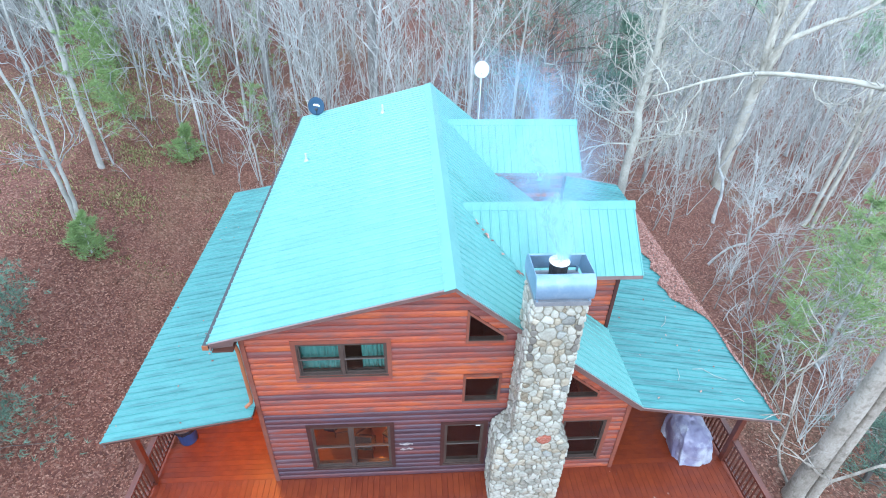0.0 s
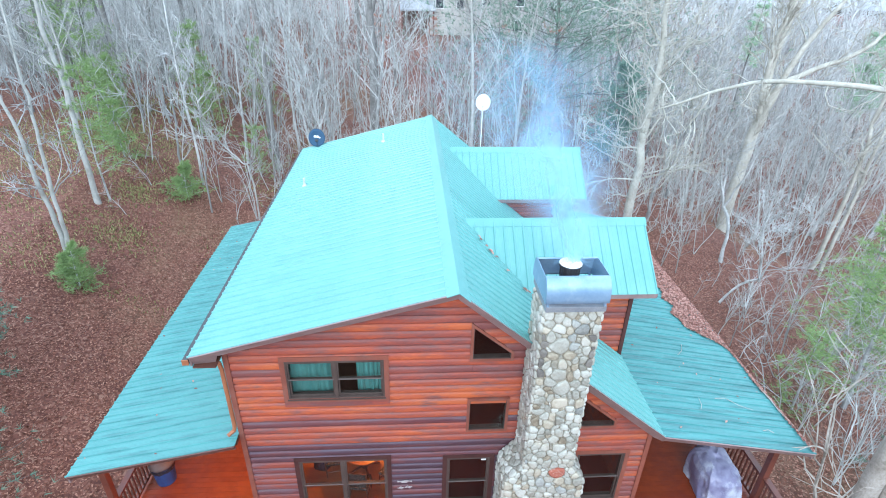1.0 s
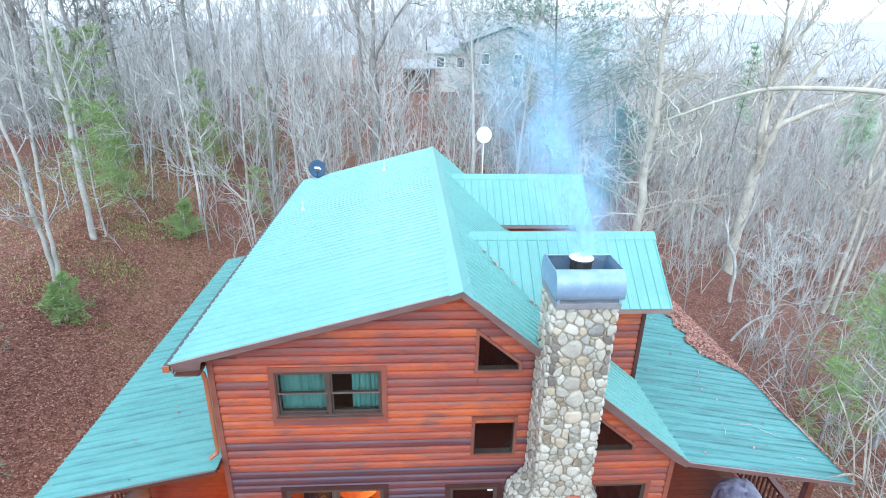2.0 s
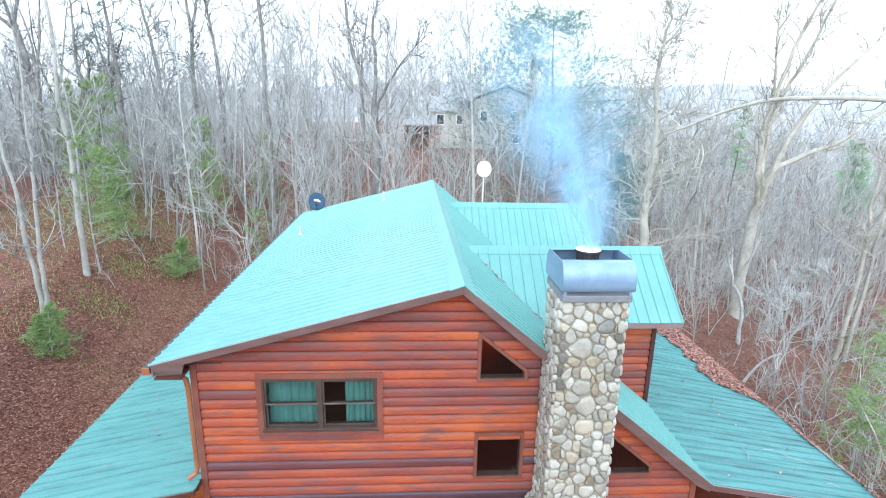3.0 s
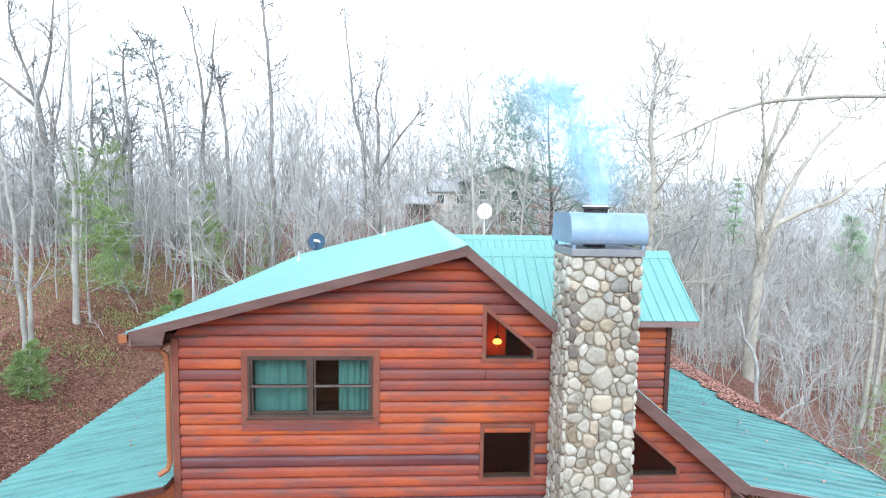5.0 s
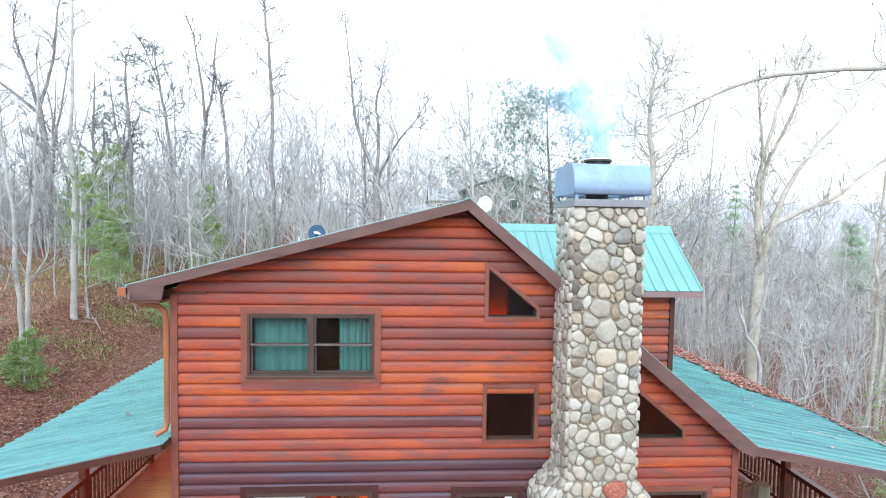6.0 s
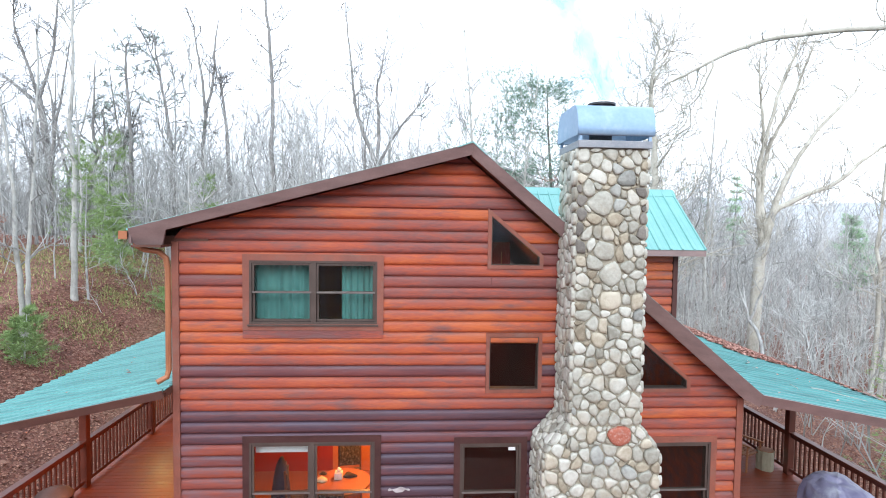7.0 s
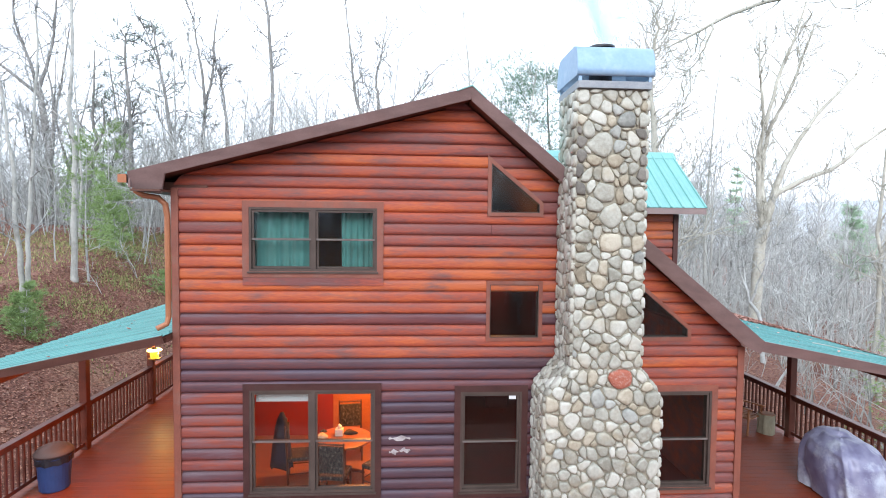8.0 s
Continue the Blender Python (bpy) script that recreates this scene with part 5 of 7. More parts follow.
ZL = PORCH_IN_LZ + (PORCH_OUT_LZ - PORCH_IN_LZ) * (-6.6 - LEFT) / (PORCH_OUT_L - LEFT) - 0.33
ZR = KINK_Z + (PORCH_OUT_RZ - KINK_Z) * (8.36 - KINK_X) / (PORCH_OUT_R - KINK_X) - 0.33
railing(-6.6, [4.5, 8.4, 11.27, 14.0, 16.9, 19.6], ZL, "dark-stained wooden porch railing with square balusters and roof posts")
railing(8.36, [4.5, 8.4, 11.35, 14.2, 17.0, 19.8], ZR, "dark-stained wooden porch railing along the downhill side")

# lantern on the railing post
lan = thing("porch_lantern", "lit yellow lantern fixed to a porch post", "lantern", (-6.46, 13.88, 1.345))
bm = bmesh.new()
tube(bm, [(0, 0, 0.02), (0, 0, 0.03), (0, 0, 0.07), (0, 0, 0.09)], [0.12, 0.165, 0.165, 0.11], 18)
ob = part("glass_shade", bm, glowing("lantern_glow", (1.0, 0.72, 0.16), 2.4), lan)
ob.visible_shadow = False
bm = bmesh.new()
tube(bm, [(0, 0, -0.15), (0, 0, -0.07), (0, 0, 0.018)], [0.085, 0.1, 0.1], 18)
ob = part("glass_body", bm, glowing("amber_glass", (0.75, 0.42, 0.03), 0.55), lan, "amber glass cylinder")
ob.visible_shadow = False
bm = bmesh.new()
tube(bm, [(0, 0, -0.18), (0, 0, -0.17), (0, 0, -0.152)], [0.09, 0.14, 0.14], 14)
part("base", bm, BRASS, lan)
bm = bmesh.new()
tube(bm, [(0, 0, 0.091), (0, 0, 0.105), (0, 0, 0.115)], [0.08, 0.05, 0.015], 12)
part("finial", bm, BRASS, lan)
bm = bmesh.new()
tube(bm, [(0, 0, -0.17), (-0.05, 0.04, -0.21), (-0.09, 0.06, -0.17)], [0.02, 0.016, 0.02], 8)
part("bracket", bm, BRASS, lan)
lamp_light((-6.3, 13.98, 1.36), 16, 0.07, (1.0, 0.62, 0.2))

# unseen lamp under the porch roof, by the house wall, added for the deck's orange glow
pl = thing("porch_ceiling_lamp", "unseen warm lamp added under the porch roof boards", "lamp", (-4.3, 9.6, 2.68))
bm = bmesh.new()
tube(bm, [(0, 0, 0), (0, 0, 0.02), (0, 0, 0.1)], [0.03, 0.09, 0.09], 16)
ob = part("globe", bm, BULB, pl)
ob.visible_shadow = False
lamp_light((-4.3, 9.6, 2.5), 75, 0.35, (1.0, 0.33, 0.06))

# ---- things on the deck ----
BLUE = mat("blue_plastic", [(0.02, 0.05, 0.17), (0.035, 0.075, 0.22)], 0.45, scale=6)
BAG = mat("black_bin_liner", [(0.012, 0.014, 0.02), (0.03, 0.034, 0.045)], 0.18, scale=14, bump=0.6)
LID = mat("brown_grey_lid", [(0.09, 0.06, 0.055), (0.14, 0.095, 0.085)], 0.6, scale=4)
can = thing("trash_can", "blue plastic trash can with black liner and domed brown lid", "trash can", (-6.17, 9.66, 0))
bm = bmesh.new()
tube(bm, [(0, 0, 0), (0, 0, 0.02), (0, 0, 0.56), (0, 0, 0.58)], [0.21, 0.225, 0.26, 0.275], 28)
part("bin", bm, BLUE, can)
bm = bmesh.new()
rings = [[bm.verts.new(((0.275 + 0.012 * math.sin(7 * a) + 0.01 * math.sin(13 * a + z * 9)) * math.cos(a * math.tau / 30), (0.275 + 0.012 * math.sin(5 * a)) * math.sin(a * math.tau / 30), z + 0.012 * math.sin(a * 2.1)))
          for a in range(30)] for z in (0.48, 0.55, 0.62)]
for a, b in zip(rings, rings[1:]):
    for k in range(30):
        bm.faces.new((a[k], a[(k + 1) % 30], b[(k + 1) % 30], b[k]))
part("bin_liner", bm, BAG, can)
bm = bmesh.new()
tube(bm, [(0, 0, 0.62), (0, 0, 0.65), (0, 0, 0.72), (0, 0, 0.77), (0, 0, 0.79)], [0.29, 0.295, 0.24, 0.13, 0.03], 28)
part("lid", bm, LID, can, smooth=True)

# pale blotches put the sky's silver highlights into the purple cover's colour
COVER = mat("highlight_mottled_cover", [(0.11, 0.10, 0.19), (0.25, 0.25, 0.37), (0.43, 0.46, 0.57)], 0.38, scale=1.1, fine=5, bump=0.2, spec=0.6,
            stain=(0.6, 0.65, 0.72), stain_amount=0.85, stain_scale=1.4, stain_from=0.46)
grill = thing("grill_under_cover", "barbecue grill hidden under a crumpled silver-purple cover", "grill", (7.54, 8.86, 0))
bm = bmesh.new()
nu, nv = 110, 40
SHAPE = ((0.0, 0.03, 1.0), (0.28, 0.4, 0.97), (0.5, 0.7, 0.9), (0.68, 0.88, 0.76), (0.82, 1.02, 0.5), (0.92, 1.06, 0.24), (1.0, 1.05, 0.02))
rings = []
for j in range(nv + 1):
    v = j / nv
    for (va, za, ka), (vb, zb, kb) in zip(SHAPE, SHAPE[1:]):
        if v <= vb + 1e-6:
            f = (v - va) / (vb - va)
            z, k = za + (zb - za) * f, ka + (kb - ka) * f
            break
    ring = []
    for i in range(nu):
        a = i * math.tau / nu
        c, s_ = math.cos(a), math.sin(a)
        sx = abs(c) ** 0.5 * (1 if c >= 0 else -1)
        sy = abs(s_) ** 0.5 * (1 if s_ >= 0 else -1)
        fold = 0.05 * (abs(noise.noise((c * 3.1 + 2, s_ * 3.1, v * 1.3))) - 0.2) * (1.2 - v) + 0.05 * abs(math.sin(4.5 * a + 1.2 * v + 0.6)) ** 0.7 * (1 - 0.75 * v)
        fold += 0.045 * (abs(noise.noise((sx * k * 4.2, sy * k * 4.2 + 3, v * 3.2))) - 0.15)
        dent = 0.07 * (abs(noise.noise((sx * k * 2.3 + 7, sy * k * 2.3, 0.7))) - 0.2) * smooth_step(0.3, 0.8, v)
        ring.append(bm.verts.new(((0.55 * k - fold) * sx - 0.08 * v, (0.68 * k - fold) * sy + 0.1 * v, max(0.02, z - dent + (0.05 * sy * v)))))
    rings.append(ring)
for a, b in zip(rings, rings[1:]):
    for k in range(nu):
        bm.faces.new((a[k], a[(k + 1) % nu], b[(k + 1) % nu], b[k]))
bm.faces.new(rings[-1])
part("cover", bm, COVER, grill, smooth=True)
for sx in (-0.3, 0.3):
    for sy in (-0.45, 0.45):
        bm = bmesh.new()
        tube(bm, [(sx, sy, 0), (sx, sy, 0.3)], [0.022, 0.022], 8)
        part("leg", bm, BAG, grill)

OAK = mat("worn_chair_wood", [(0.25, 0.10, 0.045), (0.38, 0.17, 0.08)], 0.5, scale=4)
pc = thing("porch_chair", "low worn wooden porch chair beside the railing", "chair", (7.58, 11.75, 0))
pc.rotation_euler = (0, 0, 0.5)
for i in range(5):
    bm = bmesh.new()
    block(bm, -0.26, 0.26, -0.24 + i * 0.1, -0.16 + i * 0.1, 0.36, 0.385, 0.005)
    part("seat_slat", bm, OAK, pc)
for sx in (-1, 1):
    for yy, top in ((-0.22, 0.58), (0.24, 0.95)):
        bm = bmesh.new()
        tube(bm, [(sx * 0.27, yy, 0), (sx * 0.27, yy * 1.05, top)], [0.025, 0.022], 8)
        part("leg", bm, OAK, pc)
    bm = bmesh.new()
    block(bm, sx * 0.27 - 0.035, sx * 0.27 + 0.035, -0.3, 0.26, 0.58, 0.61, 0.006)
    part("armrest", bm, OAK, pc)
for i in range(3):
    bm = bmesh.new()
    block(bm, -0.26, 0.26, 0.235, 0.255, 0.5 + i * 0.15, 0.59 + i * 0.15, 0.004)
    part("back_slat", bm, OAK, pc)
st = thing("log_stump", "upright sawn log round standing on the deck", "stump", (8.0, 11.6, 0))
bm = bmesh.new()
rings = [[bm.verts.new(((0.175 + 0.012 * math.sin(3 * a) + 0.007 * math.sin(7 * a)) * math.cos(a), (0.175 + 0.012 * math.sin(3 * a) + 0.007 * math.sin(7 * a)) * math.sin(a), z)) for a in [k * math.tau / 20 for k in range(20)]] for z in (0, 0.22, 0.44)]
for a, b in zip(rings, rings[1:]):
    for k in range(20):
        bm.faces.new((a[k], a[(k + 1) % 20], b[(k + 1) % 20], b[k]))
part("bark", bm, mat("mossy_bark", [(0.27, 0.26, 0.19), (0.46, 0.44, 0.33)], 0.9, scale=4, stretch=(1, 1, 0.4), fine=24, bump=0.8), st)
bm = bmesh.new()
tube(bm, [(0, 0, 0.425), (0, 0, 0.444)], [0.165, 0.16], 20)
part("sawn_top", bm, OAK, st)

for i, (x, z, w) in enumerate(((-0.37, 1.34, 0.34), (-0.36, 1.13, 0.15), (-0.2, 1.15, 0.17))):
    bm = bmesh.new()
    pts = [(x + w * (0.5 - 0.5 * math.cos(k * math.tau / 14)) + 0.01 * math.sin(k * 2.7), z + 0.028 * math.sin(k * math.tau / 14) * (1 + 0.7 * math.sin(k * 1.9 + i)) + 0.008 * math.sin(k * 2.3 + i)) for k in range(14)]
    prism(bm, pts, "y", FRONT - 0.054, FRONT - 0.04)
    part("bare_patch", bm, mat("bare_wood", [(0.24, 0.2, 0.2), (0.52, 0.48, 0.48)], 0.8, scale=14, fine=60), wall_front, "small flaked pale patch on the siding")


# ---- woodland ----
def limb(V, F, pts, radii, sides):
    base = len(V)
    u = None
    n = len(pts)
    for i, p in enumerate(pts):
        d = (pts[min(i + 1, n - 1)] - pts[max(i - 1, 0)])
        d = d.normalized() if d.length > 1e-6 else Vector((0, 0, 1))
        u = d.orthogonal().normalized() if u is None else (u - d * u.dot(d)).normalized()
        w = d.cross(u)
        for k in range(sides):
            a = k * math.tau / sides
            V.append(p + (u * math.cos(a) + w * math.sin(a)) * radii[i])
    for i in range(n - 1):
        for k in range(sides):
            a, b = base + i * sides + k, base + i * sides + (k + 1) % sides
            F.append((a, b, b + sides, a + sides))


def wander(start, way, length, steps, crook, lift, rng):
    pts, p, d = [start.copy()], start.copy(), way.normalized()
    for _ in range(steps):
        d = (d + Vector((rng.gauss(0, crook), rng.gauss(0, crook), rng.gauss(0, crook) + lift))).normalized()
        p = p + d * (length / steps)
        pts.append(p.copy())
    return pts


def point_on(pts, u):
    f = u * (len(pts) - 1)
    i = min(int(f), len(pts) - 2)
    return pts[i].lerp(pts[i + 1], f - i), (pts[i + 1] - pts[i]).normalized()


def sideways(d, angle, rng):
    o = d.orthogonal().normalized()
    o.rotate(Matrix.Rotation(rng.uniform(0, math.tau), 3, d))
    return d * math.cos(angle) + o * math.sin(angle)


def bare_tree(seed, height, r0, forks=1, limbs=12, subs=5, twigs=4, first=0.3, crook=0.05, lean=(0, 0), spread=0.8, sides=8, fan=0.38):
    """Trunk and leafless crown, each as vertices and faces, with the foot at the origin."""
    rng = random.Random(seed)
    tv, tf, cv, cf = [], [], [], []
    stems = []
    way = Vector((lean[0], lean[1], 1))
    if forks == 1:
        stems.append((wander(Vector((0, 0, -0.3)), way, height, 11, crook, 0.03, rng), r0, first))
    else:
        at = rng.uniform(0.28, 0.42)
        trunk = wander(Vector((0, 0, -0.3)), way, height * at, 6, crook, 0.02, rng)
        limb(tv, tf, trunk, [r0 * (1.25 - 0.45 * min(1, i / 2)) if i < 2 else r0 * (0.85 - 0.02 * i) for i in range(7)], sides)
        turn = rng.uniform(0, math.tau)
        for k in range(forks):
            a = turn + k * math.tau / forks
            d = Vector((math.cos(a) * fan, math.sin(a) * fan, 1)) + way * 0.2
            stems.append((wander(trunk[-1] - Vector((0, 0, 0.1)), d, height * (1 - at) * rng.uniform(0.8, 1.05), 9, crook * 1.3, 0.06, rng), r0 * 0.66, 0.12))
    for pts, r, low in stems:
        n = len(pts)
        rad = [r * (1 - 0.93 * (i / (n - 1)) ** 0.9) for i in range(n)]
        if forks == 1:
            rad[0] *= 1.35
        limb(tv, tf, pts, rad, sides)
        total = (pts[-1] - pts[0]).length
        for _ in range(limbs // len(stems)):
            u = low + (1 - low) * rng.random() ** 0.8 * 0.97
            p, d = point_on(pts, u)
            size = total * (0.16 + 0.26 * (1 - u)) * rng.uniform(0.7, 1.25)
            rr = max(0.016, r * (1 - 0.9 * u) * 0.45)
            b = wander(p, sideways(d, spread * rng.uniform(0.75, 1.25), rng), size, 5, 0.13, 0.09, rng)
            limb(cv, cf, b, [rr * (1 - 0.85 * i / 5) for i in range(6)], 4)
            for _ in range(subs):
                q, e = point_on(b, rng.uniform(0.2, 1.0))
                s2 = size * rng.uniform(0.25, 0.55)
                c = wander(q, sideways(e, rng.uniform(0.4, 0.9), rng), s2, 3, 0.2, 0.09, rng)
                r2 = max(0.011, rr * 0.45)
                limb(cv, cf, c, [r2 * (1 - 0.75 * i / 3) for i in range(4)], 3)
                for _ in range(twigs):
                    w, g = point_on(c, rng.uniform(0.25, 1.0))
                    t3 = wander(w, sideways(g, rng.uniform(0.4, 0.9), rng), s2 * rng.uniform(0.35, 0.75), 1, 0.2, 0.05, rng)
                    limb(cv, cf, t3, [max(0.0075, r2 * 0.55), 0.004], 3)
    return tv, tf, cv, cf


def plant(name, label, category, shape, at, bark, crown_name="crown", crown_mat=None, group="", turn=0.0, scale=1.0):
    tv, tf, cv, cf = shape
    t = thing(name, label, category, at, group=group)
    for nm, v, f, m in (("trunk", tv, tf, bark), (crown_name, cv, cf, crown_mat or bark)):
        me = raw_mesh(nm, v, f, m)
        for p in me.polygons:
            p.use_smooth = nm == "trunk"
        ob = new(nm, me)
        ob.parent = t
    t.rotation_euler, t.scale = (0, 0, turn), (scale, scale, scale)
    return t


def on_ground(x, y, sink=0.05):
    return (x, y, ground_z(x, y) - sink)


def pine(seed, height, r0, first=0.25, reach=0.28, whorls=14, per=5, tufts=5, needles=7, size=0.16, droop=0.0):
    """Pine: whorls of limbs that carry tufts of thin needle blades."""
    rng = random.Random(seed)
    tv, tf, cv, cf = [], [], [], []
    pts = wander(Vector((0, 0, -0.3)), Vector((rng.gauss(0, 0.03), rng.gauss(0, 0.03), 1)), height, 9, 0.025, 0.03, rng)
    limb(tv, tf, pts, [r0 * (1 - 0.93 * i / 9) for i in range(10)], 7)
    for w in range(whorls):
        u = first + (0.98 - first) * (w + rng.uniform(-0.3, 0.3)) / whorls
        u = min(0.98, max(0.05, u))
        p, d = point_on(pts, u)
        for k in range(per):
            a = rng.uniform(0, math.tau)
            ln = height * reach * (1.1 - u) ** 0.8 * rng.uniform(0.5, 1.2)
            b = wander(p, Vector((math.cos(a), math.sin(a), rng.uniform(0.1, 0.55) - droop)), ln, 4, 0.14, 0.04, rng)
            limb(tv, tf, b, [max(0.006, r0 * 0.2 * (1 - u)) * (1 - 0.7 * i / 4) + 0.003 for i in range(5)], 3)
            for _ in range(tufts):
                q, e = point_on(b, rng.uniform(0.3, 1.0))
                q = q + Vector((rng.gauss(0, 0.13), rng.gauss(0, 0.13), rng.gauss(0, 0.08))) * ln
                for _ in range(needles):
                    v = (e * 0.5 + Vector((rng.gauss(0, 0.6), rng.gauss(0, 0.6), rng.gauss(0.25, 0.5)))).normalized() * size * rng.uniform(0.7, 1.4)
                    s = v.orthogonal().normalized() * size * 0.055
                    n = len(cv)
                    cv.extend((q - s, q + s, q + v))
                    cf.append((n, n + 1, n + 2))
    return tv, tf, cv, cf


# single trees that stand out, each grown on stems laid to fit the camera's view
def smooth_run(pts, rng, shake, per=4):
    """A rounded, slightly uneven line through a few points."""
    pts = [Vector(p) for p in pts]
    ends = [pts[0] * 2 - pts[1]] + pts + [pts[-1] * 2 - pts[-2]]
    out = []
    for a, b, c, d in zip(ends, ends[1:], ends[2:], ends[3:]):
        for k in range(per):
            t = k / per
            p = 0.5 * (2 * b + (c - a) * t + (2 * a - 5 * b + 4 * c - d) * t * t + (3 * b - a - 3 * c + d) * t ** 3)
            out.append(p + Vector((rng.gauss(0, shake), rng.gauss(0, shake), 0)) if k else p)
    out.append(pts[-1])
    return out


def grown_tree(seed, stems, limbs=16, subs=4, twigs=3, spread=0.8, crook=0.15, reach=1.0, lift=0.08, first=0.3, shake=0.03, tufts=0, size=0.26):
    """stems: (points, radius at the foot, radius at the tip), the first one from the ground. Returns the foot and trunk, crown and needle meshes."""
    rng = random.Random(seed)
    x, y, _ = stems[0][0][0]
    foot = Vector((x, y, ground_z(x, y) - 0.05))
    tv, tf, cv, cf, nv, nf = [], [], [], [], [], []
    total = max(p[2] for s in stems for p in s[0]) - foot.z
    least = 0.008 + 0.0009 * y
    for i, (pts, ra, rb) in enumerate(stems):
        pts = [Vector(p) - foot for p in pts]
        if i == 0:
            pts[0].z = -0.3
        run = smooth_run(pts, rng, shake)
        m = len(run) - 1
        rad = [rb + (ra - rb) * (1 - k / m) ** 0.85 for k in range(m + 1)]
        if i == 0:
            rad[0] *= 1.3
        limb(tv, tf, run, rad, 9)
        share = max(3, round(limbs * (run[-1] - run[0]).length / max(1.0, sum((Vector(s[0][-1]) - Vector(s[0][0])).length for s in stems))))
        for _ in range(share):
            u = first + (1 - first) * rng.random() if i == 0 else 0.12 + 0.88 * rng.random()
            p, d = point_on(run, u)
            r = rad[min(m, int(u * m))]
            long = total * reach * (0.09 + 0.13 * (1 - u)) * rng.uniform(0.6, 1.35)
            rr = max(least, min(r * 0.45, long * 0.0125))
            b = wander(p, sideways(d, spread * rng.uniform(0.75, 1.25), rng), long, 8, crook, lift * 0.75, rng)
            limb(cv, cf, b, [rr * (1 - 0.8 * k / 8) for k in range(9)], 4)
            for _ in range(subs):
                q, e = point_on(b, rng.uniform(0.2, 1.0))
                s2 = long * rng.uniform(0.25, 0.6)
                c = wander(q, sideways(e, rng.uniform(0.4, 1.0), rng), s2, 4, crook * 1.4, lift, rng)
                r2 = max(least * 0.7, rr * 0.45)
                limb(cv, cf, c, [r2 * (1 - 0.65 * k / 4) for k in range(5)], 3)
                for _ in range(twigs):
                    w, g = point_on(c, rng.uniform(0.25, 1.0))
                    limb(cv, cf, wander(w, sideways(g, rng.uniform(0.4, 0.9), rng), s2 * rng.uniform(0.35, 0.75), 2, crook, 0.05, rng), [r2 * 0.6, r2 * 0.48, r2 * 0.25], 3)
                for _ in range(tufts):
                    w, g = point_on(c, rng.uniform(0.3, 1.0))
                    for _ in range(4):
                        v = (g * 0.4 + Vector((rng.gauss(0, 0.6), rng.gauss(0, 0.6), rng.gauss(0.2, 0.5)))).normalized() * size * rng.uniform(0.7, 1.4)
                        o = v.orthogonal().normalized() * size * 0.04
                        k = len(nv)
                        nv.extend((w - o, w + o, w + v))
                        nf.append((k, k + 1, k + 2))
    return foot, (tv, tf), (cv, cf), (nv, nf)


def plant_grown(label, bark, twig, **kw):
    foot, trunk, crown, needles = grown_tree(**kw)
    t = thing("pine_tree" if needles[0] else "bare_tree", label, "tree", foot, group="evergreens" if needles[0] else "leafless trees")
    for nm, (v, f), m in (("trunk", trunk, bark), ("crown", crown, twig), ("needles", needles, NEEDLE_PALE)):
        if v:
            me = raw_mesh(nm, v, f, m)
            for p in me.polygons:
                p.use_smooth = nm == "trunk"
            ob = new(nm, me)
            ob.parent = t
    return t


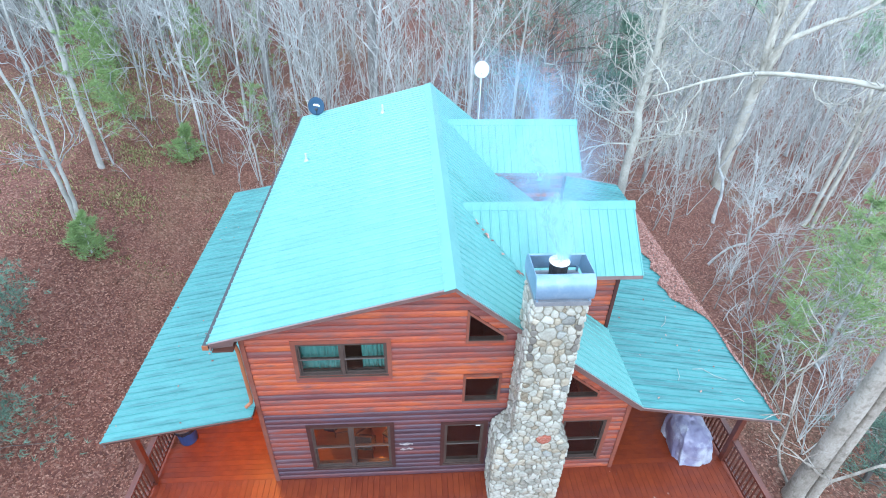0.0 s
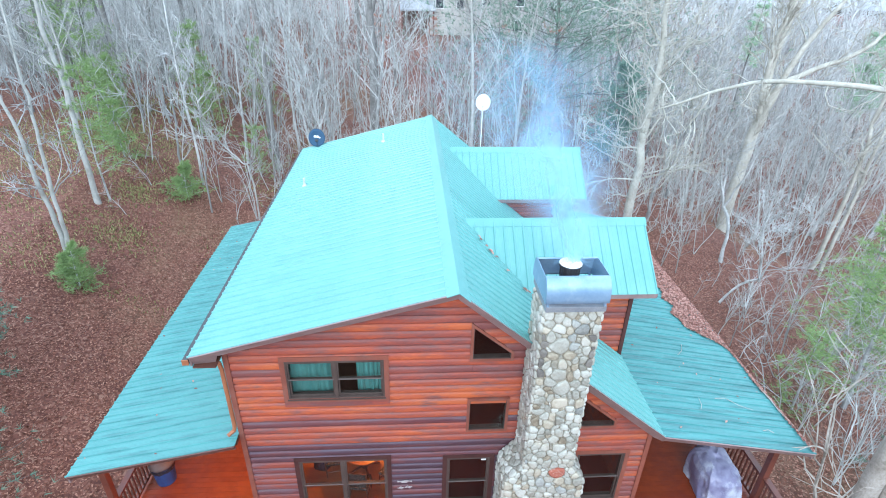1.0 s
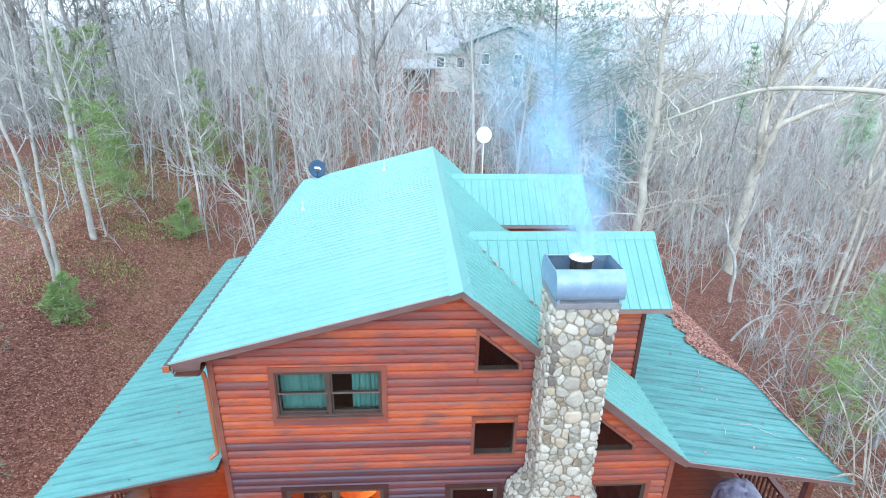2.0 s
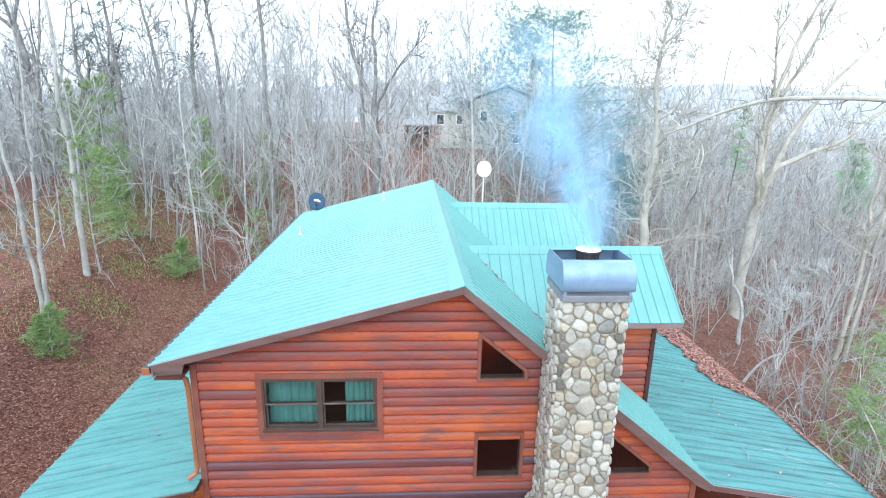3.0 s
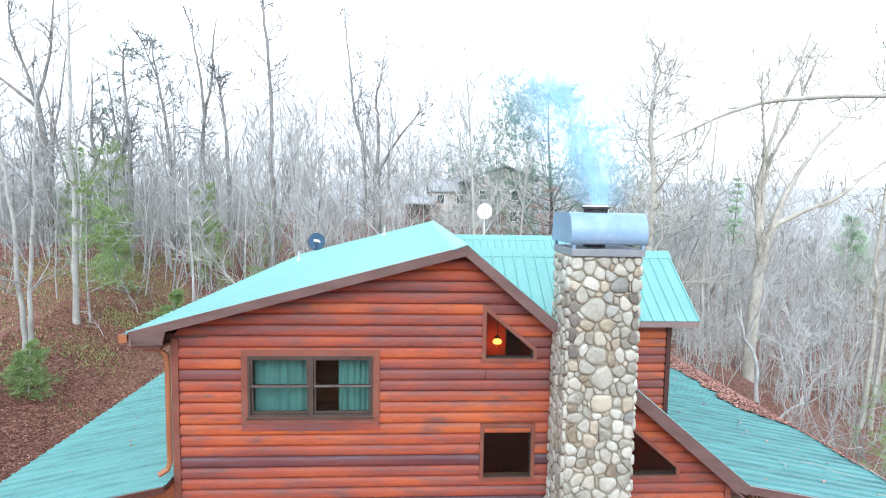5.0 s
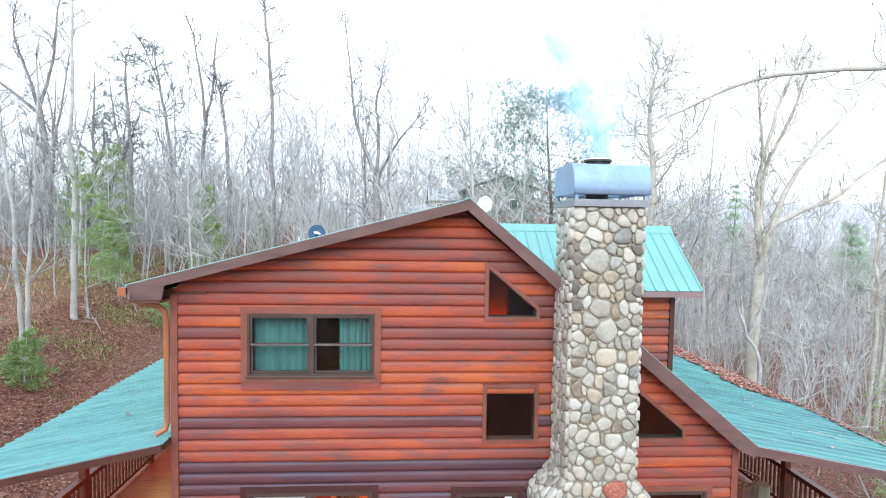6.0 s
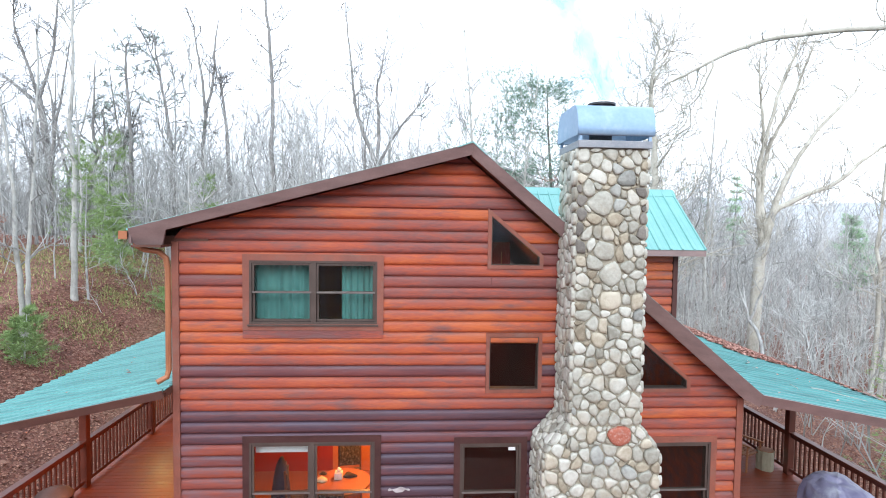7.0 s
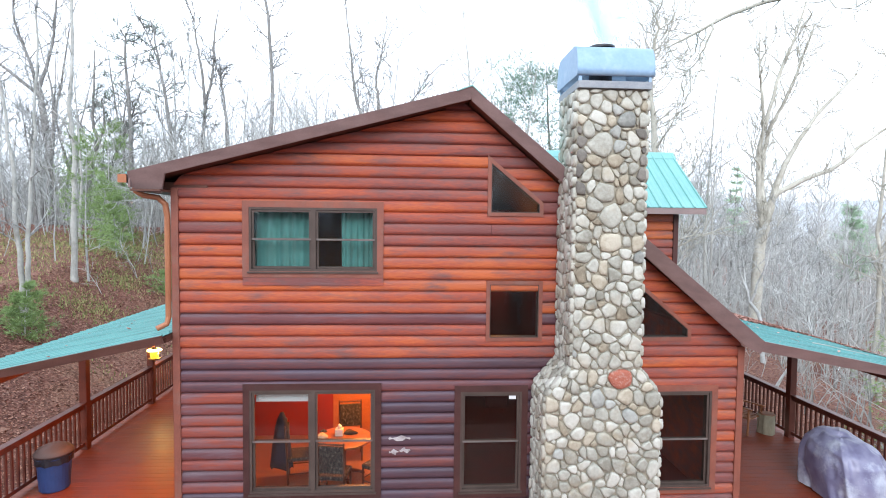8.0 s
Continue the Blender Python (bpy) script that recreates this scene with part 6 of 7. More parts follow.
GROWN = [
    ("large pale-barked tree standing close to the porch", NEARBARK, NEARBARK, dict(seed=3, limbs=9, first=0.72, shake=0.012, stems=[
        ([(10.2, 7.65, -4), (10.2, 7.65, 2), (10.2, 7.65, 8), (10.25, 7.6, 14), (10.3, 7.5, 20)], 0.245, 0.11),
        ([(10.62, 7.55, -4.2), (10.6, 7.55, 0), (10.52, 7.58, 5), (10.4, 7.6, 10)], 0.16, 0.1)])),
    ("slender grey-barked leafless tree on the bank", BARK_PALE, BARK_PALE, dict(seed=11, limbs=15, first=0.35, shake=0.02, reach=0.8, stems=[
        ([(-13.31, 22, 1.5), (-13.26, 22, 5.2), (-13.2, 22, 7.3), (-13.36, 22, 8.8), (-13.25, 22, 10.4), (-13.16, 22, 13.6), (-13.1, 22.1, 18)], 0.12, 0.025)])),
    ("thin grey leafless tree on the bank", BARK_PALE, BARK, dict(seed=12, limbs=15, spread=1.0, stems=[
        ([(-12.72, 18.4, 1.2), (-12.8, 18.4, 3.0), (-12.92, 18.4, 5.3), (-13.11, 18.4, 7.3), (-13.5, 18.5, 10.5)], 0.1, 0.025)])),
    ("thin leaning grey leafless tree on the bank", BARK_PALE, BARK, dict(seed=13, limbs=16, spread=1.0, stems=[
        ([(-12.6, 18.4, 1.2), (-12.58, 18.4, 3.0), (-12.5, 18.4, 4.6), (-12.31, 18.4, 7.0), (-12.2, 18.4, 8.9), (-12.1, 18.5, 12)], 0.085, 0.02)])),
    ("thin grey leafless tree on the bank", BARK, BARK, dict(seed=61, limbs=14, stems=[
        ([(-10.35, 26, 1.3), (-10.36, 26, 4.2), (-10.5, 26, 7.0), (-10.43, 26, 10.7), (-10.4, 26, 13.5)], 0.065, 0.015)])),
    ("thin grey leafless tree on the bank", BARK, BARK, dict(seed=62, limbs=14, stems=[
        ([(-11.3, 26, 1.3), (-11.2, 26, 3.5), (-11.04, 26, 6.25), (-11.08, 26, 10.7), (-11.2, 26, 13)], 0.06, 0.015)])),
    ("small bent pale tree on the leafy bank", BARK_PALE, BARK_PALE, dict(seed=63, limbs=9, reach=1.4, spread=0.9, stems=[
        ([(-7.0, 23.4, 2.0), (-7.2, 23.4, 3.1), (-7.48, 23.4, 3.55), (-8.23, 23.4, 4.42), (-8.83, 23.4, 5.3), (-8.85, 23.4, 5.96), (-9.0, 23.5, 6.8)], 0.045, 0.012)])),
    ("large forked grey leafless tree behind the cabin", BARK_MID, BARK_MID, dict(seed=14, limbs=44, subs=4, reach=0.75, crook=0.18, first=0.5, stems=[
        ([(-2.2, 34, 0.8), (-2.14, 34, 5.8), (-2.22, 34, 9.4)], 0.3, 0.2),
        ([(-2.22, 34, 9.0), (-2.83, 34, 10.46), (-3.51, 34.2, 12.3), (-3.75, 34.3, 13.8), (-4.0, 34.3, 16.4), (-4.3, 34.4, 19.3)], 0.15, 0.02),
        ([(-2.22, 34, 9.1), (-2.11, 33.9, 12.1), (-2.26, 33.9, 13.4), (-1.95, 33.8, 15), (-1.6, 33.7, 17)], 0.12, 0.018),
        ([(-2.2, 34, 8.8), (-1.63, 33.8, 9.96), (-0.83, 33.6, 11.3), (0.1, 33.5, 12.4), (1.02, 33.4, 13.4)], 0.11, 0.015)])),
    ("tall slim leafless tree behind the cabin", BARK_MID, BARK_MID, dict(seed=20, limbs=24, subs=3, reach=0.55, first=0.5, shake=0.05, stems=[
        ([(-7.75, 30.5, 1), (-7.75, 30.5, 6.4), (-7.77, 30.5, 10.7), (-7.92, 30.5, 15), (-8.21, 30.5, 18.4), (-8.3, 30.5, 20.5)], 0.15, 0.025)])),
    ("pale leafless tree with crooked limbs behind the cabin", BARK_CREAM, BARK_CREAM, dict(seed=15, limbs=80, subs=5, twigs=4, spread=1.1, crook=0.24, reach=1.15, lift=0.12, first=0.14, shake=0.04, stems=[
        ([(9.9, 21.7, 0), (9.85, 21.7, 2.45), (9.82, 21.7, 5.6), (9.93, 21.7, 7.9), (9.7, 21.7, 10.3), (9.8, 21.7, 11.8), (9.95, 21.7, 13.6)], 0.22, 0.02)])),
    ("broad forked pale leafless tree downhill", BARK_CREAM, BARK_CREAM, dict(seed=16, limbs=95, subs=5, twigs=3, reach=0.75, crook=0.17, first=0.5, spread=0.7, stems=[
        ([(18.4, 27.5, -3), (18.5, 27.5, 1.3), (18.6, 27.5, 3.9), (18.87, 27.5, 5.1)], 0.31, 0.27),
        ([(18.7, 27.5, 4.2), (18.45, 27.4, 5.6), (18.24, 27.4, 8.3), (18.6, 27.4, 10.1), (19.37, 27.5, 12.9), (20.0, 27.5, 14.4), (20.7, 27.6, 16.6)], 0.16, 0.035),
        ([(18.87, 27.5, 5.0), (19.29, 27.5, 6.3), (20.78, 27.3, 7.2), (22.32, 27.2, 7.85), (23.9, 27.1, 9.2), (25.4, 27, 10.2)], 0.175, 0.05),
        ([(18.9, 27.5, 5.0), (19.69, 27.6, 7.5), (20.65, 27.7, 9.3), (22.11, 27.9, 11.1), (24.04, 28, 13)], 0.175, 0.045),
        ([(18.85, 27.5, 4.9), (18.75, 27.8, 7.6), (19.1, 27.9, 9.7), (19.9, 28, 11.2), (20.86, 28.1, 13.5), (21.6, 28.1, 15.6)], 0.15, 0.04),
        ([(18.5, 27.4, 9.6), (18.2, 27.2, 11.5), (17.9, 27.1, 13.2), (17.8, 27, 15)], 0.09, 0.015)])),
    ("tall pale leafless tree downhill", BARK_CREAM, BARK_CREAM, dict(seed=17, limbs=20, first=0.4, stems=[
        ([(24.8, 27.2, -5), (24.97, 27.2, -3.2), (25.16, 27.2, 1.1), (25.0, 27.2, 5.4), (25.2, 27.2, 9), (25.6, 27.2, 14)], 0.16, 0.025)])),
    ("tall pale leafless tree downhill", BARK_CREAM, BARK_CREAM, dict(seed=18, limbs=18, first=0.4, stems=[
        ([(25.45, 27.2, -5), (25.51, 27.2, -3.2), (25.71, 27.2, 0.0), (25.67, 27.2, 2.4), (26.1, 27.2, 7), (26.9, 27.2, 12)], 0.14, 0.02)])),
    ("forked leafless tree far back", BARK_MID, BARK_MID, dict(seed=22, limbs=30, reach=0.7, first=0.55, stems=[
        ([(-17.8, 47, 2), (-17.8, 47, 10.9), (-17.6, 47, 14.6)], 0.2, 0.13),
        ([(-17.6, 47, 14.3), (-17.93, 47, 18.0), (-18.3, 47, 20.1), (-18.5, 47, 22)], 0.13, 0.03),
        ([(-17.6, 47, 14.3), (-16.9, 47, 17.8), (-16.74, 47, 20.7), (-16.4, 47, 22.5)], 0.13, 0.03)])),
    ("leaning leafless tree far back", BARK_MID, BARK_MID, dict(seed=24, limbs=22, reach=0.8, first=0.45, stems=[
        ([(-15.4, 46.5, 2), (-15.55, 46.5, 10.4), (-15.9, 46.5, 15.4), (-16.5, 46.5, 18)], 0.2, 0.03)])),
    ("thin-crowned grey pine among bare trees", BARK_MID, BARK_MID, dict(seed=32, limbs=34, subs=6, twigs=2, spread=1.2, reach=0.95, first=0.4, tufts=3, lift=0.03, crook=0.2, stems=[
        ([(-18.8, 37, 2), (-18.74, 37, 5.3), (-18.68, 37, 8.2), (-18.73, 37, 11.7), (-18.96, 37, 15.2), (-18.9, 37, 17)], 0.19, 0.04)])),
    ("thin-crowned pine leaning over bare trees", BARK_MID, BARK_MID, dict(seed=33, limbs=32, subs=6, twigs=2, spread=1.1, reach=0.9, first=0.45, tufts=3, lift=0.04, crook=0.18, stems=[
        ([(-16.3, 38.5, 2), (-16.5, 38.5, 7), (-16.65, 38.5, 9.2), (-17.05, 38.5, 13.1), (-17.44, 38.5, 15.4), (-18.0, 38.5, 18.4)], 0.18, 0.035),
        ([(-17.5, 38.5, 15.6), (-17.84, 38.5, 16.5), (-18.85, 38.5, 18.8)], 0.08, 0.02)])),
    ("crooked pine with a forked trunk", BARK_MID, BARK_MID, dict(seed=34, limbs=34, subs=6, twigs=2, spread=1.1, reach=0.85, first=0.45, tufts=3, lift=0.03, crook=0.22, stems=[
        ([(-22.3, 38, 1), (-22.18, 38, 5.2), (-21.88, 38, 8.2), (-21.3, 38, 10.2)], 0.21, 0.16),
        ([(-21.35, 38, 10.0), (-21.65, 38, 11.3), (-21.55, 38, 13.5), (-21.45, 38, 16.2)], 0.13, 0.03),
        ([(-21.35, 38, 10.0), (-20.95, 38, 11.0), (-20.95, 38, 12), (-21.1, 38, 12.8)], 0.1, 0.04)])),
    ("dark leaning crooked leafless tree up the bank", BARK_DARK, BARK_DARK, dict(seed=64, limbs=22, reach=0.9, spread=1.0, crook=0.2, stems=[
        ([(-21.6, 38.4, 1), (-21.43, 38.4, 5.2), (-20.64, 38.4, 8.7), (-19.9, 38.4, 10.4), (-19.44, 38.4, 11.6), (-18.7, 38.4, 13.5)], 0.17, 0.03)])),
    ("big forked grey tree at the wood's edge", BARK_MID, BARK_MID, dict(seed=23, limbs=60, subs=5, reach=0.8, crook=0.2, first=0.5, stems=[
        ([(-26.7, 41.7, 0), (-26.94, 41.7, 9.25), (-27.67, 41.7, 14.7)], 0.32, 0.19),
        ([(-27.67, 41.7, 14.4), (-28.3, 41.7, 16.6), (-29.3, 41.7, 19.9), (-28.95, 41.7, 22)], 0.13, 0.02),
        ([(-27.6, 41.7, 14.2), (-26.59, 41.7, 17.5), (-26.19, 41.7, 21), (-25.8, 41.7, 23)], 0.13, 0.02),
        ([(-27.6, 41.7, 13.8), (-29.5, 41.5, 15.5), (-31.2, 41.3, 17), (-32.5, 41, 20)], 0.14, 0.03)])),
]
near_tree = None
for label, bark, twig, kw in GROWN:
    t = plant_grown(label, bark, twig, **kw)
    near_tree = near_tree or t

# the long pale limb that reaches over the porch
V, F = [], []
lr = random.Random(77)
off = Vector(near_tree.location)
LIMB = smooth_run([Vector(p) - off for p in ((10.2, 7.7, 8.3), (10.35, 9.0, 9.1), (10.0, 10.1, 9.45), (9.45, 10.65, 9.52), (8.7, 10.99, 9.55), (7.55, 11.5, 9.49), (6.75, 11.86, 9.22), (6.1, 12.15, 8.87), (5.72, 12.32, 8.7))], lr, 0.012)
limb(V, F, LIMB, [0.012 + 0.07 * (1 - k / (len(LIMB) - 1)) ** 0.8 for k in range(len(LIMB))], 8)
HOOK = smooth_run([Vector(p) - off for p in ((6.6, 11.92, 9.15), (6.49, 11.98, 8.63), (6.25, 12.09, 8.22), (5.89, 12.25, 8.01))], lr, 0.02)
limb(V, F, HOOK, [0.026 - 0.018 * k / (len(HOOK) - 1) for k in range(len(HOOK))], 6)
for k in range(26):
    p, d = point_on(LIMB if k % 5 else HOOK, lr.uniform(0.32, 1.0))
    b = wander(p, sideways(d, lr.uniform(0.7, 1.3), lr), lr.uniform(0.4, 1.7), 6, 0.3, lr.choice((-0.04, 0.12)), lr)
    limb(V, F, b, [0.017 * (1 - 0.8 * j / 6) for j in range(7)], 5)
    for _ in range(3):
        q, e = point_on(b, lr.uniform(0.3, 1.0))
        limb(V, F, wander(q, sideways(e, 0.8, lr), lr.uniform(0.2, 0.7), 4, 0.3, 0.05, lr), [0.009, 0.008, 0.006, 0.004, 0.002], 4)
ob = new("long_limb", raw_mesh("long_limb", V, F, BARK_CREAM))
ob.parent = near_tree
for p in ob.data.polygons:
    p.use_smooth = True

HEROES = [
    (5.2, 25.4, dict(seed=19, height=12.5, r0=0.1, limbs=12, subs=3, twigs=3, first=0.35, crook=0.03), BARK_PALE, "thin white-barked leafless tree behind the cabin"),
    (13.5, 19.0, dict(seed=25, height=7.0, r0=0.06, forks=3, limbs=30, subs=6, twigs=5, crook=0.12, spread=1.0), BARK, "small bushy grey tree with tangled twigs"),
    (15.5, 22.5, dict(seed=26, height=8.5, r0=0.1, forks=3, limbs=24, subs=6, twigs=5, crook=0.12, spread=1.0), BARK, "small bushy grey tree with tangled twigs"),
    (12.2, 24.5, dict(seed=27, height=9, r0=0.1, forks=2, limbs=22, subs=6, twigs=5, crook=0.1, spread=0.9), BARK, "small bushy grey tree with tangled twigs"),
]
for x, y, kw, bark, label in HEROES:
    plant("bare_tree", label, "tree", bare_tree(**kw), on_ground(x, y), bark, group="leafless trees")

# the wood around: shapes made once, then set out with spaces between them
wood = random.Random(99)
KINDS = []
for k in range(9):
    hgt = (11, 13, 15, 10, 16, 12, 9, 14, 17)[k]
    KINDS.append(plant("bare_tree", "slim grey leafless tree in the winter wood", "tree",
                       bare_tree(200 + k, hgt, 0.045 + 0.0065 * hgt, forks=2 if k in (2, 5, 8) else 1, limbs=18, subs=5, twigs=3, first=0.28, crook=0.05, sides=6),
                       (0, 0, 0), (BARK, BARK, BARK_MID)[k % 3] if k != 4 else BARK_PALE, group="leafless trees"))
taken = [(h[0], h[1]) for h in HEROES] + [g[3]["stems"][0][0][0][:2] for g in GROWN] + [(2, 57), (5, 57), (8, 58)]


def free_place(x, y, gap):
    if -10.5 < x < 11.5 and y < 22.5:
        return False
    if x < 0 and y < 14 or x > 0 and y < 9:
        return False
    if -19 < x < -5 and y < 30:
        return False
    if -2.5 < x < 11 and 54 < y < 67:
        return False
    if x > 10 and y < 24 or x > 18 and y < 27:
        return False
    if 5.5 < x < 13 and 23 < y < 39:
        return False
    return all((x - a) ** 2 + (y - b) ** 2 > gap * gap for a, b in taken)


first_use = [True] * len(KINDS)
count = 0
for _ in range(9000):
    if count >= 245:
        break
    y = 10 + 62 * wood.random() ** 1.05
    x = wood.uniform(-1, 1) * (y * 0.98 + 7) + y * 0.06
    if not free_place(x, y, 1.5 if y < 40 else 1.9):
        continue
    taken.append((x, y))
    k = wood.randrange(len(KINDS))
    s = wood.uniform(0.55, 0.98)
    m = Matrix.Translation(on_ground(x, y)) @ Matrix.Rotation(wood.uniform(0, math.tau), 4, "Z") @ Matrix.Rotation(wood.gauss(0, 0.05), 4, "X")
    if 13 < x < 19.5 and 22 < y < 27.4 or -1 < x < 9 and 38 < y < 54:
        continue
    if first_use[k]:
        first_use[k] = False
        KINDS[k].matrix_basis = m
    else:
        c = copy_thing(KINDS[k], m)
        c.scale = (s, s, s * wood.uniform(0.95, 1.15))
    count += 1

# evergreens
for x, y, kw, label in (
        (9.3, 35.0, dict(seed=31, height=14.6, r0=0.2, first=0.1, reach=0.8, whorls=17, per=7, tufts=62, needles=8, size=0.25), "tall blue-green white pine behind the cabin"),
        (-13.8, 26.0, dict(seed=35, height=3.4, r0=0.04, first=0.1, reach=0.3, whorls=9, per=5, tufts=15, needles=8, size=0.16), "young green pine on the leafy bank"),
        (-11.9, 17.2, dict(seed=36, height=2.1, r0=0.035, first=0.06, reach=0.45, whorls=8, per=6, tufts=22, needles=9, size=0.15), "small green pine shrub on the leafy bank"),
        (-12.3, 12.2, dict(seed=37, height=5.0, r0=0.06, first=0.06, reach=0.45, whorls=11, per=6, tufts=20, needles=9, size=0.17), "dark green pine beside the cabin"),
        (-11.0, 9.2, dict(seed=38, height=4.0, r0=0.05, first=0.06, reach=0.48, whorls=10, per=6, tufts=20, needles=9, size=0.17), "low dark green pine beside the cabin"),
        (15.4, 13.4, dict(seed=39, height=7.0, r0=0.1, first=0.2, reach=0.42, whorls=14, per=6, tufts=16, needles=9, size=0.19), "yellow-green pine downhill from the porch"),
        (13.2, 8.4, dict(seed=40, height=4.6, r0=0.08, first=0.1, reach=0.42, whorls=12, per=6, tufts=16, needles=9, size=0.18), "dense green pine below the porch"),
        (18.8, 17.6, dict(seed=41, height=7.0, r0=0.09, first=0.15, reach=0.4, whorls=13, per=6, tufts=14, needles=9, size=0.2), "yellow-green young pine standing downhill"),
        (42.8, 48.0, dict(seed=56, height=12.9, r0=0.12, first=0.4, reach=0.25, whorls=12, per=7, tufts=26, needles=7, size=0.36), "bushy green pine far off in the wood"),
        (30.0, 48.5, dict(seed=57, height=15.5, r0=0.12, first=0.55, reach=0.1, whorls=10, per=4, tufts=9, needles=7, size=0.4), "sparse dark pine top far off in the wood"),
        (13.0, 33.0, dict(seed=43, height=7.0, r0=0.1, first=0.1, reach=0.32, whorls=12, per=6, tufts=22, needles=7, size=0.3), "dark green pine in the wood"),
        (-16.5, 31.0, dict(seed=45, height=4.0, r0=0.06, first=0.08, reach=0.32, whorls=10, per=5, tufts=18, needles=7, size=0.2), "young green pine on the leafy bank"),
        (-13.0, 22.4, dict(seed=46, height=6.5, r0=0.05, first=0.25, reach=0.25, whorls=11, per=5, tufts=6, needles=8, size=0.16), "young airy green pine beside a pale trunk"),
        (-10.6, 24.5, dict(seed=47, height=2.2, r0=0.03, first=0.06, reach=0.5, whorls=8, per=6, tufts=26, needles=8, size=0.14), "small green pine shrub on the leafy bank"),
        (-8.3, 29.0, dict(seed=48, height=3.6, r0=0.04, first=0.1, reach=0.5, whorls=8, per=5, tufts=9, needles=8, size=0.16), "young airy green pine behind the cabin"),
        (12.6, 12.6, dict(seed=49, height=3.6, r0=0.05, first=0.12, reach=0.35, whorls=10, per=5, tufts=10, needles=8, size=0.15), "young airy green pine below the porch"),
        (-11.5, 31.5, dict(seed=50, height=4.5, r0=0.05, first=0.1, reach=0.4, whorls=9, per=5, tufts=15, needles=8, size=0.17), "young airy green pine up the bank"),
        (-15.5, 27.5, dict(seed=51, height=4.2, r0=0.04, first=0.12, reach=0.4, whorls=9, per=5, tufts=15, needles=8, size=0.18), "young airy green pine up the bank"),
        (-12.8, 34.0, dict(seed=52, height=6.0, r0=0.05, first=0.12, reach=0.36, whorls=11, per=5, tufts=15, needles=8, size=0.19), "young airy green pine up the bank"),
        (-9.6, 37.0, dict(seed=53, height=6.0, r0=0.05, first=0.12, reach=0.36, whorls=11, per=5, tufts=9, needles=8, size=0.2), "young airy green pine up the bank"),
        (-17.8, 33.5, dict(seed=54, height=7.5, r0=0.06, first=0.15, reach=0.32, whorls=12, per=5, tufts=15, needles=8, size=0.19), "young airy green pine up the bank"),
        (-21.0, 35.0, dict(seed=55, height=7.0, r0=0.06, first=0.15, reach=0.32, whorls=12, per=5, tufts=15, needles=8, size=0.19), "young airy green pine up the bank")):
    yellow = "yellow" in label or "young" in label or "shrub" in label
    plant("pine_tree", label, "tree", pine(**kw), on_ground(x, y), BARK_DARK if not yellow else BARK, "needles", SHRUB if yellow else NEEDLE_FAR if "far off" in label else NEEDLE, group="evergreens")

# young beeches that keep their dead leaves
BEECH = mat("clinging_beech_leaf", [(0.26, 0.10, 0.065), (0.42, 0.2, 0.14)], 0.85, scale=2, per="island", vary=0.8, bump=0)
for i, (x, y, h) in enumerate(((11.0, 24.0, 2.6), (7.5, 45.0, 5.0), (-2.5, 46.0, 5.5), (2.0, 48.5, 4.5), (8.2, 30.0, 4.2), (-20.0, 27.0, 2.5), (21.0, 31.0, 3.0), (7.7, 33.0, 8.5), (5.8, 37.0, 6.0))):
    plant("beech_sapling", "young beech holding russet dead leaves", "sapling", pine(60 + i, h, 0.04, first=0.12, reach=0.34, whorls=9, per=5, tufts=7, needles=5, size=0.13 if h < 4 else 0.2),
          on_ground(x, y), BARK, "leaves", BEECH, group="beech saplings")

# undergrowth: thin saplings and tangled twigs
V, F = [], []
ur = random.Random(5)
made = 0
for _ in range(30000):
    if made >= 1300:
        break
    y = 9 + 66 * ur.random() ** 1.3
    x = ur.uniform(-1, 1) * (y * 0.95 + 6) + y * 0.06
    if -10.5 < x < 11 and y < 21.5 or x < 0 and y < 17 or -14 < x < -9 and y < 21 or -2.5 < x < 11 and 50 < y < 66:
        continue
    if x < -8 and y < 35 and ur.random() < 0.75 or x > 9 and y < 23 and ur.random() < 0.35:
        continue
    foot = Vector(on_ground(x, y))
    h = ur.uniform(1.2, 4.2)
    fine = y < 42
    for _ in range(ur.choice((1, 1, 2, 3)) if fine else 2):
        s = wander(foot, Vector((ur.gauss(0, 0.2), ur.gauss(0, 0.2), 1)), h * ur.uniform(0.7, 1.1), 4, 0.1, 0.04, ur)
        r = 0.009 + 0.004 * h if fine else 0.02 + 0.005 * h
        limb(V, F, s, [r * (1 - 0.2 * i) for i in range(5)], 3)
        for _ in range(8):
            p, d = point_on(s, ur.uniform(0.25, 1.0))
            b = wander(p, sideways(d, ur.uniform(0.5, 1.0), ur), h * ur.uniform(0.18, 0.42), 2, 0.25, 0.1, ur)
            limb(V, F, b, [r * 0.45, r * 0.33, 0.003], 3)
            for _ in range(2 if fine else 0):
                q, e = point_on(b, ur.uniform(0.3, 1.0))
                limb(V, F, [q, q + sideways(e, 0.7, ur) * h * 0.13], [r * 0.25, 0.002], 3)
    made += 1
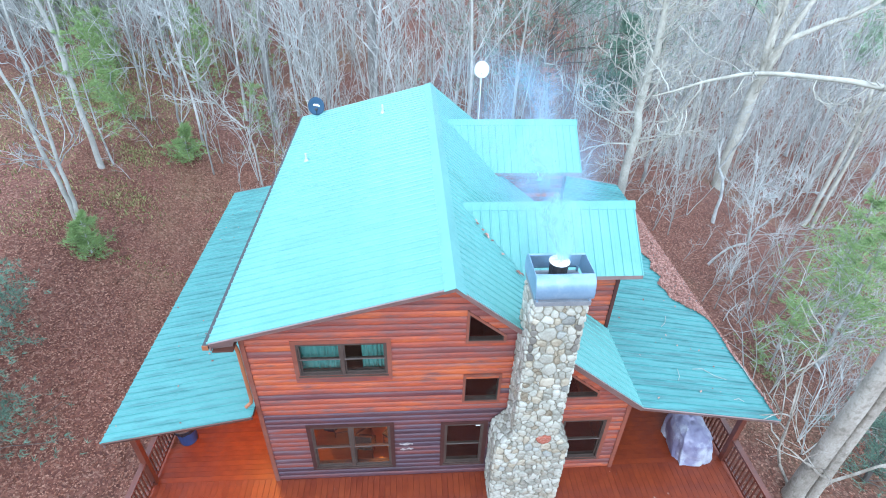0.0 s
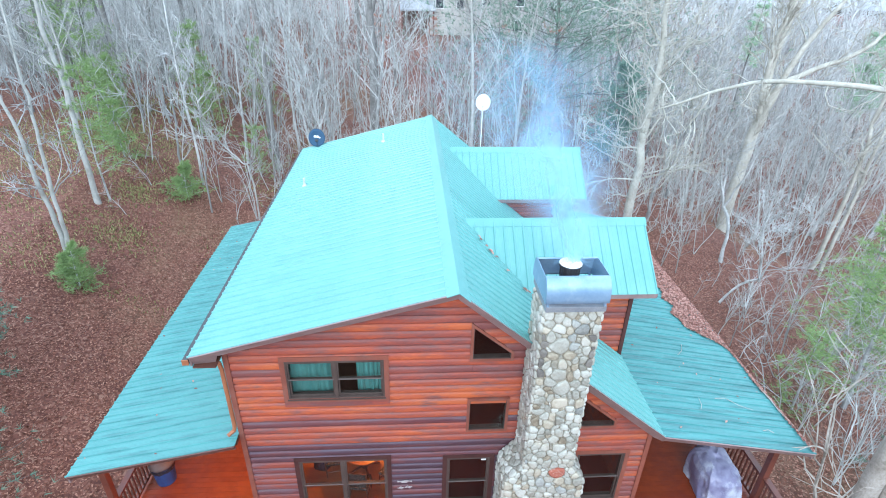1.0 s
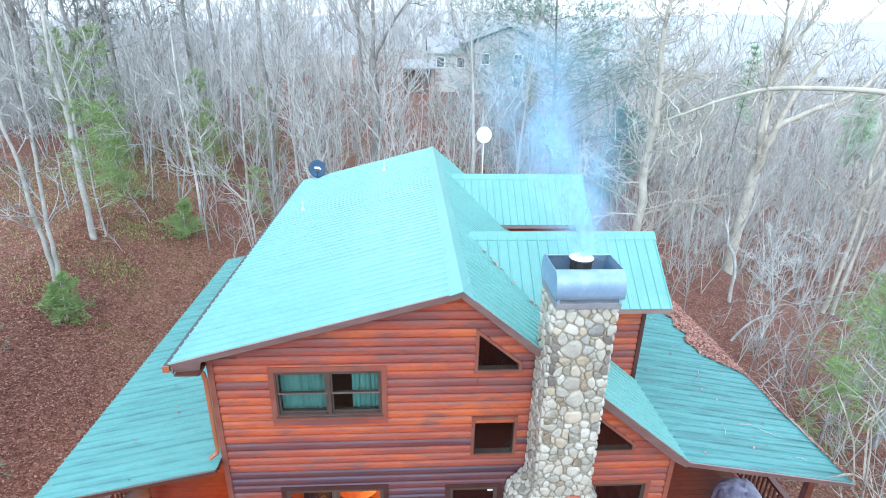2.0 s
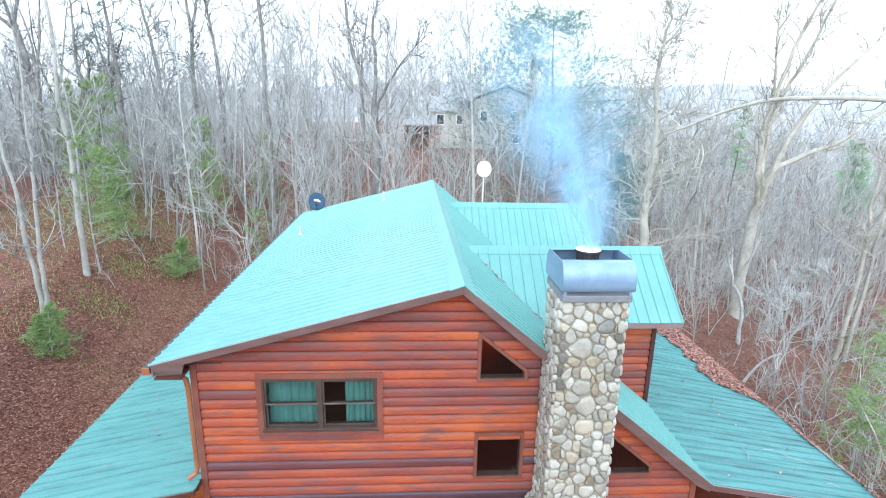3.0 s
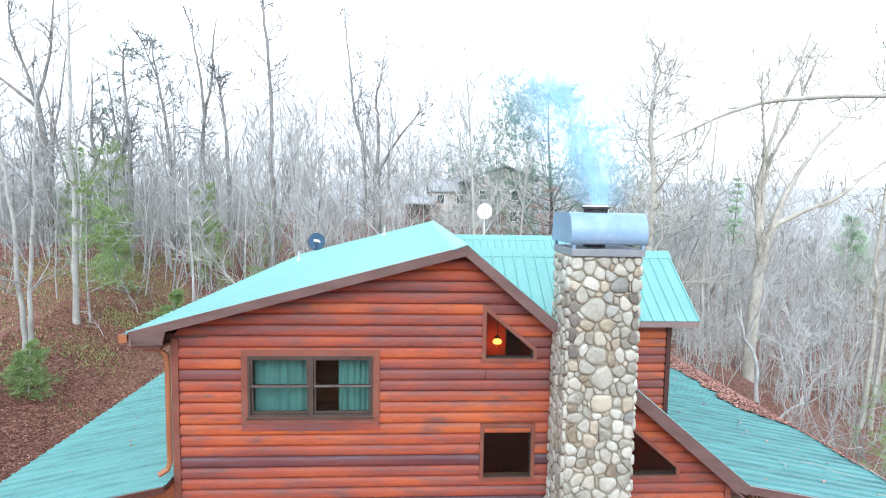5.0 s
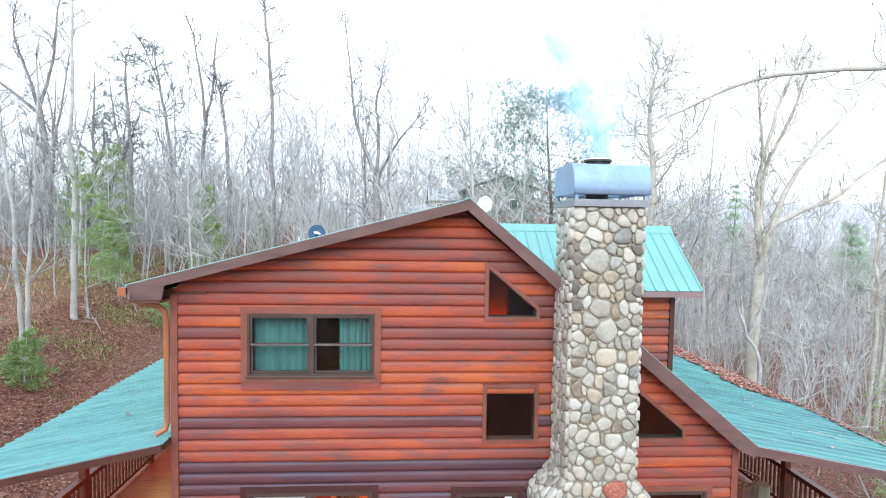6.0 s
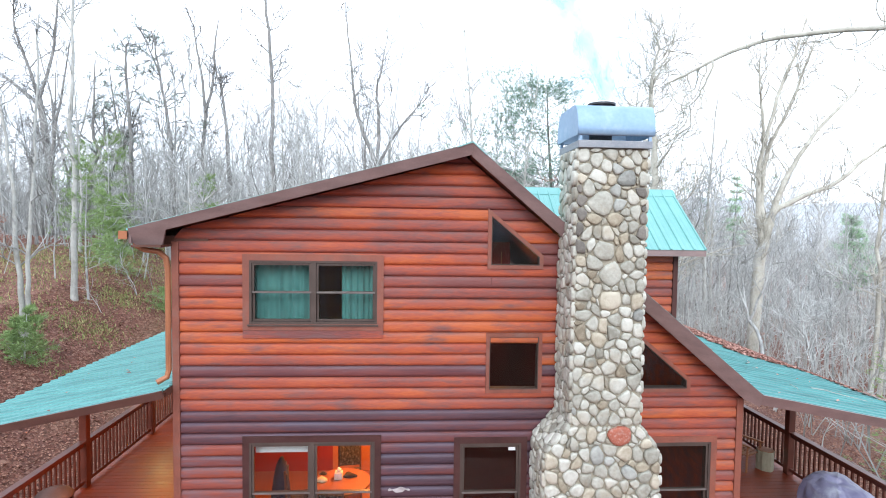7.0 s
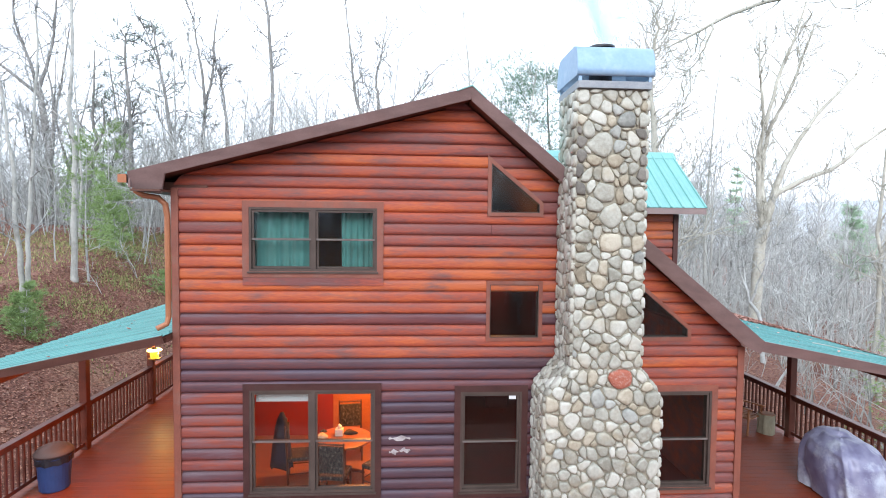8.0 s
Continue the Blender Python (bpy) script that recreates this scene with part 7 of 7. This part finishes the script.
for _ in range(450):
    y = ur.uniform(31, 62)
    x = ur.uniform(-1.05, -0.12) * y
    h = ur.uniform(2.5, 6.5)
    foot = Vector(on_ground(x, y))
    s = wander(foot, Vector((ur.gauss(0, 0.1), ur.gauss(0, 0.1), 1)), h, 4, 0.08, 0.04, ur)
    r = 0.016 + 0.006 * h
    limb(V, F, s, [r * (1 - 0.2 * i) for i in range(5)], 3)
    for _ in range(12):
        p, d = point_on(s, ur.uniform(0.15, 1.0))
        b = wander(p, sideways(d, ur.uniform(0.5, 1.0), ur), h * ur.uniform(0.15, 0.35), 2, 0.2, 0.1, ur)
        limb(V, F, b, [r * 0.5, r * 0.36, 0.006], 3)
for _ in range(900):
    y = 23 + 37 * ur.random()
    x = ur.uniform(-1, 1) * (y * 0.95 + 4) + y * 0.06
    h = ur.uniform(3.5, 8.5)
    if -10.5 < x < 12 and y < 24 or x > 0 and y < 26 or -1.5 < x < 9.5 and y > 40 or 5.5 < x < 13 and y < 39 and ur.random() < 0.7 or -20 < x < -7 and y < 37 and ur.random() < 0.72:
        continue
    s = wander(Vector(on_ground(x, y)), Vector((ur.gauss(0, 0.09), ur.gauss(0, 0.09), 1)), h, 5, 0.06, 0.04, ur)
    r = 0.012 + 0.0045 * h
    limb(V, F, s, [r * (1 - 0.17 * i) for i in range(6)], 3)
    for _ in range(13):
        p, d = point_on(s, ur.uniform(0.2, 1.0))
        b = wander(p, sideways(d, ur.uniform(0.4, 0.9), ur), h * ur.uniform(0.12, 0.3), 3, 0.18, 0.1, ur)
        limb(V, F, b, [r * 0.42, r * 0.34, r * 0.24, 0.003], 3)
        for _ in range(3):
            q, e = point_on(b, ur.uniform(0.3, 1.0))
            limb(V, F, [q, q + sideways(e, 0.6, ur) * h * 0.07], [r * 0.22, 0.003], 3)
tagged(new("undergrowth", raw_mesh("undergrowth", V, F, TWIG)), "tangle of bare saplings and brush on the wood's floor", "undergrowth", kind="stuff")

# far woods: rows of bare trees beyond those that can be told apart
V, F = [], []
fr = random.Random(8)
for i in range(1080):
    # the last 260 trees stand unseen behind the camera, added for pane reflections
    y = fr.uniform(62, 150) if i < 820 else fr.uniform(-60, -17)
    x = fr.uniform(-1, 1) * (abs(y) + 12) + y * 0.06
    foot = Vector(on_ground(x, y))
    h = fr.uniform(10, 18) if y > 0 else fr.uniform(13, 21)
    s = wander(foot, Vector((0, 0, 1)), h, 5, 0.05, 0.03, fr)
    limb(V, F, s, [0.17 * (1 - 0.18 * i) for i in range(6)], 4)
    for _ in range(15):
        p, d = point_on(s, fr.uniform(0.3, 1.0))
        b = wander(p, sideways(d, fr.uniform(0.4, 0.9), fr), h * fr.uniform(0.12, 0.3), 2, 0.15, 0.1, fr)
        limb(V, F, b, [0.085, 0.06, 0.03], 3)
        for _ in range(3):
            q, e = point_on(b, fr.uniform(0.3, 1.0))
            limb(V, F, wander(q, sideways(e, 0.6, fr), h * 0.1, 1, 0.1, 0.05, fr), [0.05, 0.025], 3)
tagged(new("far_woods", raw_mesh("far_woods", V, F, FARTWIG_HAZED)), "distant haze-grey leafless woods all around the cabin", "woods", kind="stuff")


# fallen leaves
def leaf(V, F, p, n, size, rng):
    a = rng.uniform(0, math.tau)
    t = n.orthogonal().normalized()
    t.rotate(Matrix.Rotation(a, 3, n))
    s = n.cross(t)
    t, s = t * size, s * size * rng.uniform(0.45, 0.7)
    k = len(V)
    lift = n * size * rng.uniform(0.0, 0.35)
    V.extend((p - t, p + s + lift, p + t, p - s + lift * 0.6))
    F.append((k, k + 1, k + 2, k + 3))


V, F = [], []
lr = random.Random(14)
made = 0
while made < 90000:
    y = -5 + 41 * lr.random()
    x = lr.uniform(-1, 1) * (max(y, 0) * 0.9 + 9) + y * 0.05
    if DX0 - 0.1 < x < DX1 + 0.1 and 4.3 < y < 20.1:
        continue
    n = Vector((lr.gauss(0, 0.35), lr.gauss(0, 0.35), 1)).normalized()
    leaf(V, F, Vector((x, y, ground_z(x, y) + lr.uniform(0.01, 0.05))), n, lr.uniform(0.024, 0.055), lr)
    made += 1
for x0, x1, y0, y1, count in ((-14.5, -6.9, 7.0, 27.0, 50000), (8.7, 17.0, 9.0, 24.0, 20000)):
    for _ in range(count):
        x, y = lr.uniform(x0, x1), lr.uniform(y0, y1)
        n = Vector((lr.gauss(0, 0.24), lr.gauss(0, 0.24), 1)).normalized()
        leaf(V, F, Vector((x, y, ground_z(x, y) + lr.uniform(0.008, 0.03))), n, lr.uniform(0.02, 0.042), lr)
tagged(new("leaf_litter", raw_mesh("leaf_litter", V, F, LEAF)), "loose brown dead leaves covering the ground", "leaves", kind="stuff")

# low grass and moss in patches on the bank
GRASS = mat("winter_grass", [(0.15, 0.19, 0.06), (0.25, 0.27, 0.095), (0.38, 0.33, 0.16)], 0.8, scale=2, per="island", vary=0.8, bump=0)
V, F = [], []
gr = random.Random(31)
made = 0
while made < 9000:
    x, y = gr.uniform(-20, -6.5), gr.uniform(17, 40)
    if noise.noise((x * 0.34, y * 0.3, 4.2)) < -0.1 + 0.4 * gr.random() - (0.25 if x < -10 and 20 < y < 31 else 0):
        continue
    p = Vector((x, y, ground_z(x, y)))
    v = Vector((gr.gauss(0, 0.35), gr.gauss(0, 0.35), 1)) * gr.uniform(0.05, 0.16)
    s = Vector((gr.gauss(0, 1), gr.gauss(0, 1), 0)).normalized() * gr.uniform(0.012, 0.03)
    k = len(V)
    V.extend((p - s, p + s, p + v))
    F.append((k, k + 1, k + 2))
    made += 1
for px, py, wide, many in ((-11.8, 20.6, 0.6, 700), (-12.4, 23.4, 0.5, 600), (-14.2, 28.6, 1.5, 1500), (-16.5, 28.5, 1.2, 1100), (-15.0, 33.0, 1.6, 1300)):
    for _ in range(many):
        x, y = gr.gauss(px, wide), gr.gauss(py, wide)
        p = Vector((x, y, ground_z(x, y)))
        v = Vector((gr.gauss(0, 0.4), gr.gauss(0, 0.4), 1)) * gr.uniform(0.05, 0.14)
        q = Vector((gr.gauss(0, 1), gr.gauss(0, 1), 0)).normalized() * gr.uniform(0.015, 0.035)
        k = len(V)
        V.extend((p - q, p + q, p + v))
        F.append((k, k + 1, k + 2))
tagged(new("grass", raw_mesh("grass", V, F, GRASS)), "thin yellow-green grass in patches among dead leaves", "grass", kind="stuff")

ROOF_LEAF = mat("roof_leaf", [(0.19, 0.085, 0.065), (0.33, 0.165, 0.13), (0.47, 0.28, 0.23)], 0.85, scale=2, per="island", vary=0.9, bump=0)
V, F = [], []
k_r = (PORCH_OUT_RZ - KINK_Z) / (PORCH_OUT_R - KINK_X)
made = 0
while made < 10000:
    y = lr.uniform(8.0, 18.2)
    wide = 0.04 + 1.12 * smooth_step(11.3, 12.7, y) * (1 - 0.5 * smooth_step(15.5, 18.2, y)) + 0.06 * smooth_step(9.5, 10.2, y) * (1 - smooth_step(10.3, 10.8, y))
    wide *= 0.85 + 0.4 * noise.noise((y * 1.7, 0.3, 2.0))
    if lr.random() > wide + 0.05:
        continue
    d = max(0.0, wide) * lr.random()
    x = PORCH_OUT_R + 0.02 - d
    pile = 0.012 + 0.04 * math.sin(min(1.0, d / max(0.05, wide)) * math.pi) * min(1.0, wide) * lr.random()
    n = Vector((lr.gauss(0.15, 0.4), lr.gauss(0, 0.4), 1)).normalized()
    leaf(V, F, Vector((x, y, KINK_Z + (x - KINK_X) * k_r + 0.02 + pile)), n, lr.uniform(0.028, 0.052), lr)
    made += 1
for _ in range(55):
    x, y = lr.uniform(5.6, 8.7), lr.uniform(8.2, 18)
    leaf(V, F, Vector((x, y, KINK_Z + (x - KINK_X) * k_r + 0.035)), Vector((lr.gauss(0, 0.2), lr.gauss(0, 0.2), 1)).normalized(), lr.uniform(0.02, 0.05), lr)
tagged(new("leaf_drift", raw_mesh("leaf_drift", V, F, ROOF_LEAF)), "drift of russet dead leaves along the porch roof's edge", "leaves", kind="stuff")
for run, r in (([(8.78, 10.0), (8.82, 9.6), (8.80, 9.2), (8.86, 8.8), (8.84, 8.6)], 0.014), ([(7.2, 9.35), (7.5, 9.4), (7.75, 9.2), (8.05, 9.1)], 0.009),
               ([(7.0, 10.9), (7.2, 11.1), (7.35, 11.4)], 0.009), ([(7.9, 8.45), (8.05, 8.5), (8.15, 8.42)], 0.01), ([(6.6, 8.9), (6.7, 9.05), (6.75, 9.3)], 0.007)):
    V, F = [], []
    limb(V, F, [Vector((x, y, KINK_Z + (x - KINK_X) * k_r + 0.035)) for x, y in run], [r * (1 - 0.14 * i) for i in range(len(run))], 6)
    tagged(new("fallen_twig", raw_mesh("fallen_twig", V, F, BARK_PALE)), "bare pale twig fallen on the teal porch roof", "twig", group="twigs on the porch roof")
V, F = [], []
for _ in range(34):
    x, y = lr.uniform(-6.9, -3.7), lr.uniform(8.1, 18)
    leaf(V, F, Vector((x, y, PORCH_IN_LZ + (x - LEFT) * (PORCH_OUT_LZ - PORCH_IN_LZ) / (PORCH_OUT_L - LEFT) + 0.03)), Vector((lr.gauss(0, 0.2), lr.gauss(0, 0.2), 1)).normalized(), lr.uniform(0.02, 0.05), lr)
for _ in range(40):
    x, y = lr.uniform(-6, 8), lr.uniform(6.5, 8.2)
    leaf(V, F, Vector((x, y, 0.015)), Vector((lr.gauss(0, 0.2), lr.gauss(0, 0.2), 1)).normalized(), lr.uniform(0.02, 0.045), lr)
for _ in range(14):
    u = lr.random()
    x, y = 1.5 + 1.1 * u + lr.gauss(0, 0.04), 11.2 - 1.1 * u + lr.gauss(0, 0.04)
    leaf(V, F, Vector((x, y, roof_top(x) + 0.05)), Vector((0.5, 0, 1)).normalized(), 0.07, lr)
tagged(new("stray_leaves", raw_mesh("stray_leaves", V, F, ROOF_LEAF)), "stray dead leaves on roof and deck", "leaves", kind="stuff")

# ---- neighbouring house up the slope ----
SIDING = mat("beige_siding", [(0.3, 0.285, 0.27), (0.4, 0.385, 0.37)], 0.8, scale=2, stretch=(0.3, 1, 6))
SHINGLE = mat("grey_shingle", [(0.25, 0.26, 0.275), (0.35, 0.36, 0.375)], 0.85, scale=4)
DARKPANE = mat("dark_window", [(0.03, 0.035, 0.045), (0.05, 0.055, 0.07)], 0.15)
NX, NY = 5.2, 58.0
nz = ground_z(NX, NY) + 0.6
nb = thing("neighbour_house", "beige two-storey house with grey roof up the slope", "house", (NX, NY, nz))
bm = bmesh.new()
prism(bm, [(1.5, -2), (8.2, -2), (8.2, 4.5), (4.9, 5.9), (1.5, 4.45)], "y", 0, 9)
part("wall", bm, SIDING, nb)
for a, b in (((0.2, 4.35), (4.9, 6.05)), ((4.9, 6.05), (8.9, 4.5))):
    bm = bmesh.new()
    prism(bm, [a, b, (b[0], b[1] + 0.16), (a[0], a[1] + 0.16)], "y", -0.6, 9.5)
    part("roof", bm, SHINGLE, nb)
bm = bmesh.new()
prism(bm, [(2.6, -2), (9, -2), (9, 3.3), (5.8, 4.7), (2.6, 3.3)], "x", -2.9, 1.5)
wing = part("wing", bm, mat("cream_siding", [(0.42, 0.4, 0.37), (0.52, 0.5, 0.47)], 0.8, scale=2, stretch=(0.3, 1, 6)), nb, "cream side wing with its own gable roof")
for a, b in (((2.2, 3.2), (5.8, 4.78)), ((5.8, 4.78), (9.4, 3.2))):
    bm = bmesh.new()
    prism(bm, [a, b, (b[0], b[1] + 0.14), (a[0], a[1] + 0.14)], "x", -3.3, 1.5)
    part("wing_roof", bm, SHINGLE, wing)
bm = bmesh.new()
prism(bm, [(0.6, 1.75), (2.6, 2.5), (2.6, 2.64), (0.6, 1.89)], "x", -6.0, -2.4)
porch = part("porch_roof", bm, SHINGLE, nb)
bm = bmesh.new()
block(bm, -5.8, -2.9, 2.8, 8, -2, 2.3)
part("porch_wall", bm, mat("brown_siding", [(0.11, 0.07, 0.06), (0.18, 0.12, 0.10)], 0.8, scale=2), porch)
for x in (-5.8, -4.2, -2.6):
    bm = bmesh.new()
    block(bm, x - 0.08, x + 0.08, 0.75, 0.9, -2, 1.84)
    part("porch_post", bm, RAILING, porch)
for x, z, y in ((-1.9, 2.4, 2.6), (0.3, 2.4, 2.6), (2.6, 2.9, 0), (6.0, 2.9, 0), (6.0, 0.6, 0)):
    bm = bmesh.new()
    block(bm, x - 0.45, x + 0.45, y - 0.04, y + 0.05, z - 0.55, z + 0.55)
    w = part("window", bm, WHITE, nb)
    bm = bmesh.new()
    block(bm, x - 0.38, x + 0.38, y - 0.055, y - 0.041, z - 0.48, z + 0.48)
    part("pane", bm, DARKPANE, w)



# ---- smoke from the chimney ----
SMOKE = bpy.data.materials.new("wood_smoke")
SMOKE.use_nodes = True
n, l = SMOKE.node_tree.nodes, SMOKE.node_tree.links
n.remove(n["Principled BSDF"])


def node_math(kind, a, b=None):
    """One sum on two values, each a socket or a number."""
    k = n.new("ShaderNodeMath")
    k.operation = kind
    for socket, v in zip(k.inputs, (a, b)):
        if isinstance(v, (int, float)):
            socket.default_value = v
        elif v is not None:
            l.new(v, socket)
    return k.outputs[0]


co = n.new("ShaderNodeTexCoord")
flow = n.new("ShaderNodeMapping")
flow.inputs["Scale"].default_value = (1, 1, 0.7)
l.new(co.outputs["Object"], flow.inputs["Vector"])
cloud_n = n.new("ShaderNodeTexNoise")
cloud_n.inputs["Scale"].default_value, cloud_n.inputs["Detail"].default_value, cloud_n.inputs["Distortion"].default_value = 1.5, 6, 0.5
l.new(flow.outputs["Vector"], cloud_n.inputs["Vector"])
lump = n.new("ShaderNodeMapRange")
lump.inputs["From Min"].default_value, lump.inputs["From Max"].default_value = 0.3, 0.68
l.new(cloud_n.outputs["Fac"], lump.inputs["Value"])
# density: thick along the middle of the drift, nothing at its rim, thinning as it rises
uv = n.new("ShaderNodeSeparateXYZ")
l.new(co.outputs["UV"], uv.inputs[0])
across = node_math("ABSOLUTE", node_math("MULTIPLY_ADD", uv.outputs["X"], 2.0))
across.node.inputs[0].links[0].from_node.inputs[2].default_value = -1.0
rim = node_math("POWER", node_math("MAXIMUM", node_math("SUBTRACT", 1.0, across), 0.0), 1.3)
thin = node_math("POWER", node_math("MAXIMUM", node_math("SUBTRACT", 1.0, uv.outputs["Y"]), 0.0), 0.75)
both = node_math("MINIMUM", node_math("MULTIPLY", node_math("MULTIPLY", node_math("MULTIPLY", rim, thin), lump.outputs[0]), 0.95), 0.7)
veil = n.new("ShaderNodeBsdfDiffuse")
veil.inputs["Color"].default_value = (0.42, 0.67, 0.89, 1)
clear = n.new("ShaderNodeBsdfTransparent")
lit = n.new("ShaderNodeBsdfTranslucent")
lit.inputs["Color"].default_value = (0.46, 0.7, 0.91, 1)
body = n.new("ShaderNodeMixShader")
l.new(veil.outputs[0], body.inputs[1])
l.new(lit.outputs[0], body.inputs[2])
mx = n.new("ShaderNodeMixShader")
l.new(both, mx.inputs[0])
l.new(clear.outputs[0], mx.inputs[1])
l.new(body.outputs[0], mx.inputs[2])
l.new(mx.outputs[0], n["Material Output"].inputs["Surface"])

smoke = thing("smoke_plume", "thin blue-grey wood smoke drifting up from the chimney", "smoke", (2.66, 7.9, 7.2))
for k, (swing, wide, turn) in enumerate(((0.0, 1.0, 0.0), (0.25, 0.8, 0.5), (-0.2, 0.9, -0.45), (0.05, 0.7, 1.5))):
    bm = bmesh.new()
    layer = bm.loops.layers.uv.new("drift")
    rows = []
    for j in range(31):
        u = j / 30
        cx, cy = -0.95 * u ** 1.05 + 0.1 * math.sin(5 * u + k), 0.9 * u + swing * u
        r = (0.42 + 1.9 * u ** 0.75) * wide
        row = []
        for i in range(25):
            v = i / 24
            side = (2 * v - 1) * r
            bulge = 0.35 * r * noise.noise((side * 0.9 + k * 3, u * 3.1, k)) - 0.3 * (side * side) / r
            a = turn
            row.append(bm.verts.new((cx + side * math.cos(a) - bulge * math.sin(a), cy + side * math.sin(a) + bulge * math.cos(a), 0.01 + 3.4 * u + 0.12 * r * noise.noise((side, u * 4, k + 9)))))
        rows.append(row)
    for j in range(30):
        for i in range(24):
            f = bm.faces.new((rows[j][i], rows[j][i + 1], rows[j + 1][i + 1], rows[j + 1][i]))
            for loop, (a, b) in zip(f.loops, ((i, j), (i + 1, j), (i + 1, j + 1), (i, j + 1))):
                loop[layer].uv = (a / 24, b / 30)
    part("wisp", bm, SMOKE, smoke, smooth=True)
